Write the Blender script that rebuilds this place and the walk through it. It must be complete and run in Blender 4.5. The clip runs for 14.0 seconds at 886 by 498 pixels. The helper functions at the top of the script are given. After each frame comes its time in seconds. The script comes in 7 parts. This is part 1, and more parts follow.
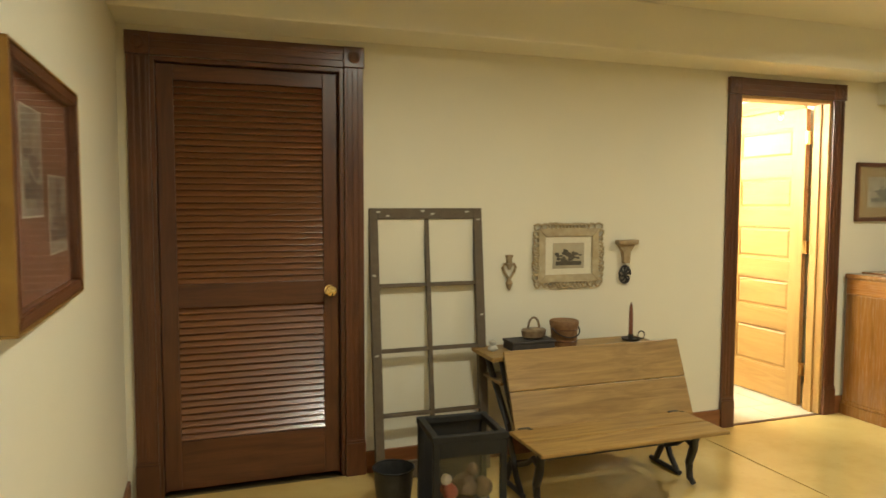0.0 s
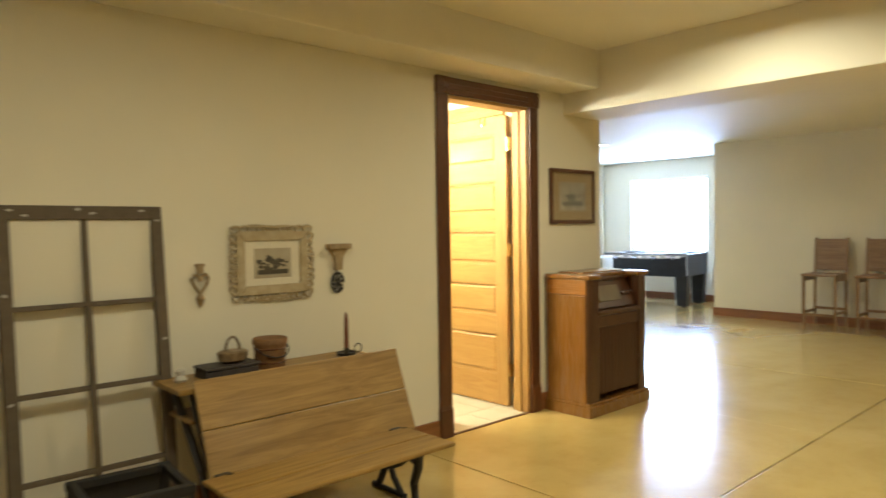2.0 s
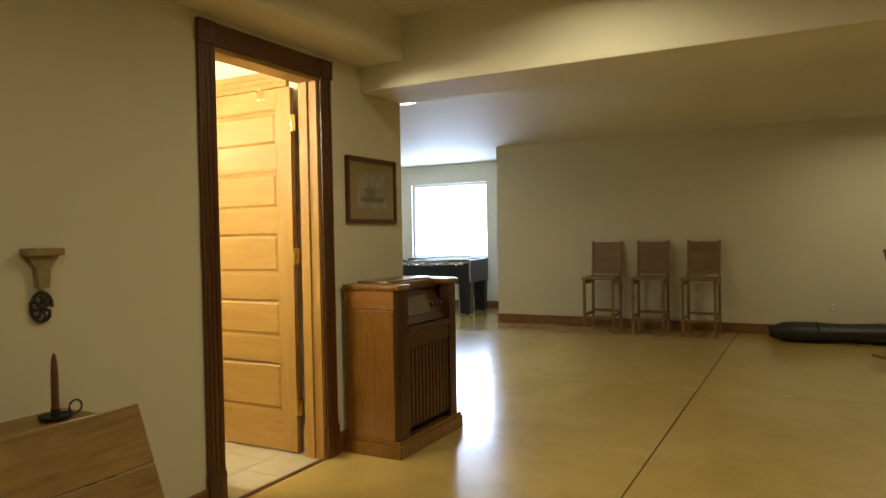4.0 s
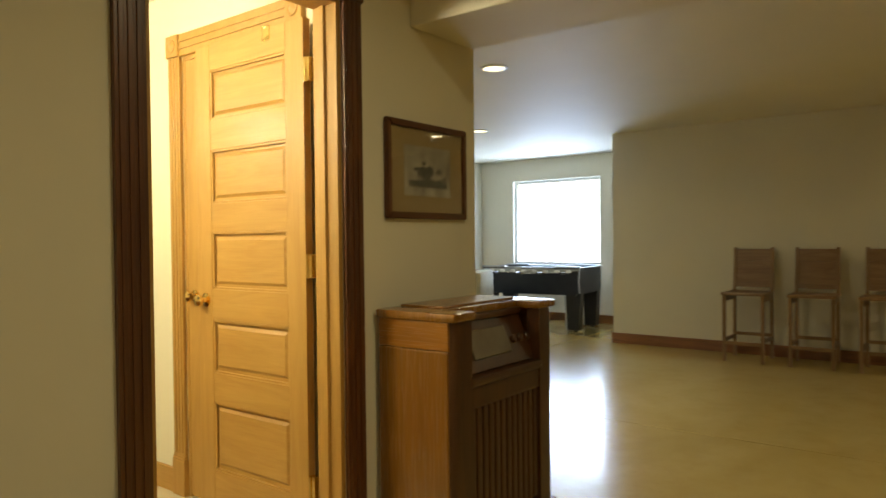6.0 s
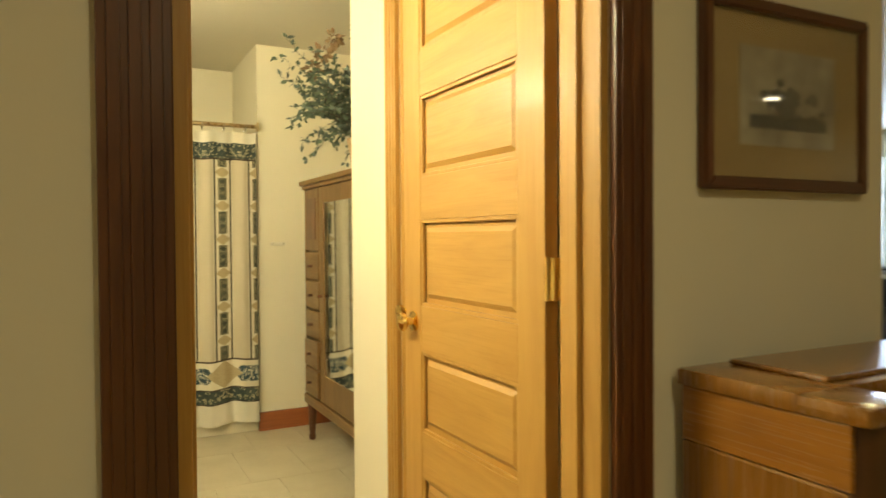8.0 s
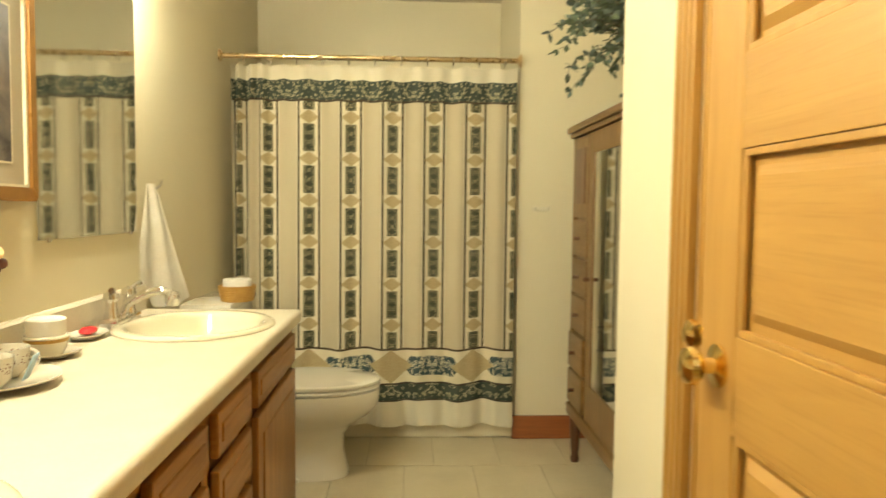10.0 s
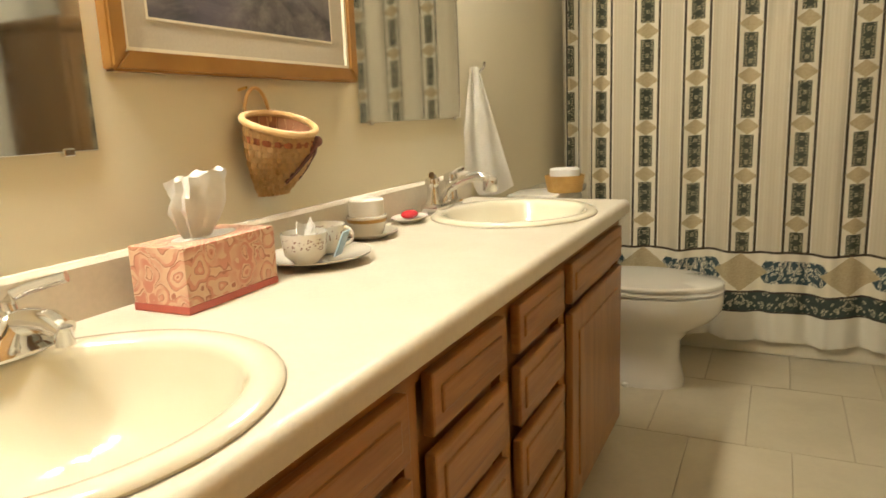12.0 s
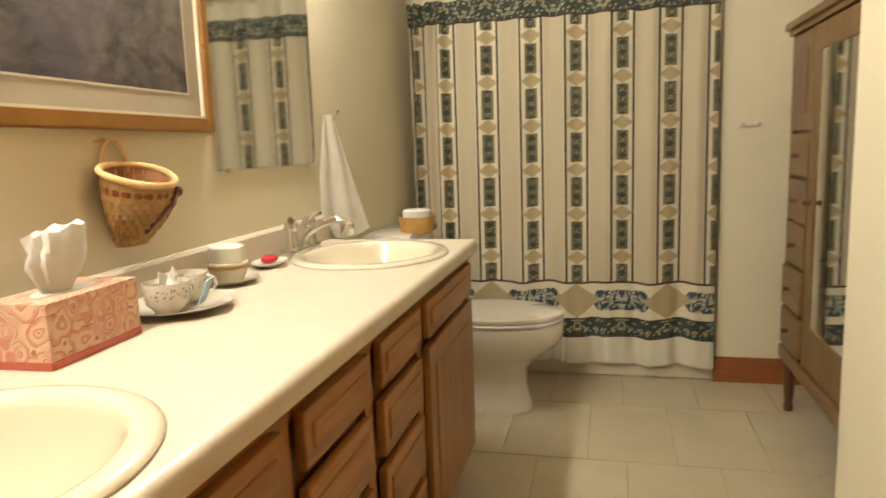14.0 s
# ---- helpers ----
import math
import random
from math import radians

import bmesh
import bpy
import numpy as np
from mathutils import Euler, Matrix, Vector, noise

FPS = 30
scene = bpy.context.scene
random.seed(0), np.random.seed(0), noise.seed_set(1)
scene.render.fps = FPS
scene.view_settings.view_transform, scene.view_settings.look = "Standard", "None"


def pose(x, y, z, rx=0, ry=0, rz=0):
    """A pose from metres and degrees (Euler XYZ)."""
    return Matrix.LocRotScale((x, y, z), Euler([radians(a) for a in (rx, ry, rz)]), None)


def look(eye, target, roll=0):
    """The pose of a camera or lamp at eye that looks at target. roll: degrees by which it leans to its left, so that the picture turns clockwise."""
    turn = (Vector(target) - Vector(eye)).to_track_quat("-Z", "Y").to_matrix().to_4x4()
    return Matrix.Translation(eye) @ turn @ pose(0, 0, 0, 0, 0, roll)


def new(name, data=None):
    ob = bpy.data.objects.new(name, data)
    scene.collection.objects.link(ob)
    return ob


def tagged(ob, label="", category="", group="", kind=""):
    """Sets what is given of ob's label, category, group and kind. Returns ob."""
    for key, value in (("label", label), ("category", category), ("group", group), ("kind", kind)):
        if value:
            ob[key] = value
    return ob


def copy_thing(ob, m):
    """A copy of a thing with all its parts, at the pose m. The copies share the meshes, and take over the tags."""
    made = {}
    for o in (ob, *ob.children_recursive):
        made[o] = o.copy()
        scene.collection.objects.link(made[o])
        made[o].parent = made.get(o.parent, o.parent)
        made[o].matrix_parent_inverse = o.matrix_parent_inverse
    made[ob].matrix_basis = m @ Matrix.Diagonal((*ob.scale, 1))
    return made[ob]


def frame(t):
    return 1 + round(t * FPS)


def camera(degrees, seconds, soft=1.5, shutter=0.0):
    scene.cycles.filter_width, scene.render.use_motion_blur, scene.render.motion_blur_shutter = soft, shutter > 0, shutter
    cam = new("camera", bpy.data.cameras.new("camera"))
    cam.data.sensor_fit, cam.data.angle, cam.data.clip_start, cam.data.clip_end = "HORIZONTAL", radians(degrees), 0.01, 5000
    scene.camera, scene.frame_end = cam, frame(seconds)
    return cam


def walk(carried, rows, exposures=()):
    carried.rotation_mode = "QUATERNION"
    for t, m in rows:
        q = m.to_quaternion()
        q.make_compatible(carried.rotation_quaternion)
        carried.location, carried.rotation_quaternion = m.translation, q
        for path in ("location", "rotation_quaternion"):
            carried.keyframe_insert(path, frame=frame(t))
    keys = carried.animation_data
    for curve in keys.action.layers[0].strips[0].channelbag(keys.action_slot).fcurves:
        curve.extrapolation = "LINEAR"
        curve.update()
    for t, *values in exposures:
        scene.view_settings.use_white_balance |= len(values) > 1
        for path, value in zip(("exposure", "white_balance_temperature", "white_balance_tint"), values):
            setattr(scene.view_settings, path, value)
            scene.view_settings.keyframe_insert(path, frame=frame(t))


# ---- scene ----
cam = camera(65.5, 14.0, soft=1.5, shutter=0.45)
ROWS = [
    (0.0, 0.750, 0.400, 1.381, -3.80, -0.12, -19.19),
    (0.5, 0.848, 0.423, 1.388, -3.76, -0.03, -21.44),
    (1.0, 0.819, 0.573, 1.376, -3.48, -0.31, -28.28),
    (1.5, 0.859, 0.669, 1.334, -2.85, -0.25, -35.44),
    (2.0, 1.027, 0.796, 1.246, -1.71, 0.79, -42.70),
    (2.5, 1.179, 0.927, 1.215, -1.22, 0.92, -50.68),
    (3.0, 1.335, 1.172, 1.200, -1.13, 0.81, -59.02),
    (3.2, 1.362, 1.240, 1.202, -1.25, 1.10, -61.90),
    (5.3, 2.420, 1.805, 1.181, -0.64, 0.95, -60.45),
    (5.5, 2.547, 1.848, 1.184, -0.67, 0.74, -58.12),
    (6.0, 2.839, 2.020, 1.184, -0.80, 0.63, -52.56),
    (6.5, 3.105, 2.261, 1.192, -0.88, 0.05, -47.48),
    (7.0, 3.359, 2.418, 1.184, -0.90, 0.23, -40.56),
    (7.5, 3.592, 2.592, 1.193, -1.16, 0.29, -33.24),
    (7.7, 3.647, 2.684, 1.187, -1.00, 0.40, -30.80),
    (9.8, 4.139, 3.621, 1.159, -3.07, -0.60, -4.98),
    (10.0, 4.143, 3.707, 1.148, -3.53, -0.60, -2.42),
    (10.5, 4.184, 3.825, 1.139, -5.02, -0.50, 5.69),
    (11.0, 4.196, 3.894, 1.110, -6.79, 0.31, 14.14),
    (11.5, 4.180, 3.928, 1.092, -9.18, 0.86, 21.10),
    (12.0, 4.160, 3.958, 1.072, -11.20, 2.30, 25.70),
    (12.5, 4.170, 3.968, 1.057, -12.10, 3.20, 27.02),
    (13.0, 4.188, 3.940, 1.065, -11.90, 3.08, 24.48),
    (13.5, 4.192, 3.904, 1.080, -10.49, 2.38, 19.31),
    (14.0, 4.181, 3.864, 1.102, -8.64, 1.99, 13.39),
]
EXPOSURES = [(0.0, -0.32, 5600, 7), (1.5, -0.55, 5900, 7), (2.0, -0.65, 6000, 7), (3.0, -1.4, 6700, 6), (5.5, -1.85, 7200, 3), (6.5, -1.85, 7400, 2), (7.5, -1.7, 7400, 2), (10.0, -1.8, 6800, 4), (11.5, -1.95, 6150, 11), (12.5, -2.22, 5950, 18), (14.0, -2.1, 6050, 18)]
walk(cam, [(t, pose(x, y, z, 90 + pitch, roll, yaw)) for t, x, y, z, pitch, roll, yaw in ROWS], EXPOSURES)

# ---- world, lights ----
world = bpy.data.worlds.new("world")
scene.world = world
world.use_nodes = True
sky = world.node_tree.nodes.new("ShaderNodeTexSky")
sky.sky_type, sky.sun_disc = "NISHITA", False
sky.sun_elevation, sky.sun_rotation = radians(40), radians(200)
world.node_tree.links.new(sky.outputs[0], world.node_tree.nodes["Background"].inputs[0])
world.node_tree.nodes["Background"].inputs[1].default_value = 0.1

HALL_WARM, BATH_WARM, DAY = (1.0, 0.90, 0.63), (1.0, 0.92, 0.68), (0.41, 0.57, 1.0)


def area_lamp(name, m, size, watts, colour, spread=180, shape="DISK", size_y=None):
    lamp = bpy.data.lights.new(name, "AREA")
    lamp.shape, lamp.size, lamp.energy, lamp.color, lamp.spread = shape, size, watts, colour, radians(spread)
    if size_y:
        lamp.size_y = size_y
    ob = new(name, lamp)
    ob.matrix_world = m
    return ob


# plan, in metres
X_WEST, Y_NORTH, X_END = 0.40, 3.79, 5.39          # hall: west wall, north wall, its end
Y_SOFFIT, Z_SOFFIT, Z_TRAY = 3.49, 2.17, 2.42
X_BEAM, Z_BEAM, Z_REAR = 4.95, 2.03, 2.35
X_EAST, Y_CORNER, X_WIN, Y_ALCOVE = 10.17, 5.22, 11.72, 8.05
Y_SOUTH = -3.0
X_VAN, Y_TUB, X_BATH, Y_STRIP, Y_TUBBACK = 3.225, 7.06, 4.65, 5.385, 7.84
Z_BATH = 2.35
WT = 0.12

# the last two hall lamps are unseen, added behind the view as fill
HALL_LIGHTS = [(4.3, 2.35, 32), (1.8, 2.05, 34), (1.9, 0.1, 18), (4.3, -0.6, 28)]
# the rear lamp at y -1.0 is unseen too, added to brighten the room
REAR_LIGHTS = [(6.80, 4.60, 50), (9.0, 6.22, 16), (8.95, 0.75, 32), (6.6, -1.0, 20)]
# the bath lamp at (4.25, 4.75) is unseen, added as weak fill
BATH_LIGHTS = [(4.25, 4.75, 2.4), (3.95, 7.40, 1.9)]
for x, y, watts in HALL_LIGHTS:
    area_lamp("hall_lamp", look((x, y, Z_TRAY - 0.012), (x, y, 0)), 0.13, watts, HALL_WARM, 165)
for x, y, watts in REAR_LIGHTS:
    area_lamp("rear_lamp", look((x, y, Z_REAR - 0.012), (x, y, 0)), 0.13, watts, HALL_WARM, 165)
for x, y, watts in BATH_LIGHTS:
    area_lamp("bath_lamp", look((x, y, Z_BATH - 0.012), (x, y, 0)), 0.15, watts, BATH_WARM, 170)
VANITY_LIGHTS = ((4.30, 4), (5.72, 2))
area_lamp("window_daylight", look((X_WIN + 0.06, 6.775, 1.42), (0, 6.775, 1.2)), 1.38, 300, DAY, 170, "RECTANGLE", 1.2)

# ---- mesh helpers ----


def box(bm, a, b, bevel=0.0, m=None):
    vs = [bm.verts.new((x, y, z)) for x in (a[0], b[0]) for y in (a[1], b[1]) for z in (a[2], b[2])]
    fs = [bm.faces.new([vs[i] for i in q]) for q in ((0, 1, 3, 2), (4, 6, 7, 5), (0, 4, 5, 1), (2, 3, 7, 6), (0, 2, 6, 4), (1, 5, 7, 3))]
    bmesh.ops.recalc_face_normals(bm, faces=fs)
    geo = vs
    if bevel > 0:
        es = list({e for f in fs for e in f.edges})
        out = bmesh.ops.bevel(bm, geom=es, offset=bevel, segments=2, affect="EDGES", profile=0.6)
        geo = list({v for f in out["faces"] for v in f.verts} | {v for v in vs if v.is_valid})
    if m is not None:
        bmesh.ops.transform(bm, matrix=m, verts=geo)
    return bm


def cyl(bm, p, q, r0, r1=None, seg=16):
    p, q = Vector(p), Vector(q)
    d = q - p
    m = Matrix.Translation((p + q) / 2) @ d.to_track_quat("Z", "Y").to_matrix().to_4x4()
    bmesh.ops.create_cone(bm, cap_ends=True, segments=seg, radius1=r0, radius2=r0 if r1 is None else r1, depth=d.length, matrix=m)
    return bm


def lathe(bm, profile, m=None, seg=24, sx=1.0, sy=1.0, closed=True):
    rings = []
    for r, z in profile:
        rings.append([bm.verts.new((sx * r * math.cos(2 * math.pi * k / seg), sy * r * math.sin(2 * math.pi * k / seg), z)) for k in range(seg)])
    fs = []
    for a, b in zip(rings, rings[1:]):
        for k in range(seg):
            fs.append(bm.faces.new((a[k], a[(k + 1) % seg], b[(k + 1) % seg], b[k])))
    if closed:
        fs.append(bm.faces.new(rings[0][::-1]))
        fs.append(bm.faces.new(rings[-1]))
    if m is not None:
        bmesh.ops.transform(bm, matrix=m, verts=[v for r in rings for v in r])
    return bm


def prism(bm, pts, lo, hi, axis="y", m=None):
    def at(p, h):
        return {"x": (h, p[0], p[1]), "y": (p[0], h, p[1]), "z": (p[0], p[1], h)}[axis]
    a = [bm.verts.new(at(p, lo)) for p in pts]
    b = [bm.verts.new(at(p, hi)) for p in pts]
    n = len(pts)
    fs = [bm.faces.new(a), bm.faces.new(b[::-1])]
    fs += [bm.faces.new((a[i], b[i], b[(i + 1) % n], a[(i + 1) % n])) for i in range(n)]
    bmesh.ops.recalc_face_normals(bm, faces=fs)
    if m is not None:
        bmesh.ops.transform(bm, matrix=m, verts=a + b)
    return bm


def tube(bm, pts, r, seg=8, r_end=None, closed=False):
    pts = [Vector(p) for p in pts]
    n, rings = len(pts), []
    up = Vector((0.31, 0.2, 0.93))
    for i, p in enumerate(pts):
        if closed:
            d = pts[(i + 1) % n] - pts[i - 1]
        else:
            d = pts[min(i + 1, n - 1)] - pts[max(i - 1, 0)]
        d.normalize()
        s = d.cross(up).normalized()
        u = s.cross(d)
        rr = r if r_end is None else r + (r_end - r) * i / (n - 1)
        rings.append([bm.verts.new(p + rr * (math.cos(2 * math.pi * k / seg) * s + math.sin(2 * math.pi * k / seg) * u)) for k in range(seg)])
    pairs = list(zip(rings, rings[1:])) + ([(rings[-1], rings[0])] if closed else [])
    fs = [bm.faces.new((a[k], a[(k + 1) % seg], b[(k + 1) % seg], b[k])) for a, b in pairs for k in range(seg)]
    if not closed:
        fs += [bm.faces.new(rings[0][::-1]), bm.faces.new(rings[-1])]
    bmesh.ops.recalc_face_normals(bm, faces=fs)
    return bm


def arc(cx, cz, r, a0, a1, n=10):
    return [(cx + r * math.cos(radians(a0 + (a1 - a0) * i / n)), cz + r * math.sin(radians(a0 + (a1 - a0) * i / n))) for i in range(n + 1)]


def mesh(name, bm, material, smooth=False):
    me = bpy.data.meshes.new(name)
    bm.to_mesh(me)
    bm.free()
    me.materials.append(material)
    if smooth:
        for p in me.polygons:
            p.use_smooth = True
        me.set_sharp_from_angle(angle=radians(38))
    return me


def part(name, bm, material, parent, label="", smooth=False, m=None):
    ob = new(name, mesh(name, bm, material, smooth))
    ob.parent = parent
    if m is not None:
        ob.matrix_local = m
    return tagged(ob, label) if label else ob


def thing(name, label, category, m=None, group=""):
    ob = new(name)
    ob.empty_display_size = 0.1
    ob.matrix_world = m or Matrix()
    return tagged(ob, label, category, group)


def single(name, bm, material, label, category, m=None, group="", smooth=True):
    ob = new(name, mesh(name, bm, material, smooth))
    if m is not None:
        ob.matrix_world = m
    return tagged(ob, label, category, group)


def structure(name, bm, material, label="", smooth=False):
    ob = new(name, mesh(name, bm, material, smooth))
    return tagged(ob, label, kind="structure")


def B(*boxes, bevel=0.0):
    bm = bmesh.new()
    for b in boxes:
        box(bm, b[0], b[1], bevel)
    return bm


# ---- materials ----


def material(name):
    m = bpy.data.materials.new(name)
    m.use_nodes = True
    nt = m.node_tree
    return m, nt, nt.nodes["Principled BSDF"]


def noise_node(nt, vec, scale, detail=4.0, rough=0.55, distortion=0.0):
    n = nt.nodes.new("ShaderNodeTexNoise")
    n.inputs["Scale"].default_value, n.inputs["Detail"].default_value = scale, detail
    n.inputs["Roughness"].default_value, n.inputs["Distortion"].default_value = rough, distortion
    nt.links.new(vec, n.inputs["Vector"])
    return n.outputs["Fac"]


def coords(nt, stretch=(1, 1, 1), kind="Object", wander=False):
    tc, mp = nt.nodes.new("ShaderNodeTexCoord"), nt.nodes.new("ShaderNodeMapping")
    mp.inputs["Scale"].default_value = stretch
    nt.links.new(tc.outputs[kind], mp.inputs["Vector"])
    if wander:
        info = nt.nodes.new("ShaderNodeObjectInfo")
        sc = nt.nodes.new("ShaderNodeMath")
        sc.operation = "MULTIPLY"
        sc.inputs[1].default_value = 37.0
        nt.links.new(info.outputs["Random"], sc.inputs[0])
        comb = nt.nodes.new("ShaderNodeCombineXYZ")
        for i in range(3):
            nt.links.new(sc.outputs[0], comb.inputs[i])
        nt.links.new(comb.outputs[0], mp.inputs["Location"])
    return mp.outputs["Vector"]


def mix(nt, fac, a, b, blend="MIX"):
    n = nt.nodes.new("ShaderNodeMix")
    n.data_type, n.blend_type = "RGBA", blend
    for sock, v in ((n.inputs[0], fac), (n.inputs[6], a), (n.inputs[7], b)):
        if isinstance(v, (int, float)):
            sock.default_value = v
        elif isinstance(v, tuple):
            sock.default_value = (*v[:3], 1)
        else:
            nt.links.new(v, sock)
    return n.outputs[2]


def ramp(nt, fac, lo, hi):
    n = nt.nodes.new("ShaderNodeMapRange")
    n.inputs["From Min"].default_value, n.inputs["From Max"].default_value = lo, hi
    nt.links.new(fac, n.inputs["Value"])
    return n.outputs["Result"]


def calc(nt, op, a, b=None, c=None):
    n = nt.nodes.new("ShaderNodeMath")
    n.operation = op
    for i, v in enumerate((a, b, c)):
        if v is None:
            continue
        if isinstance(v, (int, float)):
            n.inputs[i].default_value = v
        else:
            nt.links.new(v, n.inputs[i])
    return n.outputs[0]


def bump(nt, bsdf, height, strength, distance=0.002):
    n = nt.nodes.new("ShaderNodeBump")
    n.inputs["Strength"].default_value, n.inputs["Distance"].default_value = strength, distance
    nt.links.new(height, n.inputs["Height"])
    nt.links.new(n.outputs["Normal"], bsdf.inputs["Normal"])


def surface(name, col, col2, scale=6.0, rough=0.5, fine=60.0, relief=0.15, metal=0.0, stretch=(1, 1, 1), coat=0.0, spec=0.5, wander=False):
    m, nt, bsdf = material(name)
    v = coords(nt, stretch, wander=wander)
    big, small = noise_node(nt, v, scale, 3), noise_node(nt, v, fine, 5)
    c = mix(nt, ramp(nt, big, 0.3, 0.7), col, col2)
    c = mix(nt, 0.22, c, mix(nt, ramp(nt, small, 0.35, 0.65), tuple(x * 0.7 for x in col), col2))
    nt.links.new(c, bsdf.inputs["Base Color"])
    r = calc(nt, "MULTIPLY_ADD", big, 0.16, rough - 0.08)
    nt.links.new(r, bsdf.inputs["Roughness"])
    bsdf.inputs["Metallic"].default_value = metal
    bsdf.inputs["Specular IOR Level"].default_value = spec
    bsdf.inputs["Coat Weight"].default_value, bsdf.inputs["Coat Roughness"].default_value = coat, 0.15
    bump(nt, bsdf, small, relief)
    return m


def wood(name, light, dark, axis="z", rough=0.38, scale=1.0, coat=0.25, relief=0.05):
    """Grain runs along the axis; rings, pores and patches."""
    m, nt, bsdf = material(name)
    st = {"x": (0.9, 9, 9), "y": (9, 0.9, 9), "z": (9, 9, 0.9)}[axis]
    v = coords(nt, tuple(s * scale for s in st), wander=True)
    rings = noise_node(nt, v, 2.2, 5, 0.6, 1.2)
    pores = noise_node(nt, coords(nt, tuple(s * scale * (9 if s > 1 else 2.2) for s in st), wander=True), 3.0, 4, 0.6)
    patch = noise_node(nt, coords(nt, (1, 1, 1), wander=True), 1.6, 2)
    c = mix(nt, ramp(nt, rings, 0.33, 0.68), dark, light)
    c = mix(nt, calc(nt, "MULTIPLY", ramp(nt, pores, 0.52, 0.72), 0.22), c, tuple(x * 0.6 for x in dark))
    c = mix(nt, calc(nt, "MULTIPLY", ramp(nt, patch, 0.45, 0.75), 0.3), c, tuple((x + y) * 0.38 for x, y in zip(light, dark)))
    nt.links.new(c, bsdf.inputs["Base Color"])
    nt.links.new(calc(nt, "MULTIPLY_ADD", pores, 0.2, rough - 0.1), bsdf.inputs["Roughness"])
    bsdf.inputs["Coat Weight"].default_value, bsdf.inputs["Coat Roughness"].default_value = coat, 0.2
    bump(nt, bsdf, pores, relief, 0.0012)
    return m


def plain(name, col, rough=0.5, metal=0.0, coat=0.0, emit=0.0):
    m, nt, bsdf = material(name)
    bsdf.inputs["Base Color"].default_value = (*col, 1)
    v = noise_node(nt, coords(nt), 40, 3)
    nt.links.new(calc(nt, "MULTIPLY_ADD", v, 0.1, rough - 0.05), bsdf.inputs["Roughness"])
    bsdf.inputs["Metallic"].default_value, bsdf.inputs["Coat Weight"].default_value = metal, coat
    if emit:
        bsdf.inputs["Emission Color"].default_value = (*col, 1)
        bsdf.inputs["Emission Strength"].default_value = emit
    return m


def wall_paint(name, col):
    m, nt, bsdf = material(name)
    v = coords(nt)
    cloud, fine = noise_node(nt, v, 0.9, 4), noise_node(nt, v, 140, 3)
    roll = noise_node(nt, v, 26, 3)
    c = mix(nt, ramp(nt, cloud, 0.3, 0.7), col, tuple(x * 0.93 for x in col))
    nt.links.new(c, bsdf.inputs["Base Color"])
    bsdf.inputs["Roughness"].default_value = 0.62
    bsdf.inputs["Specular IOR Level"].default_value = 0.35
    bump(nt, bsdf, calc(nt, "ADD", calc(nt, "MULTIPLY", roll, 0.6), fine), 0.12, 0.0015)
    return m


def concrete_floor():
    """Ochre stained, polished concrete with mottling and scuffs."""
    m, nt, bsdf = material("ochre_concrete")
    v = coords(nt, kind="Object")
    big, mid, fine = noise_node(nt, v, 0.8, 5, 0.6, 0.6), noise_node(nt, v, 4.5, 6, 0.65), noise_node(nt, v, 45, 4)
    c = mix(nt, ramp(nt, big, 0.3, 0.7), (0.52, 0.37, 0.115), (0.62, 0.46, 0.17))
    c = mix(nt, calc(nt, "MULTIPLY", ramp(nt, mid, 0.45, 0.75), 0.4), c, (0.40, 0.26, 0.07))
    c = mix(nt, calc(nt, "MULTIPLY", ramp(nt, fine, 0.6, 0.75), 0.25), c, (0.30, 0.19, 0.05))
    nt.links.new(c, bsdf.inputs["Base Color"])
    nt.links.new(calc(nt, "MULTIPLY_ADD", mid, 0.16, 0.14), bsdf.inputs["Roughness"])
    bsdf.inputs["Coat Weight"].default_value, bsdf.inputs["Coat Roughness"].default_value = 0.5, 0.12
    bump(nt, bsdf, mid, 0.10, 0.004)
    return m


PAINT = wall_paint("cream_wall_paint", (0.74, 0.69, 0.55))
CEIL = wall_paint("cream_ceiling_paint", (0.76, 0.71, 0.58))
BATH_PAINT = wall_paint("bath_wall_paint", (0.74, 0.675, 0.50))
FLOOR = concrete_floor()
GAP = surface("joint_filler", (0.12, 0.08, 0.03), (0.07, 0.05, 0.02), 8, 0.8)
DARK_X = wood("dark_trim_across", (0.135, 0.048, 0.017), (0.072, 0.024, 0.009), "x", 0.36)
DARK_Z = wood("dark_trim_upright", (0.135, 0.048, 0.017), (0.072, 0.024, 0.009), "z", 0.36)
DARK_Y = wood("dark_trim_deep", (0.135, 0.048, 0.017), (0.072, 0.024, 0.009), "y", 0.36)
AMBER_X = wood("amber_fir_across", (0.43, 0.242, 0.062), (0.36, 0.187, 0.043), "x", 0.48, coat=0.08)
AMBER_Y = wood("amber_fir_along", (0.43, 0.242, 0.062), (0.36, 0.187, 0.043), "y", 0.48, coat=0.08)
AMBER_Z = wood("amber_fir_upright", (0.43, 0.242, 0.062), (0.36, 0.187, 0.043), "z", 0.48, coat=0.08)
LOUVRE = wood("louvre_slat_wood", (0.20, 0.078, 0.026), (0.17, 0.063, 0.020), "x", 0.34, coat=0.45, relief=0.0)
BENCH = wood("bench_oak", (0.37, 0.225, 0.060), (0.195, 0.105, 0.024), "x", 0.48, coat=0.1)
BASE_W = wood("baseboard_fir", (0.28, 0.115, 0.038), (0.17, 0.060, 0.018), "x", 0.4)
BASE_WY = wood("baseboard_fir_deep", (0.28, 0.115, 0.038), (0.17, 0.060, 0.018), "y", 0.4)
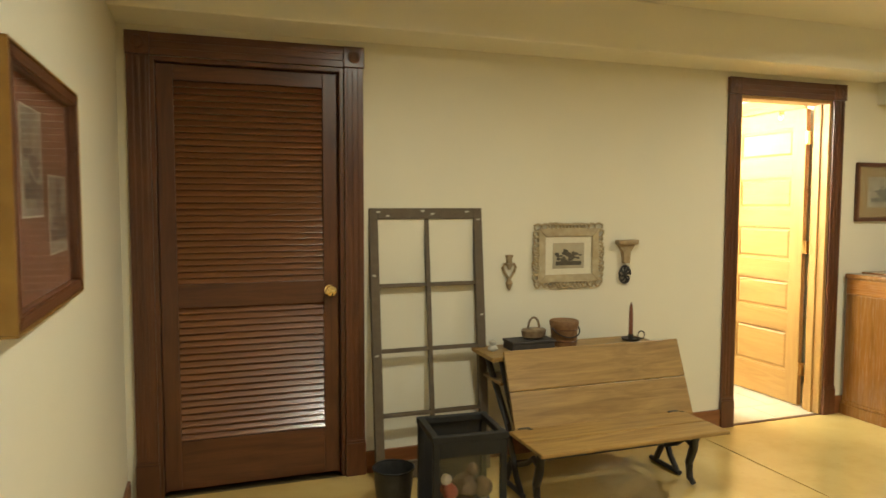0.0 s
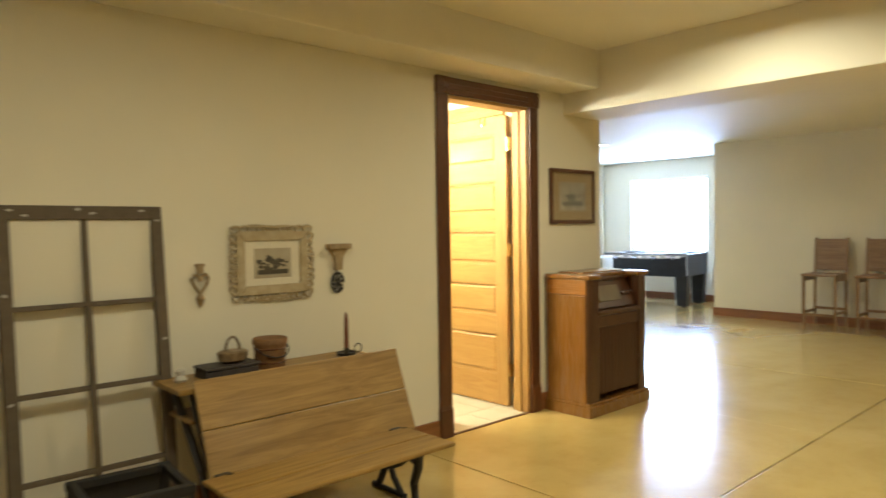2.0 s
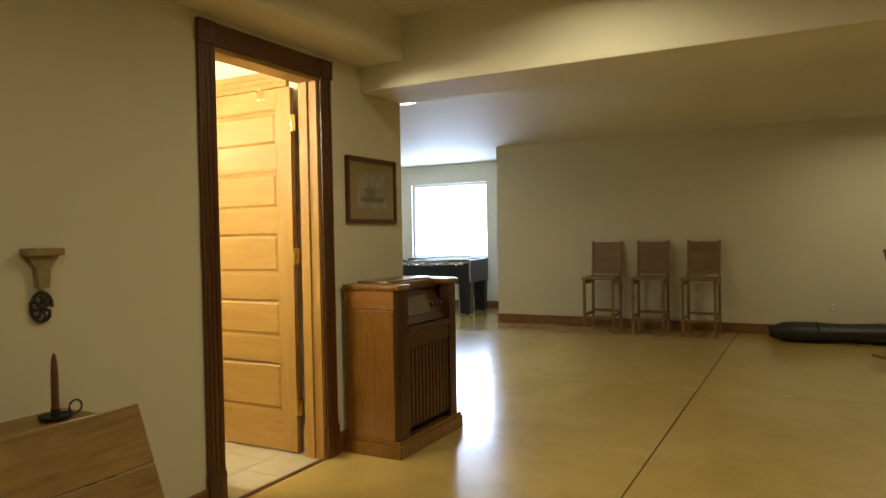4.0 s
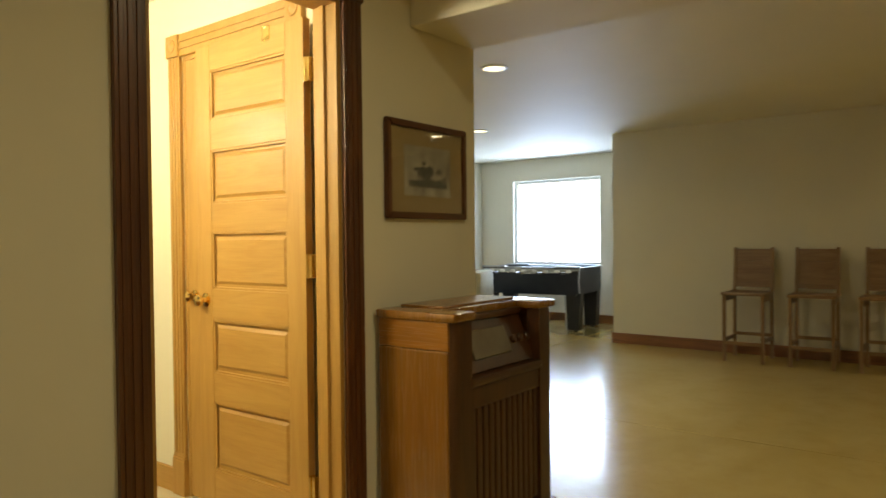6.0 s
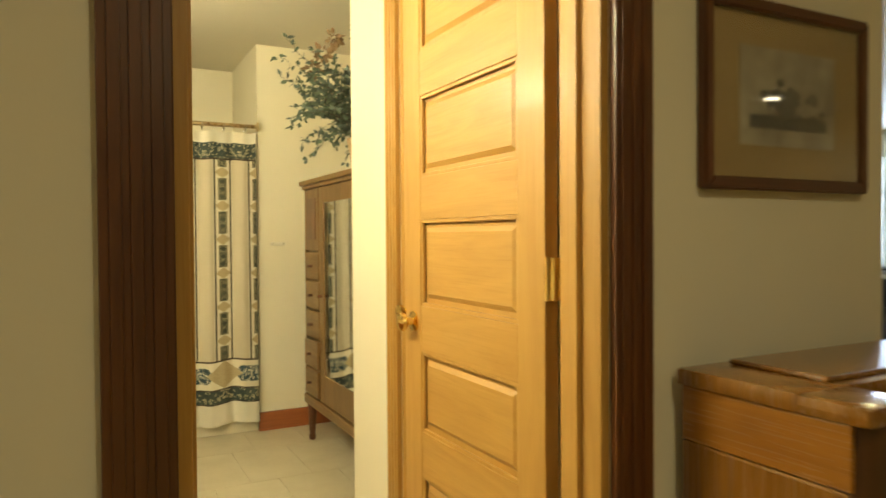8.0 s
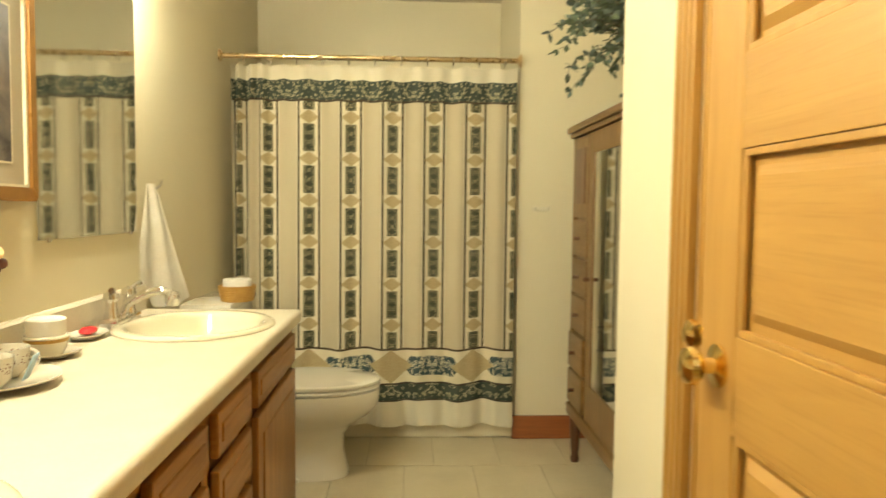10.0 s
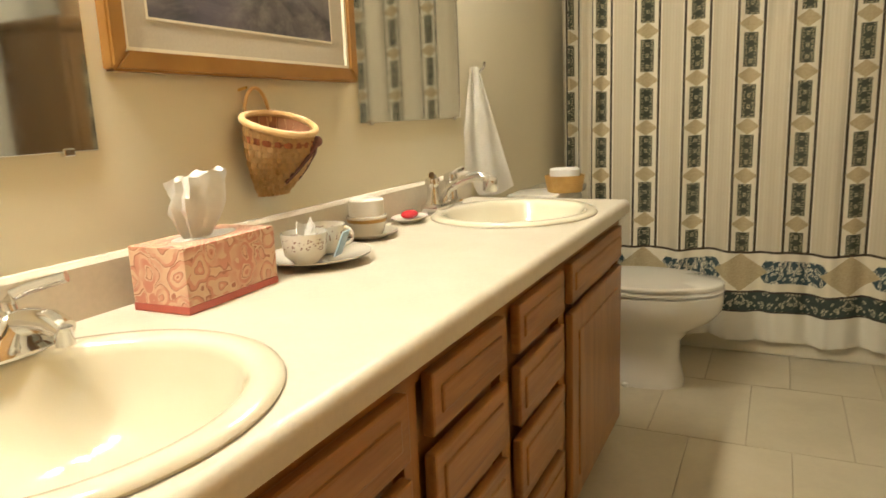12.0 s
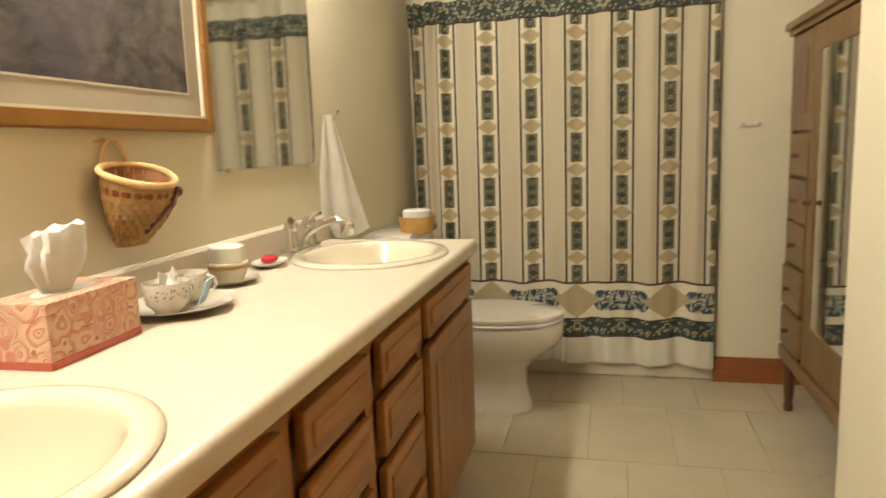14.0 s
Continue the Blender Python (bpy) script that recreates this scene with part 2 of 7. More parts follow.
IRON = surface("black_cast_iron", (0.018, 0.016, 0.015), (0.030, 0.026, 0.024), 14, 0.5, relief=0.3)
BRASS = plain("polished_brass", (0.88, 0.66, 0.28), 0.14, 1.0)
CHROME = plain("chrome", (0.82, 0.82, 0.84), 0.08, 1.0)
WHITE = plain("white_paint", (0.8, 0.8, 0.78), 0.4)
GLOW_HALL = plain("lamp_glow_warm", (1.0, 0.86, 0.62), 0.5, emit=14)
GLOW_BATH = plain("lamp_glow_bath", (1.0, 0.88, 0.66), 0.5, emit=14)
GLOW_BULB = plain("vanity_bulb_glow", (1.0, 0.92, 0.68), 0.5, emit=1180)
MIRROR = plain("mirror_silver", (0.86, 0.88, 0.86), 0.05, 1.0)
MIRROR.node_tree.nodes["Principled BSDF"].inputs["Roughness"].default_value = 0.02
BLACK = surface("black_lacquer", (0.012, 0.012, 0.014), (0.022, 0.022, 0.024), 8, 0.35)


def glass_material():
    m, nt, bsdf = material("picture_glass")
    bsdf.inputs["Base Color"].default_value = (1, 1, 1, 1)
    bsdf.inputs["Roughness"].default_value = 0.03
    bsdf.inputs["Transmission Weight"].default_value = 1.0
    bsdf.inputs["IOR"].default_value = 1.45
    return m


GLASS = glass_material()

# ---- setting ----
Z_TOP = 2.56
# hall
structure("wall_west", B(((X_WEST - WT, Y_SOUTH, 0), (X_WEST, 4.6, Z_TOP))), PAINT, "cream painted hall wall")
LV0, LV1, BD0, BD1, Z_DOOR = 0.535, 1.412, 3.83, 4.565, 2.04
structure("wall_north", B(
    ((X_WEST, Y_NORTH, 0), (LV0, Y_NORTH + WT, Z_TOP)), ((LV0, Y_NORTH, Z_DOOR), (LV1, Y_NORTH + WT, Z_TOP)),
    ((LV1, Y_NORTH, 0), (BD0, Y_NORTH + WT, Z_TOP)), ((BD0, Y_NORTH, Z_DOOR), (BD1, Y_NORTH + WT, Z_TOP)),
    ((BD1, Y_NORTH, 0), (X_END, Y_NORTH + WT, Z_TOP))), PAINT, "cream painted wall with two door openings")
structure("wall_south", B(((X_WEST - WT, Y_SOUTH - WT, 0), (X_EAST + WT, Y_SOUTH, Z_TOP))), PAINT)
structure("wall_east", B(((X_EAST, Y_SOUTH, 0), (X_EAST + WT, Y_CORNER, Z_TOP)), ((X_EAST + WT, Y_CORNER - WT, 0), (X_WIN + WT, Y_CORNER, Z_TOP))), PAINT, "cream painted end wall behind the stools")
W0, W1, WZ0, WZ1 = 6.07, 7.48, 0.80, 2.035
structure("wall_window", B(
    ((X_WIN, Y_CORNER, 0), (X_WIN + WT, W0, Z_TOP)), ((X_WIN, W1, 0), (X_WIN + WT, Y_ALCOVE, Z_TOP)),
    ((X_WIN, W0, 0), (X_WIN + WT, W1, WZ0)), ((X_WIN, W0, WZ1), (X_WIN + WT, W1, Z_TOP))), PAINT, "cream wall round the bright window")
structure("wall_alcove", B(((X_END, Y_ALCOVE, 0), (X_WIN + WT, Y_ALCOVE + WT, Z_TOP))), PAINT)
structure("wall_bath_east", B(((X_END - WT, Y_NORTH + WT, 0), (X_END, Y_ALCOVE + WT, Z_TOP))), PAINT)
structure("wall_closet_back", B(((X_WEST, 4.5, 0), (X_VAN - WT, 4.6, Z_TOP))), PAINT)
structure("wall_vanity", B(((X_VAN - WT, Y_NORTH + WT, 0), (X_VAN, Y_TUBBACK, Z_TOP))), BATH_PAINT, "cream bathroom wall behind the vanity")
structure("wall_tub", B(((X_VAN - WT, Y_TUBBACK, 0), (X_END - WT, Y_TUBBACK + WT, Z_TOP))), BATH_PAINT)
structure("wall_tub_end", B(((X_BATH, Y_TUB, 0), (X_END - WT, Y_TUBBACK, Z_TOP))), BATH_PAINT, "cream wall closing the tub alcove")
CD0, CD1 = 4.155, 4.915
structure("wall_bath_closet", B(
    ((X_BATH, Y_NORTH + WT, 0), (X_BATH + WT, CD0, Z_TOP)), ((X_BATH, CD0, Z_DOOR), (X_BATH + WT, CD1, Z_TOP)),
    ((X_BATH, CD1, 0), (X_BATH + WT, Y_STRIP, Z_TOP))), BATH_PAINT, "cream bathroom wall round the closet door")
structure("wall_closet_return", B(((X_BATH + WT, Y_STRIP - WT, 0), (X_END - WT, Y_STRIP, Z_TOP))), BATH_PAINT)
# ceilings
structure("ceiling_hall", B(((X_WEST, Y_SOUTH, Z_TRAY), (X_BEAM, Y_SOFFIT, Z_TOP))), CEIL, "cream raised hall ceiling")
structure("soffit", B(((X_WEST, Y_SOFFIT, Z_SOFFIT), (X_BEAM, Y_NORTH, Z_TOP)), bevel=0.008), CEIL, "cream boxed soffit along the wall")
structure("ceiling_beam", B(((X_BEAM, Y_SOUTH, Z_BEAM), (X_END, Y_NORTH, Z_TOP)), bevel=0.008), CEIL, "cream boxed ceiling beam")
structure("ceiling_rear", B(((X_END, Y_SOUTH, Z_REAR), (X_EAST, Y_ALCOVE, Z_TOP)), ((X_EAST, Y_CORNER, Z_REAR), (X_WIN, Y_ALCOVE, Z_TOP))), CEIL, "cream ceiling of the games room")
structure("ceiling_bath", B(((X_VAN, Y_NORTH + WT, Z_BATH), (X_BATH, Y_TUBBACK, Z_TOP)), ((X_BATH, Y_STRIP, Z_BATH), (X_END - WT, Y_TUB, Z_TOP)),
                            ((X_BATH + WT, Y_NORTH + WT, Z_BATH), (X_END - WT, Y_STRIP - WT, Z_TOP))), CEIL, "cream bathroom ceiling")
structure("ceiling_closet", B(((X_WEST, Y_NORTH + WT, Z_BATH), (X_VAN - WT, 4.5, Z_TOP))), CEIL)

# floors: concrete slabs between saw-cut joints
floor = structure("floor", B(((X_WEST - WT, Y_SOUTH - WT, -0.2), (X_WIN + WT, Y_ALCOVE + WT, -0.02))), GAP, "ochre stained polished concrete floor with cut joints")
xs, ys = (X_WEST, 3.52, 7.04, X_WIN), (Y_SOUTH, -1.2, 2.24, 5.68, Y_ALCOVE)
CUT = 0.0045


def slab(x0, y0, x1, y1):
    if x1 - x0 > 0.05 and y1 - y0 > 0.05:
        part("slab", box(bmesh.new(), (x0 + CUT, y0 + CUT, -0.02), (x1 - CUT, y1 - CUT, 0), 0.002), FLOOR, floor)


for i in range(3):
    for j in range(4):
        x0, x1, y0, y1 = xs[i], xs[i + 1], ys[j], ys[j + 1]
        if x0 >= X_END or y1 <= Y_NORTH:
            slab(x0, y0, x1, y1)
        else:
            if y0 < Y_NORTH:
                slab(x0, y0, min(x1, X_END + CUT), Y_NORTH)
            if x1 > X_END:
                slab(X_END - CUT, y0, x1, y1)

# bathroom tiles, staggered rows
TILE = surface("ivory_floor_tile", (0.57, 0.50, 0.355), (0.49, 0.425, 0.29), 5, 0.32, relief=0.06, wander=True)
GROUT = surface("tile_grout", (0.44, 0.38, 0.28), (0.36, 0.30, 0.21), 20, 0.9)
bath_floor = structure("floor_bath", B(((X_VAN, Y_NORTH + 0.02, -0.02), (X_END - WT, Y_TUBBACK, -0.004))), GROUT, "ivory tiled bathroom floor with thin grout")
TX, TY = 0.302, 0.525
row, y = 0, Y_NORTH + 0.02 - 0.26
while y < Y_TUB + 0.02:
    off = 0.0 if row % 2 else -0.17
    for k in range(-1, 8):
        x0 = X_VAN - 0.022 + off + k * TX
        a, b = max(x0 + 0.0015, X_VAN), min(x0 + TX - 0.0015, X_END - WT)
        c, d = max(y + 0.0015, Y_NORTH + 0.022), min(y + TY - 0.0015, Y_TUB + 0.03)
        if d < Y_NORTH + WT + 0.02:
            a, b = max(a, BD0), min(b, BD1)
        if b - a > 0.02 and d - c > 0.02:
            part("tile", box(bmesh.new(), (a, c, -0.006), (b, d, 0.0), 0.0012), TILE, bath_floor)
    y += TY
    row += 1


def casing(name, x0, x1, ztop, mats, w=0.09, t=0.018, rebate=True, head=0.10, plinth=True):
    """A door's trim on a wall in the plane y = 0 facing -y: fluted uprights, plinth blocks, head with end blocks."""
    up, across = mats
    ob = structure(name, bmesh.new(), up, "")
    for s, xa in (("left", x0 - w), ("right", x1)):
        bm = bmesh.new()
        box(bm, (xa, -t, 0.19 if plinth else 0), (xa + w, 0, ztop), 0.003)
        for k in (0.22, 0.5, 0.78):
            box(bm, (xa + w * k - 0.008, -t - 0.004, 0.2 if plinth else 0), (xa + w * k + 0.008, -t + 0.002, ztop), 0.0025)
        part("upright", bm, up, ob)
        if plinth:
            bm = bmesh.new()
            box(bm, (xa - 0.004, -t - 0.008, 0), (xa + w + 0.004, 0, 0.17), 0.004)
            box(bm, (xa - 0.002, -t - 0.005, 0.17), (xa + w + 0.002, 0, 0.183), 0.004)
            box(bm, (xa, -t - 0.002, 0.183), (xa + w, 0, 0.192), 0.003)
            part("plinth_block", bm, up, ob)
        bm = bmesh.new()
        box(bm, (xa - 0.004, -t - 0.01, ztop), (xa + w + 0.004, 0, ztop + head), 0.004)
        lathe(bm, [(0.032, 0), (0.030, 0.004), (0.022, 0.002), (0.012, 0.005), (0.004, 0.006)], Matrix.Translation((xa + w / 2, -t - 0.0095, ztop + head / 2)) @ pose(0, 0, 0, 90), 16)
        part("corner_block", bm, up, ob)
    bm = bmesh.new()
    box(bm, (x0, -t, ztop), (x1, 0, ztop + head), 0.003)
    box(bm, (x0, -t - 0.005, ztop + head * 0.3), (x1, -t + 0.002, ztop + head * 0.42), 0.002)
    box(bm, (x0, -t - 0.005, ztop + head * 0.62), (x1, -t + 0.002, ztop + head * 0.74), 0.002)
    part("head", bm, across, ob)
    return ob


def jamb(name, x0, x1, ztop, depth, mat, t=0.02):
    ob = structure(name, bmesh.new(), mat, "")
    part("jamb", box(bmesh.new(), (x0, 0, 0), (x0 + t, depth, ztop), 0.002), mat, ob)
    part("jamb", box(bmesh.new(), (x1 - t, 0, 0), (x1, depth, ztop), 0.002), mat, ob)
    part("jamb", box(bmesh.new(), (x0 + t, 0, ztop - t), (x1 - t, depth, ztop), 0.002), mat, ob)
    part("stop", box(bmesh.new(), (x0 + t, depth * 0.45, 0), (x0 + t + 0.012, depth * 0.62, ztop - t), 0.002), mat, ob)
    part("stop", box(bmesh.new(), (x1 - t - 0.012, depth * 0.45, 0), (x1 - t, depth * 0.62, ztop - t), 0.002), mat, ob)
    return ob


def place(ob, m):
    ob.matrix_world = m
    return ob


place(casing("trim_louvre_door", LV0, LV1, Z_DOOR, (DARK_Z, DARK_X), 0.095), pose(0, Y_NORTH, 0))
place(jamb("trim_louvre_jamb", LV0, LV1, Z_DOOR, WT, DARK_Z), pose(0, Y_NORTH, 0))
place(casing("trim_bath_door", BD0, BD1, Z_DOOR, (DARK_Z, DARK_X), 0.09), pose(0, Y_NORTH, 0))
place(jamb("trim_bath_jamb", BD0, BD1, Z_DOOR, WT, AMBER_Z), pose(0, Y_NORTH, 0))
place(casing("trim_bath_door_inside", -BD1, -BD0, Z_DOOR, (AMBER_Z, AMBER_X), 0.07), pose(0, Y_NORTH + WT, 0, 0, 0, 180))
place(casing("trim_closet_door", -CD1, -CD0, Z_DOOR, (AMBER_Z, AMBER_Y), 0.09), pose(X_BATH, 0, 0, 0, 0, -90))
place(jamb("trim_closet_jamb", -CD1, -CD0, Z_DOOR, WT, AMBER_Z), pose(X_BATH, 0, 0, 0, 0, -90))
structure("door_sill", B(((BD0, Y_NORTH - 0.006, -0.004), (BD1, Y_NORTH + 0.022, 0.004)), bevel=0.002), DARK_X, "dark wooden threshold strip")


def base_x(name, x0, x1, y, face, mat=None, h=0.115):
    y0, y1 = (y - 0.016, y) if face < 0 else (y, y + 0.016)
    structure(name, B(((x0, y0, 0), (x1, y1, h)), bevel=0.004), mat or BASE_W, "stained wooden baseboard")


def base_y(name, y0, y1, x, face, mat=None, h=0.115):
    x0, x1 = (x - 0.016, x) if face < 0 else (x, x + 0.016)
    structure(name, B(((x0, y0, 0), (x1, y1, h)), bevel=0.004), mat or BASE_WY, "stained wooden baseboard")


base_x("baseboard_north_1", LV1 + 0.10, BD0 - 0.095, Y_NORTH, -1)
base_x("baseboard_north_2", BD1 + 0.095, X_END, Y_NORTH, -1)
base_y("baseboard_west", Y_SOUTH, Y_NORTH - 0.03, X_WEST, 1)
base_y("baseboard_east", Y_SOUTH, Y_CORNER, X_EAST, -1)
base_y("baseboard_end", Y_NORTH - 0.016, Y_ALCOVE, X_END, 1)
base_x("baseboard_alcove_1", X_EAST - 0.016, X_WIN, Y_CORNER, 1)
base_y("baseboard_alcove_2", Y_CORNER + 0.016, Y_ALCOVE, X_WIN, -1)
base_x("baseboard_alcove_3", X_END + 0.016, X_WIN - 0.016, Y_ALCOVE, -1)
RED_W = wood("red_baseboard", (0.30, 0.095, 0.030), (0.22, 0.060, 0.018), "x", 0.42)
RED_WY = wood("red_baseboard_deep", (0.30, 0.095, 0.030), (0.22, 0.060, 0.018), "y", 0.42)
base_x("baseboard_bath_1", X_BATH - 0.012, X_END - WT, Y_TUB, -1, RED_W)
base_y("baseboard_bath_2", CD1 + 0.10, Y_STRIP, X_BATH, -1, AMBER_Y)
base_y("baseboard_bath_3", Y_STRIP, Y_TUB - 0.016, X_END - WT, -1, RED_WY)
base_y("baseboard_bath_4", 6.07, Y_TUB, X_VAN, 1, RED_WY)

# window
win = structure("window_1", bmesh.new(), WHITE, "bright daylight window with white frame")
for a, b in (((X_WIN + 0.05, W0, WZ0), (X_WIN + 0.10, W1, WZ0 + 0.04)), ((X_WIN + 0.05, W0, WZ1 - 0.04), (X_WIN + 0.10, W1, WZ1)),
             ((X_WIN + 0.05, W0, WZ0 + 0.04), (X_WIN + 0.10, W0 + 0.04, WZ1 - 0.04)), ((X_WIN + 0.05, W1 - 0.04, WZ0 + 0.04), (X_WIN + 0.10, W1, WZ1 - 0.04))):
    part("window_frame", box(bmesh.new(), a, b, 0.004), WHITE, win)
part("window_sill", box(bmesh.new(), (X_WIN - 0.02, W0 - 0.02, WZ0 - 0.02), (X_WIN + 0.05, W1 + 0.02, WZ0), 0.004), WHITE, win)
for a, b in ((W0 + 0.04, W1 - 0.04),):
    p = part("pane", box(bmesh.new(), (X_WIN + 0.072, a, WZ0 + 0.04), (X_WIN + 0.076, b, WZ1 - 0.04)), GLASS, win)
    p.visible_shadow = False
DAYGLOW = plain("bright_sky", (0.86, 0.94, 1.0), 0.9, emit=16)
structure("backdrop", B(((X_WIN + 1.2, 3.5, -1.0), (X_WIN + 1.25, 10.5, 4.2))), DAYGLOW, "bright overcast sky outside the window")


def downlight(x, y, z, glow, r=0.075):
    ob = thing("ceiling_light", "small round recessed ceiling light, switched on; some of the set are added unseen", "ceiling light", pose(x, y, z), "recessed ceiling lights")
    bm = lathe(bmesh.new(), [(r + 0.022, -0.001), (r + 0.022, -0.006), (r, -0.010), (r - 0.004, -0.004), (r - 0.004, -0.001)], None, 28, closed=False)
    part("trim_ring", bm, WHITE, ob, smooth=True)
    part("lamp", lathe(bmesh.new(), [(r - 0.006, -0.001), (r - 0.006, -0.004), (r * 0.5, -0.007)], None, 24), glow, ob, "glowing warm lamp", smooth=True)
    return ob


# fittings for all ceiling lamps, the added unseen ones included
for x, y, _ in HALL_LIGHTS:
    downlight(x, y, Z_TRAY, GLOW_HALL)
for x, y, _ in REAR_LIGHTS:
    downlight(x, y, Z_REAR, GLOW_HALL)
for x, y, _ in BATH_LIGHTS:
    downlight(x, y, Z_BATH, GLOW_BATH)

# ---- doors ----


def louvre_door():
    x0, x1, z0, z1, t = LV0 + 0.022, LV1 - 0.022, 0.012, Z_DOOR - 0.024, 0.034
    ob = structure("door_louvre", bmesh.new(), DARK_Z, "closed dark-stained louvred closet door")
    tagged(ob, category="door")
    ob.matrix_world = pose(0, Y_NORTH + 0.045, 0)
    sw = 0.075
    part("stile", box(bmesh.new(), (x0, 0, z0), (x0 + sw, t, z1), 0.003), DARK_Z, ob)
    part("stile", box(bmesh.new(), (x1 - sw, 0, z0), (x1, t, z1), 0.003), DARK_Z, ob)
    for a, b in ((z0, 0.245), (0.885, 0.995), (1.945, z1)):
        part("rail", box(bmesh.new(), (x0 + sw, 0.001, a), (x1 - sw, t - 0.001, b), 0.002), DARK_X, ob)
    slat = mesh("slat", box(bmesh.new(), (x0 + sw - 0.004, -0.0170, -0.003), (x1 - sw + 0.004, 0.0170, 0.003), 0.002), LOUVRE)
    for a, b, n in ((0.245, 0.885, 20), (0.995, 1.945, 32)):
        for k in range(n):
            s = new("slat", slat)
            s.parent = ob
            s.matrix_local = pose(0, t * 0.5, a + (k + 0.5) * (b - a) / n, 56 + random.uniform(-0.5, 0.5))
    k = bmesh.new()
    lathe(k, [(0.027, 0), (0.027, 0.004), (0.011, 0.009), (0.010, 0.028), (0.022, 0.036), (0.028, 0.047), (0.026, 0.058), (0.014, 0.065), (0.003, 0.066)], pose(x1 - 0.047, 0, 0.945, 90), 20)
    part("knob", k, BRASS, ob, "polished brass knob", smooth=True)


def panel_door(name, width, height, panels, label, knobs=(1, 1)):
    """A door of stiles, rails and raised panels, hinged at x = 0, standing in x 0..width, y -0.0175..0.0175, facing -y."""
    ob = structure(name, bmesh.new(), AMBER_Z, label)
    tagged(ob, category="door")
    t, sw = 0.0175, 0.100
    part("stile", box(bmesh.new(), (0, -t, 0.008), (sw, t, height), 0.003), AMBER_Z, ob)
    part("stile", box(bmesh.new(), (width - sw, -t, 0.008), (width, t, height), 0.003), AMBER_Z, ob)
    edges = [0.008] + [z for p in panels for z in p] + [height]
    for a, b in zip(edges[0::2], edges[1::2]):
        part("rail", box(bmesh.new(), (sw, -t + 0.0005, a), (width - sw, t - 0.0005, b), 0.002), AMBER_X, ob)
    for a, b in panels:
        bm = bmesh.new()
        for s in (-1, 1):
            # raised field with sloping margins
            x0, x1, g, f = sw - 0.004, width - sw + 0.004, 0.022, 0.035
            y0, y1 = s * 0.003, s * 0.0105
            vs = [bm.verts.new(p) for p in ((x0, y0, a - 0.004), (x1, y0, a - 0.004), (x1, y0, b + 0.004), (x0, y0, b + 0.004),
                                            (x0 + g, y0, a + g), (x1 - g, y0, a + g), (x1 - g, y0, b - g), (x0 + g, y0, b - g),
                                            (x0 + f, y1, a + f), (x1 - f, y1, a + f), (x1 - f, y1, b - f), (x0 + f, y1, b - f))]
            for i in range(4):
                j = (i + 1) % 4
                bm.faces.new((vs[i], vs[j], vs[4 + j], vs[4 + i]))
                bm.faces.new((vs[4 + i], vs[4 + j], vs[8 + j], vs[8 + i]))
            bm.faces.new(vs[8:])
        bmesh.ops.recalc_face_normals(bm, faces=bm.faces)
        part("panel", bm, AMBER_X, ob)
        bm = bmesh.new()
        for s in (-1, 1):
            for q0, q1 in (((sw, a), (width - sw, a + 0.010)), ((sw, b - 0.010), (width - sw, b)), ((sw, a), (sw + 0.010, b)), ((width - sw - 0.010, a), (width - sw, b))):
                box(bm, (q0[0], min(s * 0.006, s * 0.0145), q0[1]), (q1[0], max(s * 0.006, s * 0.0145), q1[1]), 0.002)
        part("moulding", bm, AMBER_Z, ob)
    for s, on in zip((-1, 1), knobs):
        if on:
            bm = bmesh.new()
            lathe(bm, [(0.030, 0), (0.030, 0.005), (0.012, 0.011), (0.010, 0.030), (0.020, 0.036), (0.027, 0.048), (0.025, 0.060), (0.014, 0.068), (0.003, 0.069)],
                  pose(width - 0.056, s * t, 0.937, 90 if s < 0 else -90) @ Matrix.Diagonal((0.98, 0.98, 0.74, 1)), 24)
            part("knob", bm, BRASS, ob, "polished brass knob", smooth=True)
    for z in (0.26, 1.09, 1.82):
        bm = bmesh.new()
        cyl(bm, (-0.006, t * 0.8, z - 0.045), (-0.006, t * 0.8, z + 0.045), 0.006, seg=10)
        box(bm, (-0.028, -t * 0.6, z - 0.044), (-0.0005, t * 0.8, z + 0.044))
        part("hinge", bm, BRASS, ob, "brass butt hinge")
    return ob


louvre_door()
FIVE = [(0.17, 0.50), (0.625, 0.855), (0.985, 1.215), (1.335, 1.565), (1.69, 1.90)]
bd = panel_door("door_bath", 0.685, 2.015, [(0.215, 0.505), (0.63, 0.855), (0.985, 1.225), (1.345, 1.57), (1.695, 1.905)], "open amber fir five-panel door")
bd.matrix_world = pose(4.578, 3.982, 0, 0, 0, 90.4)
cd = panel_door("door_closet", 0.715, 2.019, FIVE, "closed amber fir five-panel closet door", (0, 1))
cd.matrix_world = pose(X_BATH + 0.020, CD0 + 0.028, 0.0, 0, 0, 90)



def door_hook():
    """A bent strap over the top edge of the open door."""
    bm = bmesh.new()
    box(bm, (-0.022, -0.0205, -0.06), (0.022, -0.0180, 0.004), 0.001)
    box(bm, (-0.022, 0.0180, -0.05), (0.022, 0.0205, 0.004), 0.001)
    box(bm, (-0.022, -0.0205, 0.0015), (0.022, 0.0205, 0.004), 0.001)
    tube(bm, [(0, -0.020, -0.05), (0, -0.045, -0.06), (0, -0.062, -0.045), (0, -0.064, -0.02)], 0.005, 8)
    single("door_hook", bm, BRASS, "brass over-door hook on the open door", "hook", bd.matrix_world @ pose(0.21, 0, 2.015))


door_hook()

# ---- hall things ----
OLD_PAINT = surface("weathered_brown_paint", (0.085, 0.060, 0.036), (0.125, 0.094, 0.060), 18, 0.7, 90, 0.4)
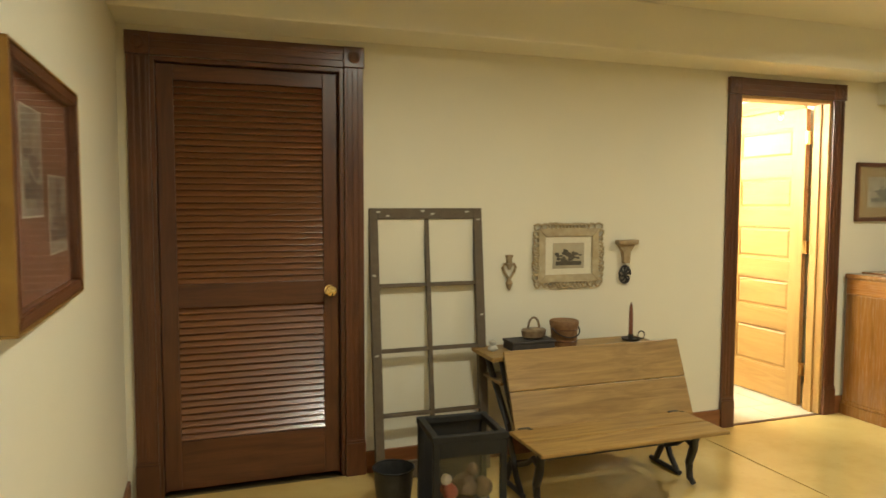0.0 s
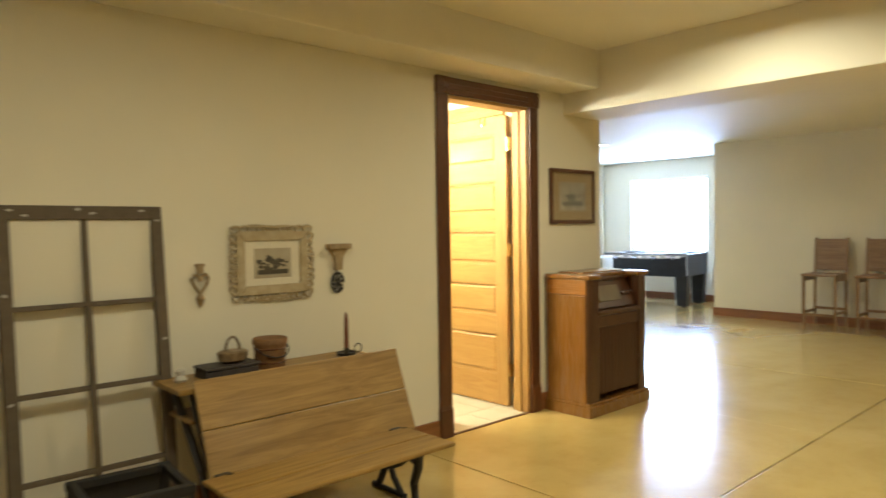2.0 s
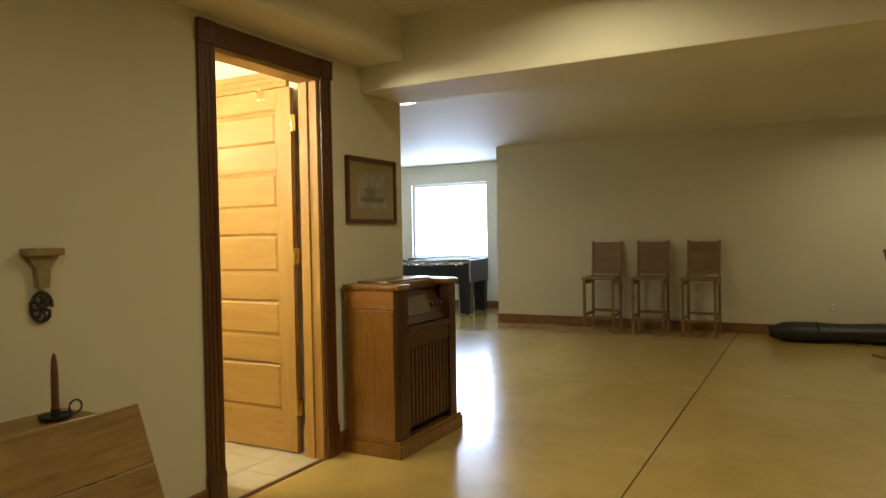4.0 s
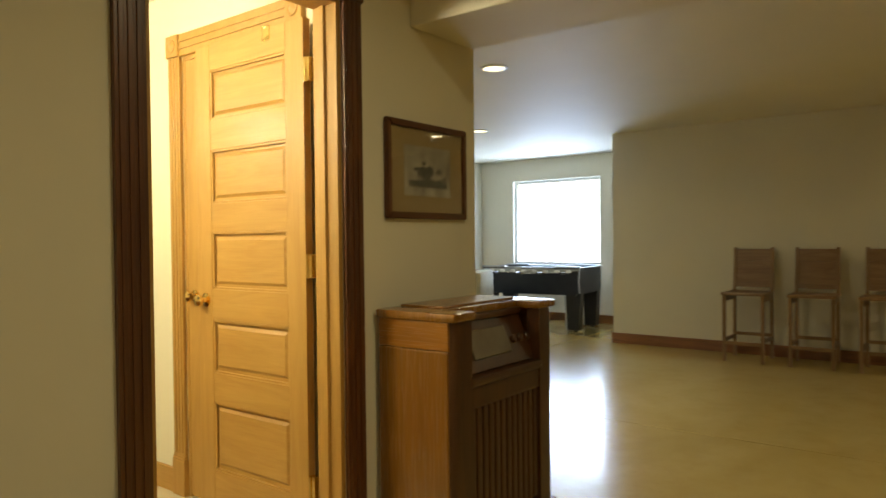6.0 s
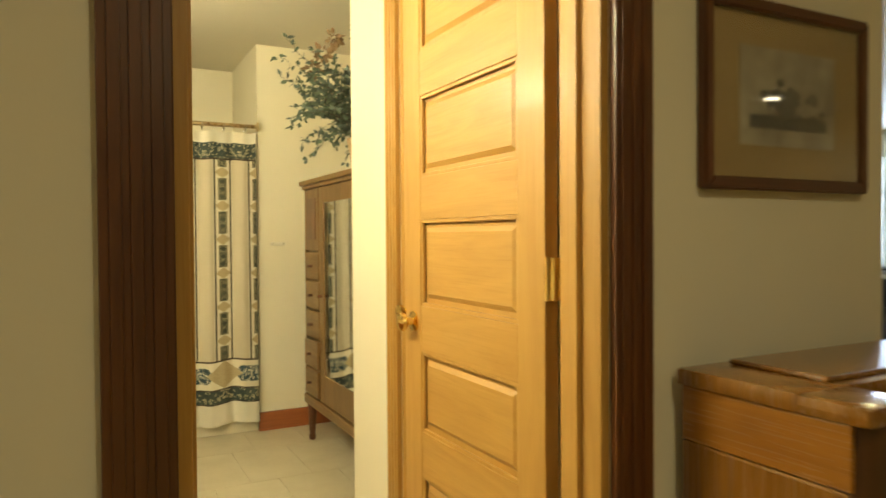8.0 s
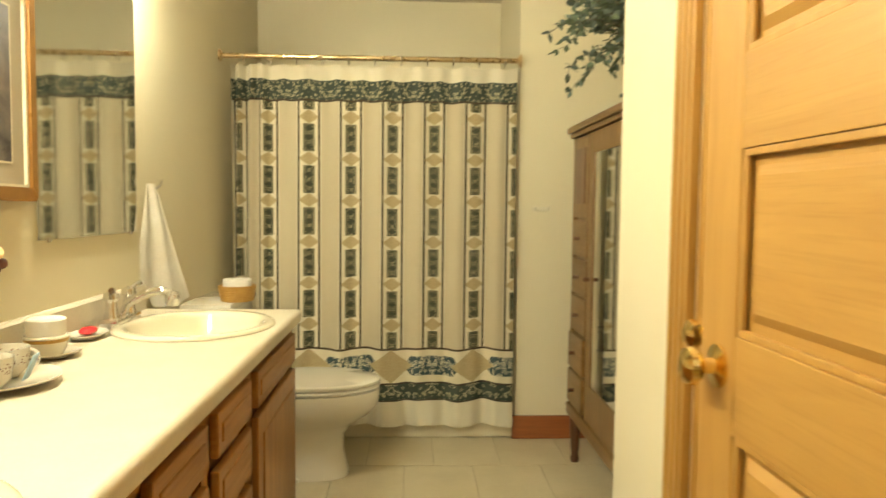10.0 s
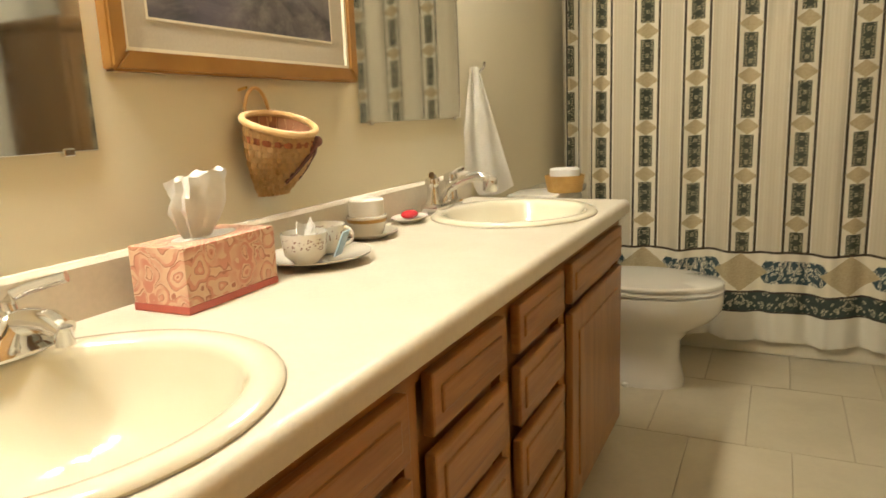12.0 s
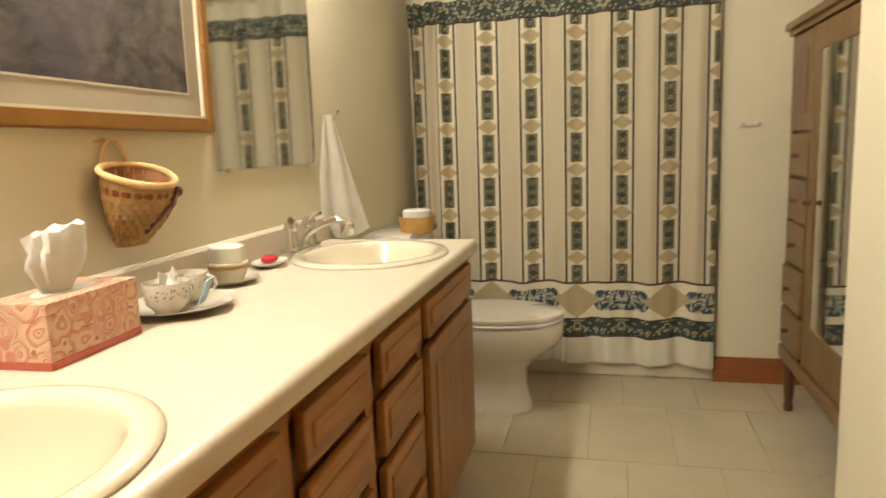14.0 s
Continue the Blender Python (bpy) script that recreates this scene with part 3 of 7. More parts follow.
FLAKE = surface("flaked_white_paint", (0.52, 0.49, 0.42), (0.40, 0.36, 0.29), 30, 0.8)


def old_sash():
    w, h, t, s = 0.610, 1.36, 0.034, 0.046
    ob = thing("window_sash", "old weathered brown window sash leaning against the wall", "window sash")
    ob.matrix_world = pose(1.838, 3.635, 0, -6.2, 0, 0) @ pose(0, 0, 0.004)
    x0 = -w / 2
    for a in (x0, -x0 - s):
        part("stile", box(bmesh.new(), (a, 0, 0), (a + s, t, h), 0.004), OLD_PAINT, ob)
    part("rail", box(bmesh.new(), (x0 + s, 0, h - 0.055), (-x0 - s, t, h), 0.004), OLD_PAINT, ob)
    part("rail", box(bmesh.new(), (x0 + s, 0, 0), (-x0 - s, t, 0.085), 0.004), OLD_PAINT, ob)
    part("muntin", box(bmesh.new(), (-0.011, 0.004, 0.085), (0.011, t - 0.004, h - 0.055), 0.003), OLD_PAINT, ob)
    for z in (0.318, 0.640, 0.968):
        for a, b in ((x0 + s, -0.011), (0.011, -x0 - s)):
            part("muntin", box(bmesh.new(), (a, 0.004, z - 0.010), (b, t - 0.004, z + 0.010), 0.003), OLD_PAINT, ob)
    rnd = random.Random(4)
    for x, z in ((x0 + 0.05, h - 0.02), (-0.02, h - 0.015), (0.03, h - 0.03), (0.22, h - 0.02), (x0 + 0.1, h - 0.04), (-x0 - 0.02, 0.8), (x0 + 0.02, 1.02), (x0 + 0.02, 0.62), (-x0 - 0.02, 1.3)):
        pts = [(x + rnd.uniform(0.5, 1) * 0.016 * math.cos(k), z + rnd.uniform(0.5, 1) * 0.008 * math.sin(k)) for k in (0, 1, 2, 3, 4, 5)]
        part("paint_flake", prism(bmesh.new(), pts, -0.0012, 0.001, "y"), FLAKE, ob, "flake of old white paint")


def school_bench():
    ob = thing("school_desk", "old oak and black iron school desk with folding bench", "desk", pose(0, 0, 0))
    # slatted back in two boards, leaning
    for a, b in ((0.0, 0.1955), (0.197, 0.395)):
        bm = box(bmesh.new(), (2.115, -0.009, a), (3.125, 0.009, b), 0.006)
        part("back_board", bm, BENCH, ob, m=pose(0, 3.285, 0.295, -21.5))
    # seat in two boards
    for a, b in ((2.895, 3.055), (3.06, 3.225)):
        bm = box(bmesh.new(), (2.055, a, 0.322), (3.02, b, 0.340), 0.007)
        part("seat_board", bm, BENCH, ob)
    # desk top behind the back
    part("desk_top", box(bmesh.new(), (2.07, 3.45, 0.605), (3.08, 3.74, 0.628), 0.006), BENCH, ob)
    part("book_shelf", box(bmesh.new(), (2.12, 3.47, 0.48), (3.04, 3.70, 0.495), 0.004), BENCH, ob)
    for x in (2.14, 3.02):
        bm = bmesh.new()
        # scrolled standard that carries desk and back
        tube(bm, [(x, 3.31, 0.30), (x, 3.40, 0.42), (x, 3.50, 0.60)], 0.016, 8)
        tube(bm, [(x, 3.70, 0.60), (x, 3.55, 0.44), (x, 3.42, 0.30), (x, 3.36, 0.16), (x, 3.44, 0.012)], 0.017, 8)
        tube(bm, [(x, 3.36, 0.16), (x, 3.32, 0.08), (x, 3.26, 0.012)], 0.015, 8)
        tube(bm, [(x, 3.24, 0.012), (x, 3.48, 0.012)], 0.013, 8)
        tube(bm, [(x, 3.50, 0.60), (x, 3.72, 0.60)], 0.012, 8)
        part("standard", bm, IRON, ob, "black cast iron standard", smooth=True)
        xx = x - 0.02 if x > 2.5 else x + 0.02
        bm = bmesh.new()
        tube(bm, [(xx, 3.22, 0.315), (xx, 3.15, 0.30), (xx, 3.10, 0.26), (xx, 3.12, 0.18), (xx, 3.15, 0.10), (xx, 3.14, 0.03), (xx, 3.11, 0.012)], 0.030, 8, 0.014)
        tube(bm, [(xx, 3.10, 0.25), (xx, 3.02, 0.315)], 0.014, 8)
        tube(bm, [(xx, 3.12, 0.19), (xx, 3.18, 0.215), (xx, 3.24, 0.17), (xx, 3.33, 0.13)], 0.013, 8)
        part("bench_leg", bm, IRON, ob, "black cast iron leg", smooth=True)
        part("seat_bracket", box(bmesh.new(), (xx - 0.03, 3.17, 0.30), (xx + 0.03, 3.29, 0.325), 0.004), IRON, ob)
    part("stretcher", cyl(bmesh.new(), (2.14, 3.36, 0.13), (3.02, 3.36, 0.13), 0.010, seg=10), IRON, ob, smooth=True)


CABW = wood("radio_walnut", (0.24, 0.108, 0.022), (0.175, 0.074, 0.014), "z", 0.26, coat=0.5)
CABX = wood("radio_walnut_band", (0.32, 0.138, 0.026), (0.24, 0.096, 0.018), "y", 0.26, coat=0.5)
CABD = wood("radio_dark_walnut", (0.080, 0.030, 0.010), (0.045, 0.016, 0.006), "z", 0.36, coat=0.15)
CLOTH = surface("grille_cloth", (0.09, 0.055, 0.028), (0.06, 0.035, 0.018), 40, 0.9, 220, 0.5)
DIAL = surface("ivory_dial", (0.15, 0.115, 0.06), (0.11, 0.08, 0.04), 12, 0.35)


def radio_console():
    ob = thing("radio_console", "old varnished walnut console radio beside the door", "radio", pose(4.72, 3.42, 0))
    w, d, h = 0.70, 0.345, 0.93
    part("side", box(bmesh.new(), (-0.003, 0.024, 0.09), (0.03, d, h - 0.135), 0.006), CABW, ob)
    part("side", box(bmesh.new(), (w - 0.03, 0.024, 0.09), (w + 0.003, d, h - 0.135), 0.006), CABW, ob)
    part("side_band", box(bmesh.new(), (-0.003, 0.02, h - 0.134), (0.03, d, h - 0.032), 0.004), CABX, ob, "lighter veneer band")
    part("side_band", box(bmesh.new(), (w - 0.03, 0.02, h - 0.134), (w + 0.003, d, h - 0.032), 0.004), CABX, ob)
    part("back", box(bmesh.new(), (0.03, d - 0.012, 0.09), (w - 0.03, d, h - 0.032)), CABD, ob)
    # rounded front posts
    for x in (0.0, w - 0.11):
        bm = bmesh.new()
        pts = ([(x + 0.035 + 0.035 * math.cos(radians(a)), 0.035 + 0.035 * math.sin(radians(a))) for a in range(180, 271, 15)] if x == 0 else [(x, 0.0)])
        pts += [(x + 0.11, 0.0), (x + 0.11, 0.06), (x, 0.06)] if x == 0 else [(x + 0.075 + 0.035 * math.cos(radians(a)), 0.035 + 0.035 * math.sin(radians(a))) for a in range(270, 361, 15)] + [(x + 0.11, 0.06), (x, 0.06)]
        prism(bm, pts, 0.09, h - 0.034, "z")
        part("front_post", bm, CABD, ob, smooth=True)
    # raised side decks with a dip over the dial
    bm = bmesh.new()
    box(bm, (-0.012, 0.10, h - 0.032), (w + 0.012, d + 0.006, h), 0.008)
    for xa in (-0.012, w - 0.128):
        box(bm, (xa, -0.012, h - 0.034), (xa + 0.14, 0.115, h - 0.001), 0.015)
    part("top", bm, CABW, ob, smooth=True)
    part("lid", box(bmesh.new(), (0.10, 0.125, h), (w - 0.10, d - 0.02, h + 0.010), 0.005), CABW, ob)
    part("dial_hood", box(bmesh.new(), (0.11, 0.085, h - 0.055), (w - 0.11, 0.115, h - 0.028), 0.008), CABD, ob)
    part("dial_panel", box(bmesh.new(), (0.11, -0.008, -0.10), (w - 0.11, 0.008, 0.10), 0.003), CABD, ob, m=pose(0, 0.072, h - 0.145, -22))
    bm = box(bmesh.new(), (0.185, -0.016, -0.055), (0.44, -0.007, 0.055), 0.004)
    part("dial", bm, DIAL, ob, "aged ivory tuning dial", m=pose(0, 0.072, h - 0.145, -22))
    for x in (0.48, 0.53, 0.58):
        part("tuning_knob", lathe(bmesh.new(), [(0.017, 0), (0.016, 0.014), (0.012, 0.018), (0.002, 0.019)], pose(x, 0.064, h - 0.15, 68), 16), CABD, ob, smooth=True)
    part("ledge", box(bmesh.new(), (0.10, -0.008, h - 0.275), (w - 0.10, 0.06, h - 0.24), 0.012), CABD, ob)
    part("grille_cloth", box(bmesh.new(), (0.11, 0.045, 0.12), (w - 0.11, 0.055, h - 0.275)), CLOTH, ob, "brown speaker cloth")
    part("grille_rail", box(bmesh.new(), (0.11, 0.004, h - 0.355), (w - 0.11, 0.045, h - 0.276), 0.008), CABD, ob)
    for k in range(12):
        x = 0.130 + k * 0.040
        part("grille_bar", box(bmesh.new(), (x - 0.0165, 0.010, 0.13), (x + 0.0165, 0.045, h - 0.355), 0.008), CABD, ob)
    part("plinth", box(bmesh.new(), (-0.018, -0.018, 0), (w + 0.018, d + 0.004, 0.072), 0.006), CABW, ob)
    part("plinth_moulding", box(bmesh.new(), (-0.010, -0.010, 0.072), (w + 0.010, d, 0.092), 0.008), CABW, ob)
    part("plinth_moulding", box(bmesh.new(), (-0.014, -0.014, 0.052), (w + 0.014, d + 0.002, 0.074), 0.009), CABW, ob)


PHOTO = surface("sepia_photograph", (0.42, 0.36, 0.25), (0.06, 0.045, 0.03), 9, 0.4, 40, 0.0)
PHOTO_LT = surface("pale_photograph", (0.50, 0.44, 0.32), (0.30, 0.25, 0.17), 5, 0.45, 30, 0.0)
LAKE = surface("grey_landscape_photograph", (0.36, 0.31, 0.21), (0.13, 0.10, 0.065), 11, 0.45, 45, 0.0)
PHOTO_DK = surface("dark_photograph_shape", (0.05, 0.042, 0.03), (0.10, 0.085, 0.06), 20, 0.45, 60, 0.0)
MATBOARD = surface("tan_matboard", (0.27, 0.180, 0.066), (0.24, 0.155, 0.056), 5, 0.8, 200, 0.1)
IVORY = surface("ivory_matboard", (0.72, 0.67, 0.52), (0.66, 0.60, 0.46), 6, 0.8)
BROWN_MAT = surface("brown_matboard", (0.16, 0.062, 0.022), (0.13, 0.048, 0.017), 5, 0.75, 180, 0.1)
GOLD_W = surface("worn_gilt", (0.42, 0.25, 0.06), (0.30, 0.165, 0.04), 14, 0.4, 60, 0.2, metal=0.45)


def frame_bars(ob, w, h, bar, depth, mat_x, mat_z, lip=0.0):
    """Four mitred bars in the plane y = -depth..0, facing -y."""
    for s in (-1, 1):
        bm = bmesh.new()
        prism(bm, [(-w / 2, s * h / 2), (w / 2, s * h / 2), (w / 2 - bar, s * (h / 2 - bar)), (-w / 2 + bar, s * (h / 2 - bar))], -depth, 0, "y")
        bmesh.ops.bevel(bm, geom=list(bm.edges), offset=min(0.004, bar * 0.2), segments=2, affect="EDGES")
        part("frame_bar", bm, mat_x, ob)
        bm = bmesh.new()
        prism(bm, [(s * w / 2, -h / 2), (s * w / 2, h / 2), (s * (w / 2 - bar), h / 2 - bar), (s * (w / 2 - bar), -h / 2 + bar)], -depth, 0, "y")
        bmesh.ops.bevel(bm, geom=list(bm.edges), offset=min(0.004, bar * 0.2), segments=2, affect="EDGES")
        part("frame_bar", bm, mat_z, ob)


def flat(bm, x0, z0, x1, z1, y, t=0.001):
    return box(bm, (x0, y, z0), (x1, y + t, z1))


def scene_blob(w, h, seed, y, t=0.0008):
    """A dark irregular mass, such as a carriage and trees in a faded picture."""
    rnd, bm = random.Random(seed), bmesh.new()
    for k in range(34):
        cx, cz, r = rnd.gauss(0, 0.17) * w, rnd.gauss(-0.04, 0.11) * h, rnd.uniform(0.02, 0.075) * h
        pts = [(cx + rnd.uniform(0.7, 1.3) * r * 1.5 * math.cos(a * 0.7), cz + rnd.uniform(0.7, 1.2) * r * math.sin(a * 0.7)) for a in range(9)]
        prism(bm, pts, y - k * 0.00002, y + t, "y")
    box(bm, (-0.42 * w, y + 0.0002, -0.34 * h), (0.42 * w, y + t, -0.20 * h))
    return bm


def wall_picture():
    ob = thing("framed_photograph", "framed old photograph in tan mat on the wall", "picture", pose(5.04, Y_NORTH, 1.46))
    w, h = 0.515, 0.385
    frame_bars(ob, w, h, 0.026, 0.024, DARK_X, DARK_Z)
    part("matboard", flat(bmesh.new(), -w / 2 + 0.02, -h / 2 + 0.02, w / 2 - 0.02, h / 2 - 0.02, -0.010, 0.004), MATBOARD, ob, "tan mat board")
    part("photograph", flat(bmesh.new(), -0.150, -0.100, 0.150, 0.100, -0.0115), LAKE, ob, "faded sepia landscape photograph")
    part("photograph_detail", scene_blob(0.29, 0.19, 3, -0.0124), PHOTO_DK, ob)
    g = part("glass", flat(bmesh.new(), -w / 2 + 0.022, -h / 2 + 0.022, w / 2 - 0.022, h / 2 - 0.022, -0.0185, 0.002), GLASS, ob)
    g.visible_shadow = False


def west_picture():
    ob = thing("framed_photograph", "large gilt and dark wood frame with two old photographs", "picture", pose(X_WEST, 2.125, 1.405, 0, 0, 90))
    w, h = 0.690, 0.515
    frame_bars(ob, w, h, 0.030, 0.040, DARK_X, DARK_Z)
    for a, b in (((-w / 2 - 0.006, -0.041, -h / 2 - 0.006), (w / 2 + 0.006, -0.002, -h / 2)), ((-w / 2 - 0.006, -0.041, h / 2), (w / 2 + 0.006, -0.002, h / 2 + 0.006)),
                 ((-w / 2 - 0.006, -0.041, -h / 2), (-w / 2, -0.002, h / 2)), ((w / 2, -0.041, -h / 2), (w / 2 + 0.006, -0.002, h / 2))):
        part("gilt_edge", box(bmesh.new(), a, b, 0.002), GOLD_W, ob, "worn gilt outer edge")
    part("matboard", flat(bmesh.new(), -w / 2 + 0.025, -h / 2 + 0.025, w / 2 - 0.025, h / 2 - 0.025, -0.014, 0.004), BROWN_MAT, ob, "dark brown mat board")
    for x0, z0, x1, z1, sd in ((-0.178, -0.052, 0.005, 0.168, 7), (0.070, -0.142, 0.268, 0.036, 9)):
        part("photograph", flat(bmesh.new(), x0 - 0.004, z0 - 0.004, x1 + 0.004, z1 + 0.004, -0.0155), IVORY, ob, "old photograph with pale border")
        part("photograph", flat(bmesh.new(), x0, z0, x1, z1, -0.0165), PHOTO, ob)
        part("photograph_detail", scene_blob(x1 - x0, z1 - z0, sd, 0), PHOTO_DK, ob, m=pose((x0 + x1) / 2, -0.0175, (z0 + z1) / 2))
    g = part("glass", flat(bmesh.new(), -w / 2 + 0.027, -h / 2 + 0.027, w / 2 - 0.027, h / 2 - 0.027, -0.026, 0.002), GLASS, ob)
    g.visible_shadow = False


LACE = surface("carved_tan_plaster", (0.50, 0.42, 0.27), (0.36, 0.28, 0.155), 20, 0.7, 70, 0.5)


def carved_frame():
    ob = thing("framed_photograph", "small photograph in an ornate carved tan frame", "picture", pose(2.665, Y_NORTH, 1.093))
    w, h = 0.43, 0.345
    frame_bars(ob, w - 0.05, h - 0.045, 0.045, 0.022, LACE, LACE)
    rnd = random.Random(2)
    bm = bmesh.new()
    n = 46
    for k in range(n):
        a = 2 * math.pi * k / n
        ca, sa = math.cos(a), math.sin(a)
        sc = 1 / max(abs(ca) / (w / 2 - 0.018), abs(sa) / (h / 2 - 0.018))
        cx, cz = ca * sc, sa * sc
        r = rnd.uniform(0.017, 0.026)
        pts = [(cx + r * math.cos(t) * (1 + 0.25 * math.sin(3 * t)), -0.012 - 0.004 * math.sin(2 * t), cz + r * math.sin(t)) for t in [i * 0.628 for i in range(10)]]
        tube(bm, pts, 0.0065, 6, closed=True)
    tagged(part("carved_border", bm, LACE, ob, "carved scrolling border", smooth=True), kind="stuff")
    part("matboard", flat(bmesh.new(), -0.155, -0.122, 0.155, 0.122, -0.012, 0.004), IVORY, ob, "ivory mat board")
    part("photograph", flat(bmesh.new(), -0.098, -0.072, 0.098, 0.070, -0.0135), PHOTO_LT, ob, "sepia photograph of a carriage")
    part("photograph_detail", scene_blob(0.19, 0.16, 5, -0.0145), PHOTO_DK, ob)


TANP = surface("tan_carved_wood", (0.40, 0.30, 0.16), (0.24, 0.16, 0.075), 30, 0.65, 80, 0.4)


def wall_heart():
    bm = bmesh.new()
    for s in (-1, 1):
        tube(bm, [(0, -0.012, -0.05), (s * 0.035, -0.012, 0.0), (s * 0.048, -0.012, 0.035), (s * 0.035, -0.012, 0.058), (s * 0.012, -0.012, 0.05), (0, -0.012, 0.02)], 0.009, 6)
    box(bm, (-0.018, -0.02, 0.06), (0.018, 0, 0.115), 0.005)
    box(bm, (-0.024, -0.022, 0.10), (0.024, 0, 0.118), 0.004)
    lathe(bm, [(0.004, -0.125), (0.016, -0.10), (0.024, -0.075), (0.014, -0.052), (0.006, -0.045)], pose(0, -0.012, 0), 10)
    single("wall_ornament", bm, TANP, "small carved tan heart ornament on the wall", "ornament", pose(2.305, Y_NORTH, 1.01) @ Matrix.Diagonal((0.8, 1, 0.8, 1)))


def wall_bracket():
    ob = thing("wall_ornament", "small carved wall bracket over a dark iron rosette", "ornament", pose(3.035, Y_NORTH, 1.05))
    bm = bmesh.new()
    box(bm, (-0.065, -0.05, 0.098), (0.065, 0, 0.125), 0.006)
    prism(bm, [(-0.055, 0.098), (0.055, 0.098), (0.024, 0.055), (0.018, -0.01), (-0.018, -0.01), (-0.024, 0.055)], -0.03, 0, "y")
    part("bracket", bm, TANP, ob, smooth=True)
    bm = bmesh.new()
    for k in range(8):
        a = k * math.pi / 4
        bm = bmesh.new()
        tube(bm, [(0.006 * math.cos(a), -0.01, -0.075 + 0.006 * math.sin(a)), (0.026 * math.cos(a + 0.3), -0.018, -0.075 + 0.034 * math.sin(a + 0.3)), (0.036 * math.cos(a), -0.01, -0.075 + 0.048 * math.sin(a))], 0.006, 6)
        part("petal", bm, IRON, ob, smooth=True)
    bm = bmesh.new()
    tube(bm, [(0.037 * math.cos(i * 0.4), -0.01, -0.075 + 0.050 * math.sin(i * 0.4)) for i in range(15)], 0.006, 6)
    lathe(bm, [(0.014, 0), (0.012, 0.010), (0.003, 0.014)], pose(0, -0.008, -0.075, 90), 12)
    part("rosette", bm, IRON, ob, "dark iron rosette", smooth=True)


WICKER = surface("brown_wicker", (0.24, 0.125, 0.045), (0.14, 0.065, 0.022), 40, 0.7, 90, 0.6)
CERAM = surface("speckled_ceramic", (0.28, 0.20, 0.11), (0.10, 0.06, 0.03), 25, 0.4, 60, 0.1)
DKBOOK = surface("dark_cover", (0.03, 0.024, 0.022), (0.05, 0.04, 0.035), 15, 0.6)


def desk_items():
    ob = thing("pail", "small brown wooden lidded pail with bail handle", "pail", pose(2.555, 3.62, 0.629) @ Matrix.Diagonal((0.88, 0.88, 0.88, 1)))
    bm = lathe(bmesh.new(), [(0.074, 0), (0.076, 0.004), (0.083, 0.125), (0.080, 0.128)], None, 28)
    part("body", bm, WICKER, ob, smooth=True)
    part("lid", lathe(bmesh.new(), [(0.088, 0.122), (0.089, 0.145), (0.084, 0.152), (0.02, 0.154)], None, 28), WICKER, ob, smooth=True)
    for z in (0.03, 0.10):
        part("hoop", tube(bmesh.new(), [((0.0765 + z * 0.055) * math.cos(a * 0.26), (0.0765 + z * 0.055) * math.sin(a * 0.26), z) for a in range(24)], 0.004, 6, closed=True), DARK_X, ob, smooth=True)
    part("bail", tube(bmesh.new(), [(0.088 * math.cos(a), -0.088 * abs(math.sin(a)) * 0.8 - 0.02, 0.11 - 0.05 * math.sin(a)) for a in [i * math.pi / 10 for i in range(11)]], 0.004, 6), IRON, ob, smooth=True)
    ob = thing("box", "low dark box with a rounded lid", "box", pose(2.36, 3.60, 0.629))
    part("body", box(bmesh.new(), (-0.14, -0.06, 0), (0.10, 0.06, 0.035), 0.005), DKBOOK, ob)
    part("lid", box(bmesh.new(), (-0.145, -0.065, 0.036), (0.105, 0.065, 0.050), 0.006), DKBOOK, ob)
    ob = thing("figurine", "small speckled ceramic basket with a loop handle", "ornament", pose(2.365, 3.60, 0.6795))
    part("body", lathe(bmesh.new(), [(0.035, 0), (0.055, 0.012), (0.060, 0.045), (0.052, 0.052), (0.02, 0.055)], None, 20, 1.15, 0.8), CERAM, ob, smooth=True)
    part("handle", tube(bmesh.new(), [(0.032 * math.cos(a), 0, 0.050 + 0.06 * math.sin(a)) for a in [i * math.pi / 12 for i in range(13)]], 0.006, 7), CERAM, ob, smooth=True)
    ob = thing("figurine", "small grey and white knick-knack", "ornament", pose(2.135, 3.60, 0.629))
    part("body", lathe(bmesh.new(), [(0.020, 0), (0.028, 0.012), (0.016, 0.03), (0.022, 0.048), (0.008, 0.058)], None, 14), FLAKE, ob, smooth=True)
    ob = thing("candlestick", "brown candle in a small iron chamberstick", "candlestick", pose(2.965, 3.61, 0.629))
    part("pan", lathe(bmesh.new(), [(0.012, 0), (0.045, 0.002), (0.052, 0.014), (0.050, 0.015), (0.042, 0.006), (0.014, 0.005), (0.014, 0.035), (0.010, 0.036)], None, 24), IRON, ob, smooth=True)
    part("ring", tube(bmesh.new(), [(0.068 + 0.022 * math.cos(a), 0, 0.026 + 0.022 * math.sin(a)) for a in [i * 0.5236 for i in range(12)]], 0.0035, 6, closed=True), IRON, ob, smooth=True)
    part("candle", lathe(bmesh.new(), [(0.012, 0.02), (0.0115, 0.15), (0.008, 0.195), (0.002, 0.212)], None, 16), plain("brown_wax", (0.16, 0.055, 0.025), 0.45), ob, "tapered brown candle", smooth=True)


LANTERN = surface("black_painted_metal", (0.010, 0.009, 0.009), (0.018, 0.017, 0.016), 12, 0.6, 80, 0.25, spec=0.3)


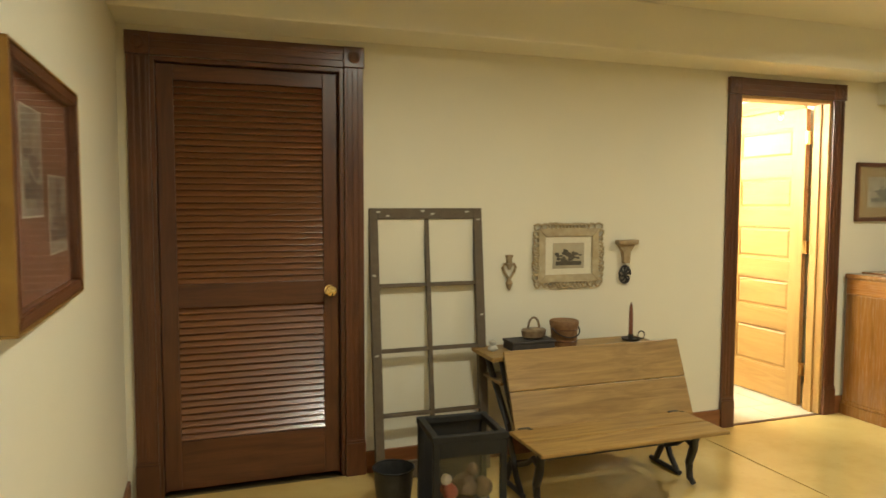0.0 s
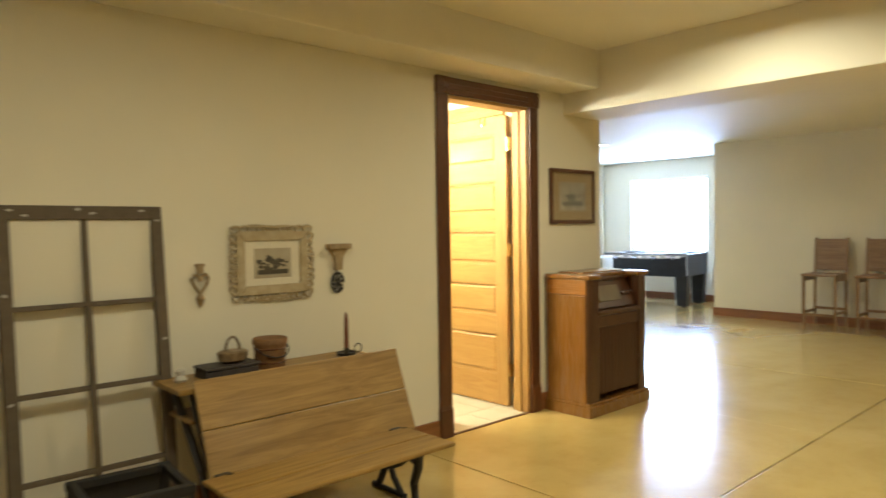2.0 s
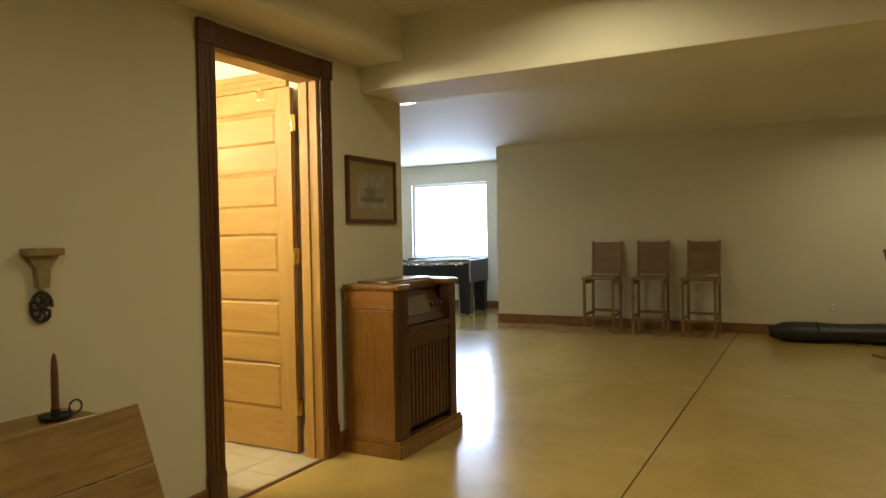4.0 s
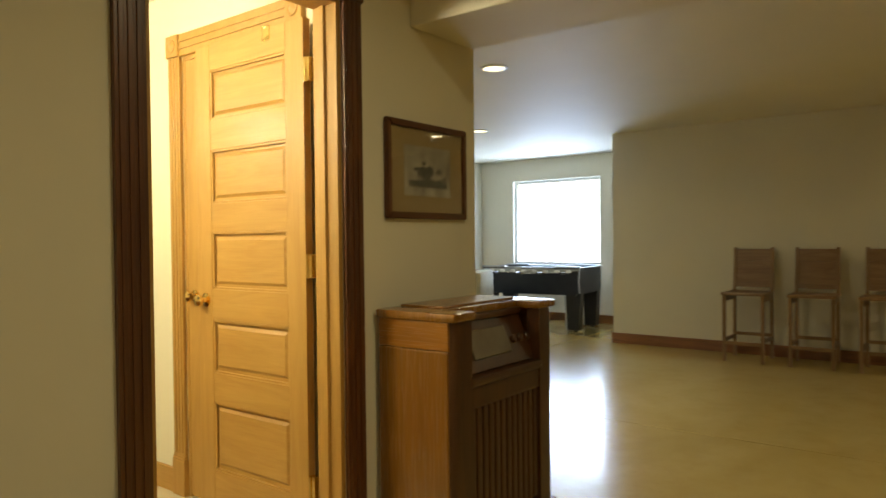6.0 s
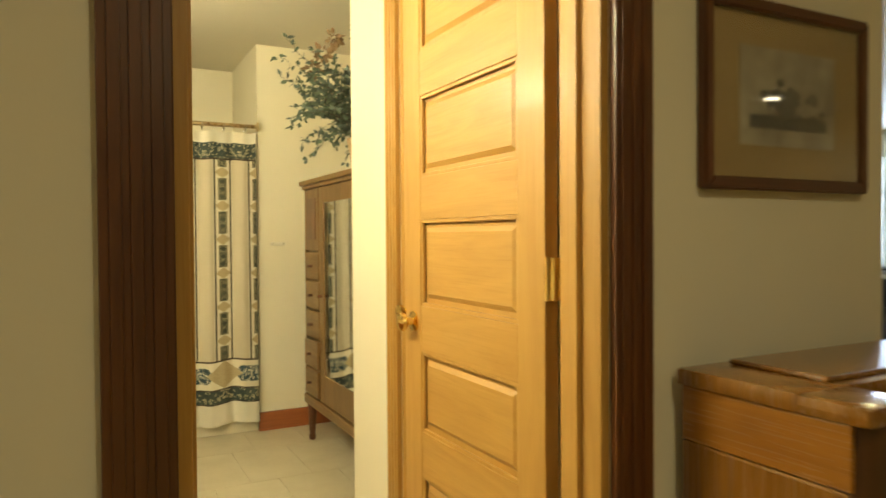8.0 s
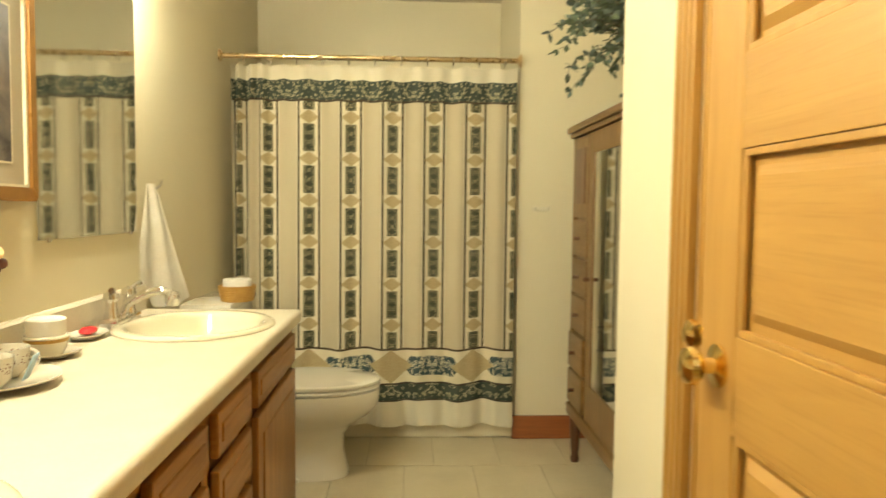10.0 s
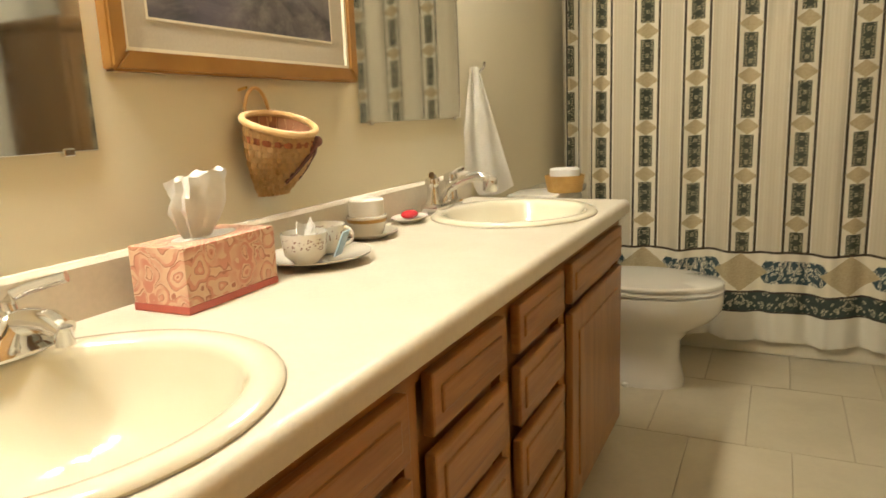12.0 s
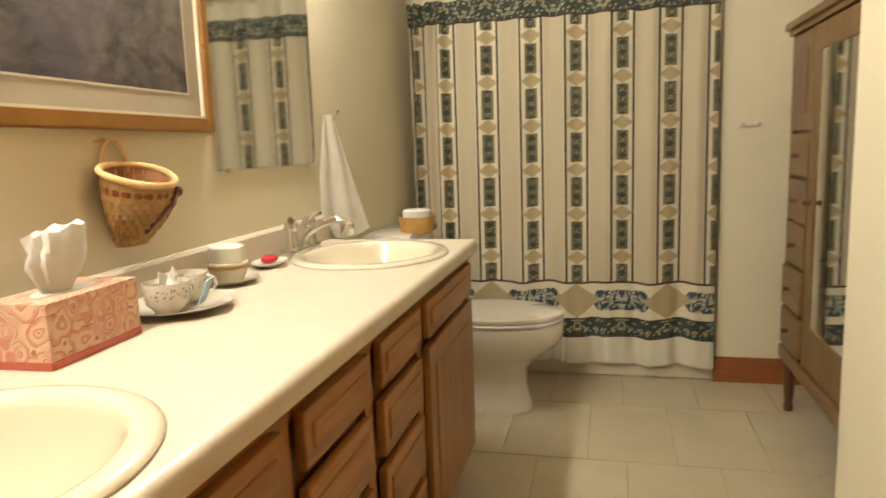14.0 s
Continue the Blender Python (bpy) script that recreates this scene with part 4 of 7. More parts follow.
def display_case():
    ob = thing("display_case", "small black framed glass display case on the floor", "display case", pose(1.735, 3.0, 0, 0, 0, -4))
    w, d, h, b = 0.152, 0.14, 0.475, 0.026
    for x in (-w, w - b):
        for y in (-d, d - b):
            part("post", box(bmesh.new(), (x, y, 0), (x + b, y + b, h - b), 0.003), LANTERN, ob)
    for z in (0, h - b, 0.40):
        for y in (-d, d - b):
            if z != 0.40:
                part("rail", box(bmesh.new(), (-w - 0.004, y - 0.002, z), (w + 0.004, y + b + 0.002, z + b), 0.003), LANTERN, ob)
        if z != 0.40:
            for x in (-w, w - b):
                part("rail", box(bmesh.new(), (x, -d + b, z), (x + b, d - b, z + b), 0.003), LANTERN, ob)
    part("front_band", box(bmesh.new(), (-w + b, -d - 0.001, h - 0.085), (w - b, -d + 0.012, h - b), 0.003), LANTERN, ob)
    part("base", box(bmesh.new(), (-w + b, -d + b, 0.004), (w - b, d - b, 0.016)), LANTERN, ob)
    part("back_panel", box(bmesh.new(), (-w + b, d - 0.012, b), (w - b, d - 0.006, h - b)), LANTERN, ob)
    g = part("pane", box(bmesh.new(), (-w + b, -d + 0.008, b), (w - b, -d + 0.011, h - 0.087)), GLASS, ob)
    g.visible_shadow = False
    rnd = random.Random(8)
    cols = [("red_cloth", (0.24, 0.045, 0.022)), ("tan_plush", (0.26, 0.16, 0.07)), ("brown_plush", (0.10, 0.058, 0.028)), ("white_plush", (0.55, 0.5, 0.42)), ("grey_plush", (0.16, 0.14, 0.12))]
    mats = [surface(n, c, tuple(x * 0.6 for x in c), 25, 0.9, 120, 0.5) for n, c in cols]
    for k, (x, y, z, r, mi) in enumerate(((-0.085, -0.06, 0.016, 0.055, 1), (0.0, -0.05, 0.016, 0.055, 2), (0.085, -0.055, 0.016, 0.055, 1), (-0.08, -0.05, 0.118, 0.056, 1), (0.01, -0.04, 0.118, 0.056, 2),
                                          (0.088, -0.05, 0.118, 0.052, 4), (-0.075, -0.05, 0.222, 0.040, 0), (0.01, -0.04, 0.222, 0.055, 2), (0.09, -0.045, 0.215, 0.045, 2), (-0.095, -0.05, 0.296, 0.024, 3), (0.045, -0.04, 0.315, 0.032, 2))):
        bm = bmesh.new()
        r *= 0.84
        bmesh.ops.create_icosphere(bm, subdivisions=3, radius=r)
        for v in bm.verts:
            v.co *= 1 + 0.42 * noise.noise(v.co * 30 + Vector((k, 0, 0)))
        bmesh.ops.translate(bm, vec=(0, 0, r * 0.97), verts=bm.verts)
        s = single("stuffed_ornament", bm, mats[mi], "small rounded stuffed ornament inside the display case", "ornament", group="ornaments in the case")
        s.matrix_world = pose(1.735 + x * 0.84, 3.0 + y * 0.84, 0.016 + (z - 0.016) * 0.84)


def floor_bits():
    ob = thing("bucket", "dark grey metal bucket on the floor", "bucket", pose(1.545, 3.36, 0) @ Matrix.Diagonal((0.85, 0.85, 0.9, 1)))
    part("body", lathe(bmesh.new(), [(0.085, 0), (0.088, 0.004), (0.108, 0.20), (0.112, 0.204), (0.107, 0.206), (0.085, 0.01)], None, 28), surface("dull_zinc", (0.045, 0.045, 0.044), (0.08, 0.076, 0.072), 14, 0.5, metal=0.6), ob, smooth=True)
    part("rim", tube(bmesh.new(), [(0.110 * math.cos(a * 0.2618), 0.110 * math.sin(a * 0.2618), 0.204) for a in range(24)], 0.005, 6, closed=True), LANTERN, ob, smooth=True)
    pl = [plain("white_glaze", (0.75, 0.73, 0.68), 0.25), plain("orange_glaze", (0.62, 0.20, 0.05), 0.3), plain("green_glaze", (0.10, 0.22, 0.12), 0.3)]
    for k, (x, y, mi, s) in enumerate(((1.985, 2.86, 0, 1.0), (2.045, 2.88, 1, 0.8), (2.03, 2.80, 2, 0.7))):
        bm = lathe(bmesh.new(), [(0.020, 0), (0.032, 0.015), (0.030, 0.045), (0.018, 0.062), (0.022, 0.078), (0.018, 0.098), (0.004, 0.108)], Matrix.Diagonal((s, s, s, 1)), 18)
        single("floor_ornament", bm, pl[mi], "small glazed ceramic ornament on the floor", "ornament", pose(x, y, 0), "ornaments on the floor")


old_sash()
school_bench()
radio_console()
wall_picture()
west_picture()
carved_frame()
wall_heart()
wall_bracket()
desk_items()
display_case()
floor_bits()

# ---- bathroom ----
OAK_Y = wood("vanity_oak_along", (0.37, 0.168, 0.037), (0.23, 0.090, 0.018), "y", 0.40, coat=0.2)
OAK_Z = wood("vanity_oak_upright", (0.37, 0.168, 0.037), (0.23, 0.090, 0.018), "z", 0.40, coat=0.2)
LAM = surface("beige_laminate", (0.68, 0.62, 0.50), (0.64, 0.575, 0.455), 9, 0.34, 120, 0.05)
CREAMP = plain("cream_porcelain", (0.74, 0.68, 0.52), 0.12, coat=0.6)
WHITEP = plain("white_porcelain", (0.76, 0.73, 0.64), 0.12, coat=0.6)
Z_CTR, V0, V1, X_FACE = 0.793, Y_NORTH + WT, 6.03, 3.735
SINKS = ((3.513, 4.365), (3.513, 5.725))


def vanity():
    ob = thing("vanity_cabinet", "oak bathroom vanity cabinet with drawers and doors", "cabinet", pose(0, 0, 0))
    zb, zt = 0.09, Z_CTR - 0.04
    part("side", prism(bmesh.new(), [(X_VAN, 0), (X_FACE - 0.065, 0), (X_FACE - 0.065, zb), (X_FACE, zb), (X_FACE, zt), (X_VAN, zt)], V1 - 0.02, V1, "y"), OAK_Z, ob)
    part("side", box(bmesh.new(), (X_VAN, V0, 0), (X_FACE, V0 + 0.02, zt), 0.002), OAK_Z, ob)
    part("toe_kick", box(bmesh.new(), (X_FACE - 0.07, V0 + 0.02, 0), (X_FACE - 0.055, V1 - 0.02, zb)), OAK_Y, ob)
    part("bottom", box(bmesh.new(), (X_VAN, V0 + 0.02, zb), (X_FACE - 0.02, V1 - 0.02, zb + 0.016)), OAK_Y, ob)
    t = 0.018
    for a, b in ((zb, zb + 0.035), (zt - 0.035, zt)):
        part("face_rail", box(bmesh.new(), (X_FACE - t, V0 + 0.02, a), (X_FACE, V1 - 0.02, b)), OAK_Y, ob)
    cols = (V0 + 0.02, 4.05, 4.70, 5.05, 5.41, V1 - 0.02)
    for y in cols[1:-1]:
        part("face_stile", box(bmesh.new(), (X_FACE - t, y - 0.02, zb + 0.035), (X_FACE, y + 0.02, zt - 0.035)), OAK_Z, ob)
    part("backing", box(bmesh.new(), (X_FACE - t - 0.004, V0 + 0.02, zb + 0.03), (X_FACE - t, V1 - 0.02, zt - 0.03)), OAK_Y, ob)

    def front(name, y0, y1, z0, z1, door=False):
        mat = OAK_Z if door else OAK_Y
        bm = bmesh.new()
        x0, x1, e = X_FACE, X_FACE + 0.019, 0.026
        box(bm, (x0, y0, z0), (x1, y1, z1), 0.005)
        f = part(name, bm, mat, ob)
        # raised field with routed groove round it
        bm = bmesh.new()
        m = 0.055 if door else 0.026
        box(bm, (x1 - 0.002, y0 + m, z0 + m), (x1 + 0.004, y1 - m, z1 - m), 0.004)
        part("field", bm, mat, f)
    # sink bases: false drawer front over a door
    for a, b in ((4.10, 4.67), (5.44, 5.985)):
        front("drawer_front", a, b, 0.632, 0.727)
        front("door", a, b, 0.125, 0.609, True)
    for a, b in ((4.735, 5.02), (5.085, 5.375)):
        for z0, z1 in ((0.634, 0.727), (0.492, 0.607), (0.332, 0.465), (0.125, 0.305)):
            front("drawer_front", a, b, z0, z1)


def counter():
    ob = thing("countertop", "beige laminate countertop with backsplash and two sink cutouts", "countertop", pose(0, 0, 0))
    xf, hx, hy, th = 3.762, 0.196, 0.216, 0.038
    bm = bmesh.new()
    seg = 40

    def ring(cy, z):
        return [bm.verts.new((SINKS[0][0] + hx * math.cos(2 * math.pi * k / seg), cy + hy * math.sin(2 * math.pi * k / seg), z)) for k in range(seg)]

    def outer(y0, y1, z):
        pts = []
        for k in range(seg):
            a = 2 * math.pi * k / seg
            ca, sa = math.cos(a), math.sin(a)
            xa, xb = X_VAN - SINKS[0][0], xf - 0.016 - SINKS[0][0]
            ya, yb = y0 - (y0 + y1) / 2, y1 - (y0 + y1) / 2
            s = min((xb / ca) if ca > 1e-6 else (xa / ca) if ca < -1e-6 else 9, (yb / sa) if sa > 1e-6 else (ya / sa) if sa < -1e-6 else 9)
            pts.append(bm.verts.new((SINKS[0][0] + ca * s, (y0 + y1) / 2 + sa * s, z)))
        return pts
    cuts = [(V0, SINKS[0][1] * 2 - V0), (SINKS[1][1] * 2 - V1 - 0.025, V1 + 0.025)]
    for (y0, y1), (_, cy) in zip(cuts, SINKS):
        i, o, j = ring(cy, Z_CTR), outer(y0, y1, Z_CTR), ring(cy, Z_CTR - th)
        for k in range(seg):
            n = (k + 1) % seg
            bm.faces.new((i[k], o[k], o[n], i[n]))
            bm.faces.new((j[k], i[k], i[n], j[n]))
        # corners of the rectangle
        for cx, cyy in ((X_VAN, y0), (X_VAN, y1), (xf - 0.016, y0), (xf - 0.016, y1)):
            ex = [v for v in o if abs(v.co.x - cx) < 1e-4]
            ey = [v for v in o if abs(v.co.y - cyy) < 1e-4]
            va = min(ex, key=lambda v: abs(v.co.y - cyy))
            vb = min(ey, key=lambda v: abs(v.co.x - cx))
            bm.faces.new((va, vb, bm.verts.new((cx, cyy, Z_CTR))))
    box(bm, (X_VAN, cuts[0][1], Z_CTR - th), (xf - 0.016, cuts[1][0], Z_CTR))
    # rolled front edge
    prof = [(xf - 0.016, Z_CTR)] + arc(xf - 0.016, Z_CTR - 0.016, 0.016, 84, 0, 14) + [(xf, Z_CTR - th), (xf - 0.016, Z_CTR - th)]
    prism(bm, prof, V0, V1 + 0.025, "y")
    box(bm, (X_VAN, V1, Z_CTR - th), (xf - 0.016, V1 + 0.025, Z_CTR - 0.0005))
    bmesh.ops.recalc_face_normals(bm, faces=bm.faces)
    part("slab", bm, LAM, ob)
    bm = bmesh.new()
    prism(bm, [(X_VAN, Z_CTR), (X_VAN + 0.020, Z_CTR), (X_VAN + 0.020, Z_CTR + 0.078), (X_VAN + 0.014, Z_CTR + 0.086), (X_VAN, Z_CTR + 0.086)], V0, V1 + 0.025, "y")
    part("backsplash", bm, LAM, ob)


def basin(cx, cy, label):
    ob = thing("sink", label, "sink", pose(cx, cy, Z_CTR), "vanity sinks")
    prof = [(1.135, 0.001), (1.137, 0.004), (1.125, 0.008), (1.09, 0.0115), (1.02, 0.012), (0.965, 0.010), (0.935, 0.004), (0.915, -0.006), (0.86, -0.040), (0.74, -0.085), (0.55, -0.118), (0.30, -0.13), (0.09, -0.133)]
    part("bowl", lathe(bmesh.new(), prof, Matrix.Diagonal((0.197, 0.217, 1, 1)), 64, closed=False), CREAMP, ob, smooth=True)
    part("drain", lathe(bmesh.new(), [(0.024, -0.132), (0.024, -0.128), (0.016, -0.127), (0.002, -0.129)], None, 20), CHROME, ob, "chrome drain", smooth=True)


def lever_faucet(m):
    ob = thing("faucet", "chrome single-lever faucet beside the sink", "faucet", m)
    bm = bmesh.new()
    # flared escutcheon, widest under the body
    rings = []
    for sx, sy, z in ((0.030, 0.078, 0.0), (0.030, 0.078, 0.005), (0.027, 0.070, 0.012), (0.025, 0.050, 0.020), (0.025, 0.034, 0.030), (0.024, 0.026, 0.040), (0.020, 0.021, 0.048), (0.010, 0.011, 0.054)):
        rings.append([bm.verts.new((sx * math.cos(2 * math.pi * k / 28), sy * math.sin(2 * math.pi * k / 28), z)) for k in range(28)])
    for a, b in zip(rings, rings[1:]):
        for k in range(28):
            bm.faces.new((a[k], a[(k + 1) % 28], b[(k + 1) % 28], b[k]))
    bm.faces.new(rings[-1])
    part("body", bm, CHROME, ob, smooth=True)
    bm = tube(bmesh.new(), [(0.0, 0, 0.034), (0.035, 0, 0.044), (0.070, 0, 0.043), (0.090, 0, 0.034)], 0.0175, 14, 0.015)
    cyl(bm, (0.085, 0, 0.038), (0.087, 0, 0.016), 0.012, 0.011, 14)
    part("spout", bm, CHROME, ob, smooth=True)
    bm = tube(bmesh.new(), [(0.0, 0, 0.048), (-0.004, 0.002, 0.062), (0.002, 0.006, 0.073), (0.016, 0.016, 0.079), (0.038, 0.031, 0.085), (0.054, 0.041, 0.089)], 0.0105, 12, 0.0075)
    part("lever", bm, CHROME, ob, smooth=True)
    bm = bmesh.new()
    cyl(bm, (-0.030, -0.014, 0.008), (-0.030, -0.014, 0.048), 0.003, seg=8)
    lathe(bm, [(0.003, 0.046), (0.009, 0.050), (0.010, 0.058), (0.003, 0.066)], Matrix.Translation((-0.030, -0.014, 0)), 12)
    part("drain_rod", bm, CHROME, ob, smooth=True)


def cross_faucet(m):
    ob = thing("faucet", "chrome two-handle faucet beside the far sink", "faucet", m)
    bm = box(bmesh.new(), (-0.026, -0.088, 0), (0.026, 0.088, 0.018), 0.008)
    part("base", bm, CHROME, ob, smooth=True)
    for y in (-0.06, 0.06):
        bm = lathe(bmesh.new(), [(0.021, 0.016), (0.017, 0.03), (0.014, 0.055), (0.020, 0.062), (0.018, 0.074), (0.004, 0.080)], Matrix.Translation((0, y, 0)), 20)
        h = part("handle", bm, CHROME, ob, smooth=True)
        bm = bmesh.new()
        tube(bm, [(0.0, y, 0.070), (0.012, y * 1.25, 0.080), (0.018, y * 1.7, 0.084)], 0.006, 8, 0.008)
        part("handle_lever", bm, CHROME, h, smooth=True)
    bm = bmesh.new()
    tube(bm, [(0, 0, 0.012), (0.02, 0, 0.045), (0.06, 0, 0.066), (0.10, 0, 0.076), (0.128, 0, 0.070), (0.138, 0, 0.055)], 0.0105, 12, 0.0105)
    lathe(bm, [(0.016, 0.04), (0.019, 0.046), (0.019, 0.066), (0.012, 0.074)], Matrix.Translation((0.136, 0, 0)), 16)
    part("spout", bm, CHROME, ob, smooth=True)


def swirl_paper():
    """Tissue box print: cream swirls and drops on rose."""
    m, nt, bsdf = material("rose_paisley_card")
    v = coords(nt)
    n = nt.nodes.new("ShaderNodeTexVoronoi")
    n.inputs["Scale"].default_value = 27
    w = nt.nodes.new("ShaderNodeTexNoise")
    w.inputs["Scale"].default_value = 18
    nt.links.new(v, w.inputs["Vector"])
    add = nt.nodes.new("ShaderNodeVectorMath")
    add.operation = "MULTIPLY_ADD"
    add.inputs[1].default_value = (0.05, 0.05, 0.05)
    nt.links.new(w.outputs["Color"], add.inputs[0])
    nt.links.new(v, add.inputs[2])
    nt.links.new(add.outputs[0], n.inputs["Vector"])
    rings = calc(nt, "FRACT", calc(nt, "MULTIPLY", n.outputs["Distance"], 2.9))
    patch = ramp(nt, noise_node(nt, v, 14, 2), 0.42, 0.56)
    c = mix(nt, patch, (0.56, 0.235, 0.165), (0.72, 0.50, 0.34))
    c = mix(nt, calc(nt, "GREATER_THAN", rings, 0.50), c, mix(nt, patch, (0.72, 0.48, 0.33), (0.60, 0.28, 0.19)))
    c = mix(nt, calc(nt, "GREATER_THAN", rings, 0.80), c, (0.38, 0.13, 0.075))
    c = mix(nt, calc(nt, "GREATER_THAN", rings, 0.90), c, (0.74, 0.56, 0.40))
    c = mix(nt, calc(nt, "LESS_THAN", n.outputs["Distance"], 0.085), c, (0.44, 0.12, 0.07))
    nt.links.new(c, bsdf.inputs["Base Color"])
    bsdf.inputs["Roughness"].default_value = 0.4
    return m


TISSUE = surface("white_tissue", (0.86, 0.84, 0.79), (0.82, 0.79, 0.72), 14, 0.9)


def translucent(m, colour, share):
    nt = m.node_tree
    out, old = nt.nodes["Material Output"], nt.nodes["Principled BSDF"]
    tr, mx = nt.nodes.new("ShaderNodeBsdfTranslucent"), nt.nodes.new("ShaderNodeMixShader")
    tr.inputs["Color"].default_value = (*colour, 1)
    mx.inputs[0].default_value = share
    nt.links.new(old.outputs[0], mx.inputs[1])
    nt.links.new(tr.outputs[0], mx.inputs[2])
    nt.links.new(mx.outputs[0], out.inputs["Surface"])


translucent(TISSUE, (0.95, 0.93, 0.87), 0.2)


def tissue_box():
    ob = thing("tissue_box", "rose patterned tissue box with a tissue pulled up", "tissue box", pose(3.332, 4.775, Z_CTR + 0.0005, 0, 0, 2))
    w, l, h = 0.055, 0.105, 0.100
    card = swirl_paper()
    part("carton", box(bmesh.new(), (-w, -l, 0.012), (w, l, h), 0.0015), card, ob)
    part("base_band", box(bmesh.new(), (-w - 0.0005, -l - 0.0005, 0), (w + 0.0005, l + 0.0005, 0.012), 0.001), plain("dark_rose_card", (0.42, 0.09, 0.06), 0.45), ob, "dark rose band")
    bm = lathe(bmesh.new(), [(1.0, h), (1.0, h + 0.001), (0.1, h + 0.0012)], Matrix.Diagonal((0.030, 0.065, 1, 1)), 24)
    part("opening_film", bm, TISSUE, ob)
    # crumpled tissue standing in the slot
    bm = bmesh.new()
    n, rows = 40, 12
    grid = []
    for j in range(rows + 1):
        f = j / rows
        r = []
        for i in range(n):
            a = 2 * math.pi * i / n
            crease = 0.16 * abs(math.sin(a * 2.5 + 0.9 * f)) - 0.14 * abs(math.sin(a * 4.5 + 1.7 - 1.2 * f)) + 0.12 * noise.noise(Vector((math.cos(a) * 5, math.sin(a) * 5, f * 7)))
            fold = 1 + crease + 0.22 * noise.noise(Vector((math.cos(a) * 1.8, math.sin(a) * 1.8, f * 2.0)))
            ry, rx = (0.024 + 0.028 * math.sin(min(f * 2.4, 1.7))) * fold, (0.012 + 0.018 * math.sin(f * 2.2)) * fold
            z = h + 0.104 * f + f ** 2 * (0.007 * math.sin(a + 0.4) - 0.007 * abs(math.sin(a * 3.5)))
            r.append(bm.verts.new((rx * math.cos(a) + 0.004 * f, ry * math.sin(a) - 0.012 + 0.006 * f, z)))
        grid.append(r)
    for q, drop in ((0.78, 0.004), (0.45, 0.016), (0.2, 0.020)):
        grid.append([bm.verts.new((v.co.x * q + 0.002, (v.co.y + 0.006) * q - 0.006, v.co.z - drop + 0.004 * math.sin(i * 0.9))) for i, v in enumerate(grid[rows])])
    for a, b in zip(grid, grid[1:]):
        for i in range(n):
            bm.faces.new((a[i], a[(i + 1) % n], b[(i + 1) % n], b[i]))
    bm.faces.new(grid[-1])
    part("tissue", bm, TISSUE, ob, "crumpled white tissue", smooth=True)


def floral_china():
    m, nt, bsdf = material("floral_china")
    v = coords(nt)
    n = nt.nodes.new("ShaderNodeTexVoronoi")
    n.inputs["Scale"].default_value = 190
    nt.links.new(v, n.inputs["Vector"])
    sep = nt.nodes.new("ShaderNodeSeparateXYZ")
    nt.links.new(v, sep.inputs[0])
    band = calc(nt, "LESS_THAN", calc(nt, "ABSOLUTE", calc(nt, "SUBTRACT", sep.outputs[2], 0.038)), 0.011)
    dots = calc(nt, "MULTIPLY", calc(nt, "LESS_THAN", n.outputs["Distance"], 0.33), band)
    c = mix(nt, dots, (0.74, 0.70, 0.60), (0.24, 0.12, 0.09))
    nt.links.new(c, bsdf.inputs["Base Color"])
    bsdf.inputs["Roughness"].default_value, bsdf.inputs["Coat Weight"].default_value = 0.2, 0.5
    return m


CHINA = floral_china()
PLAINCHINA = plain("cream_china", (0.74, 0.70, 0.60), 0.18, coat=0.5)


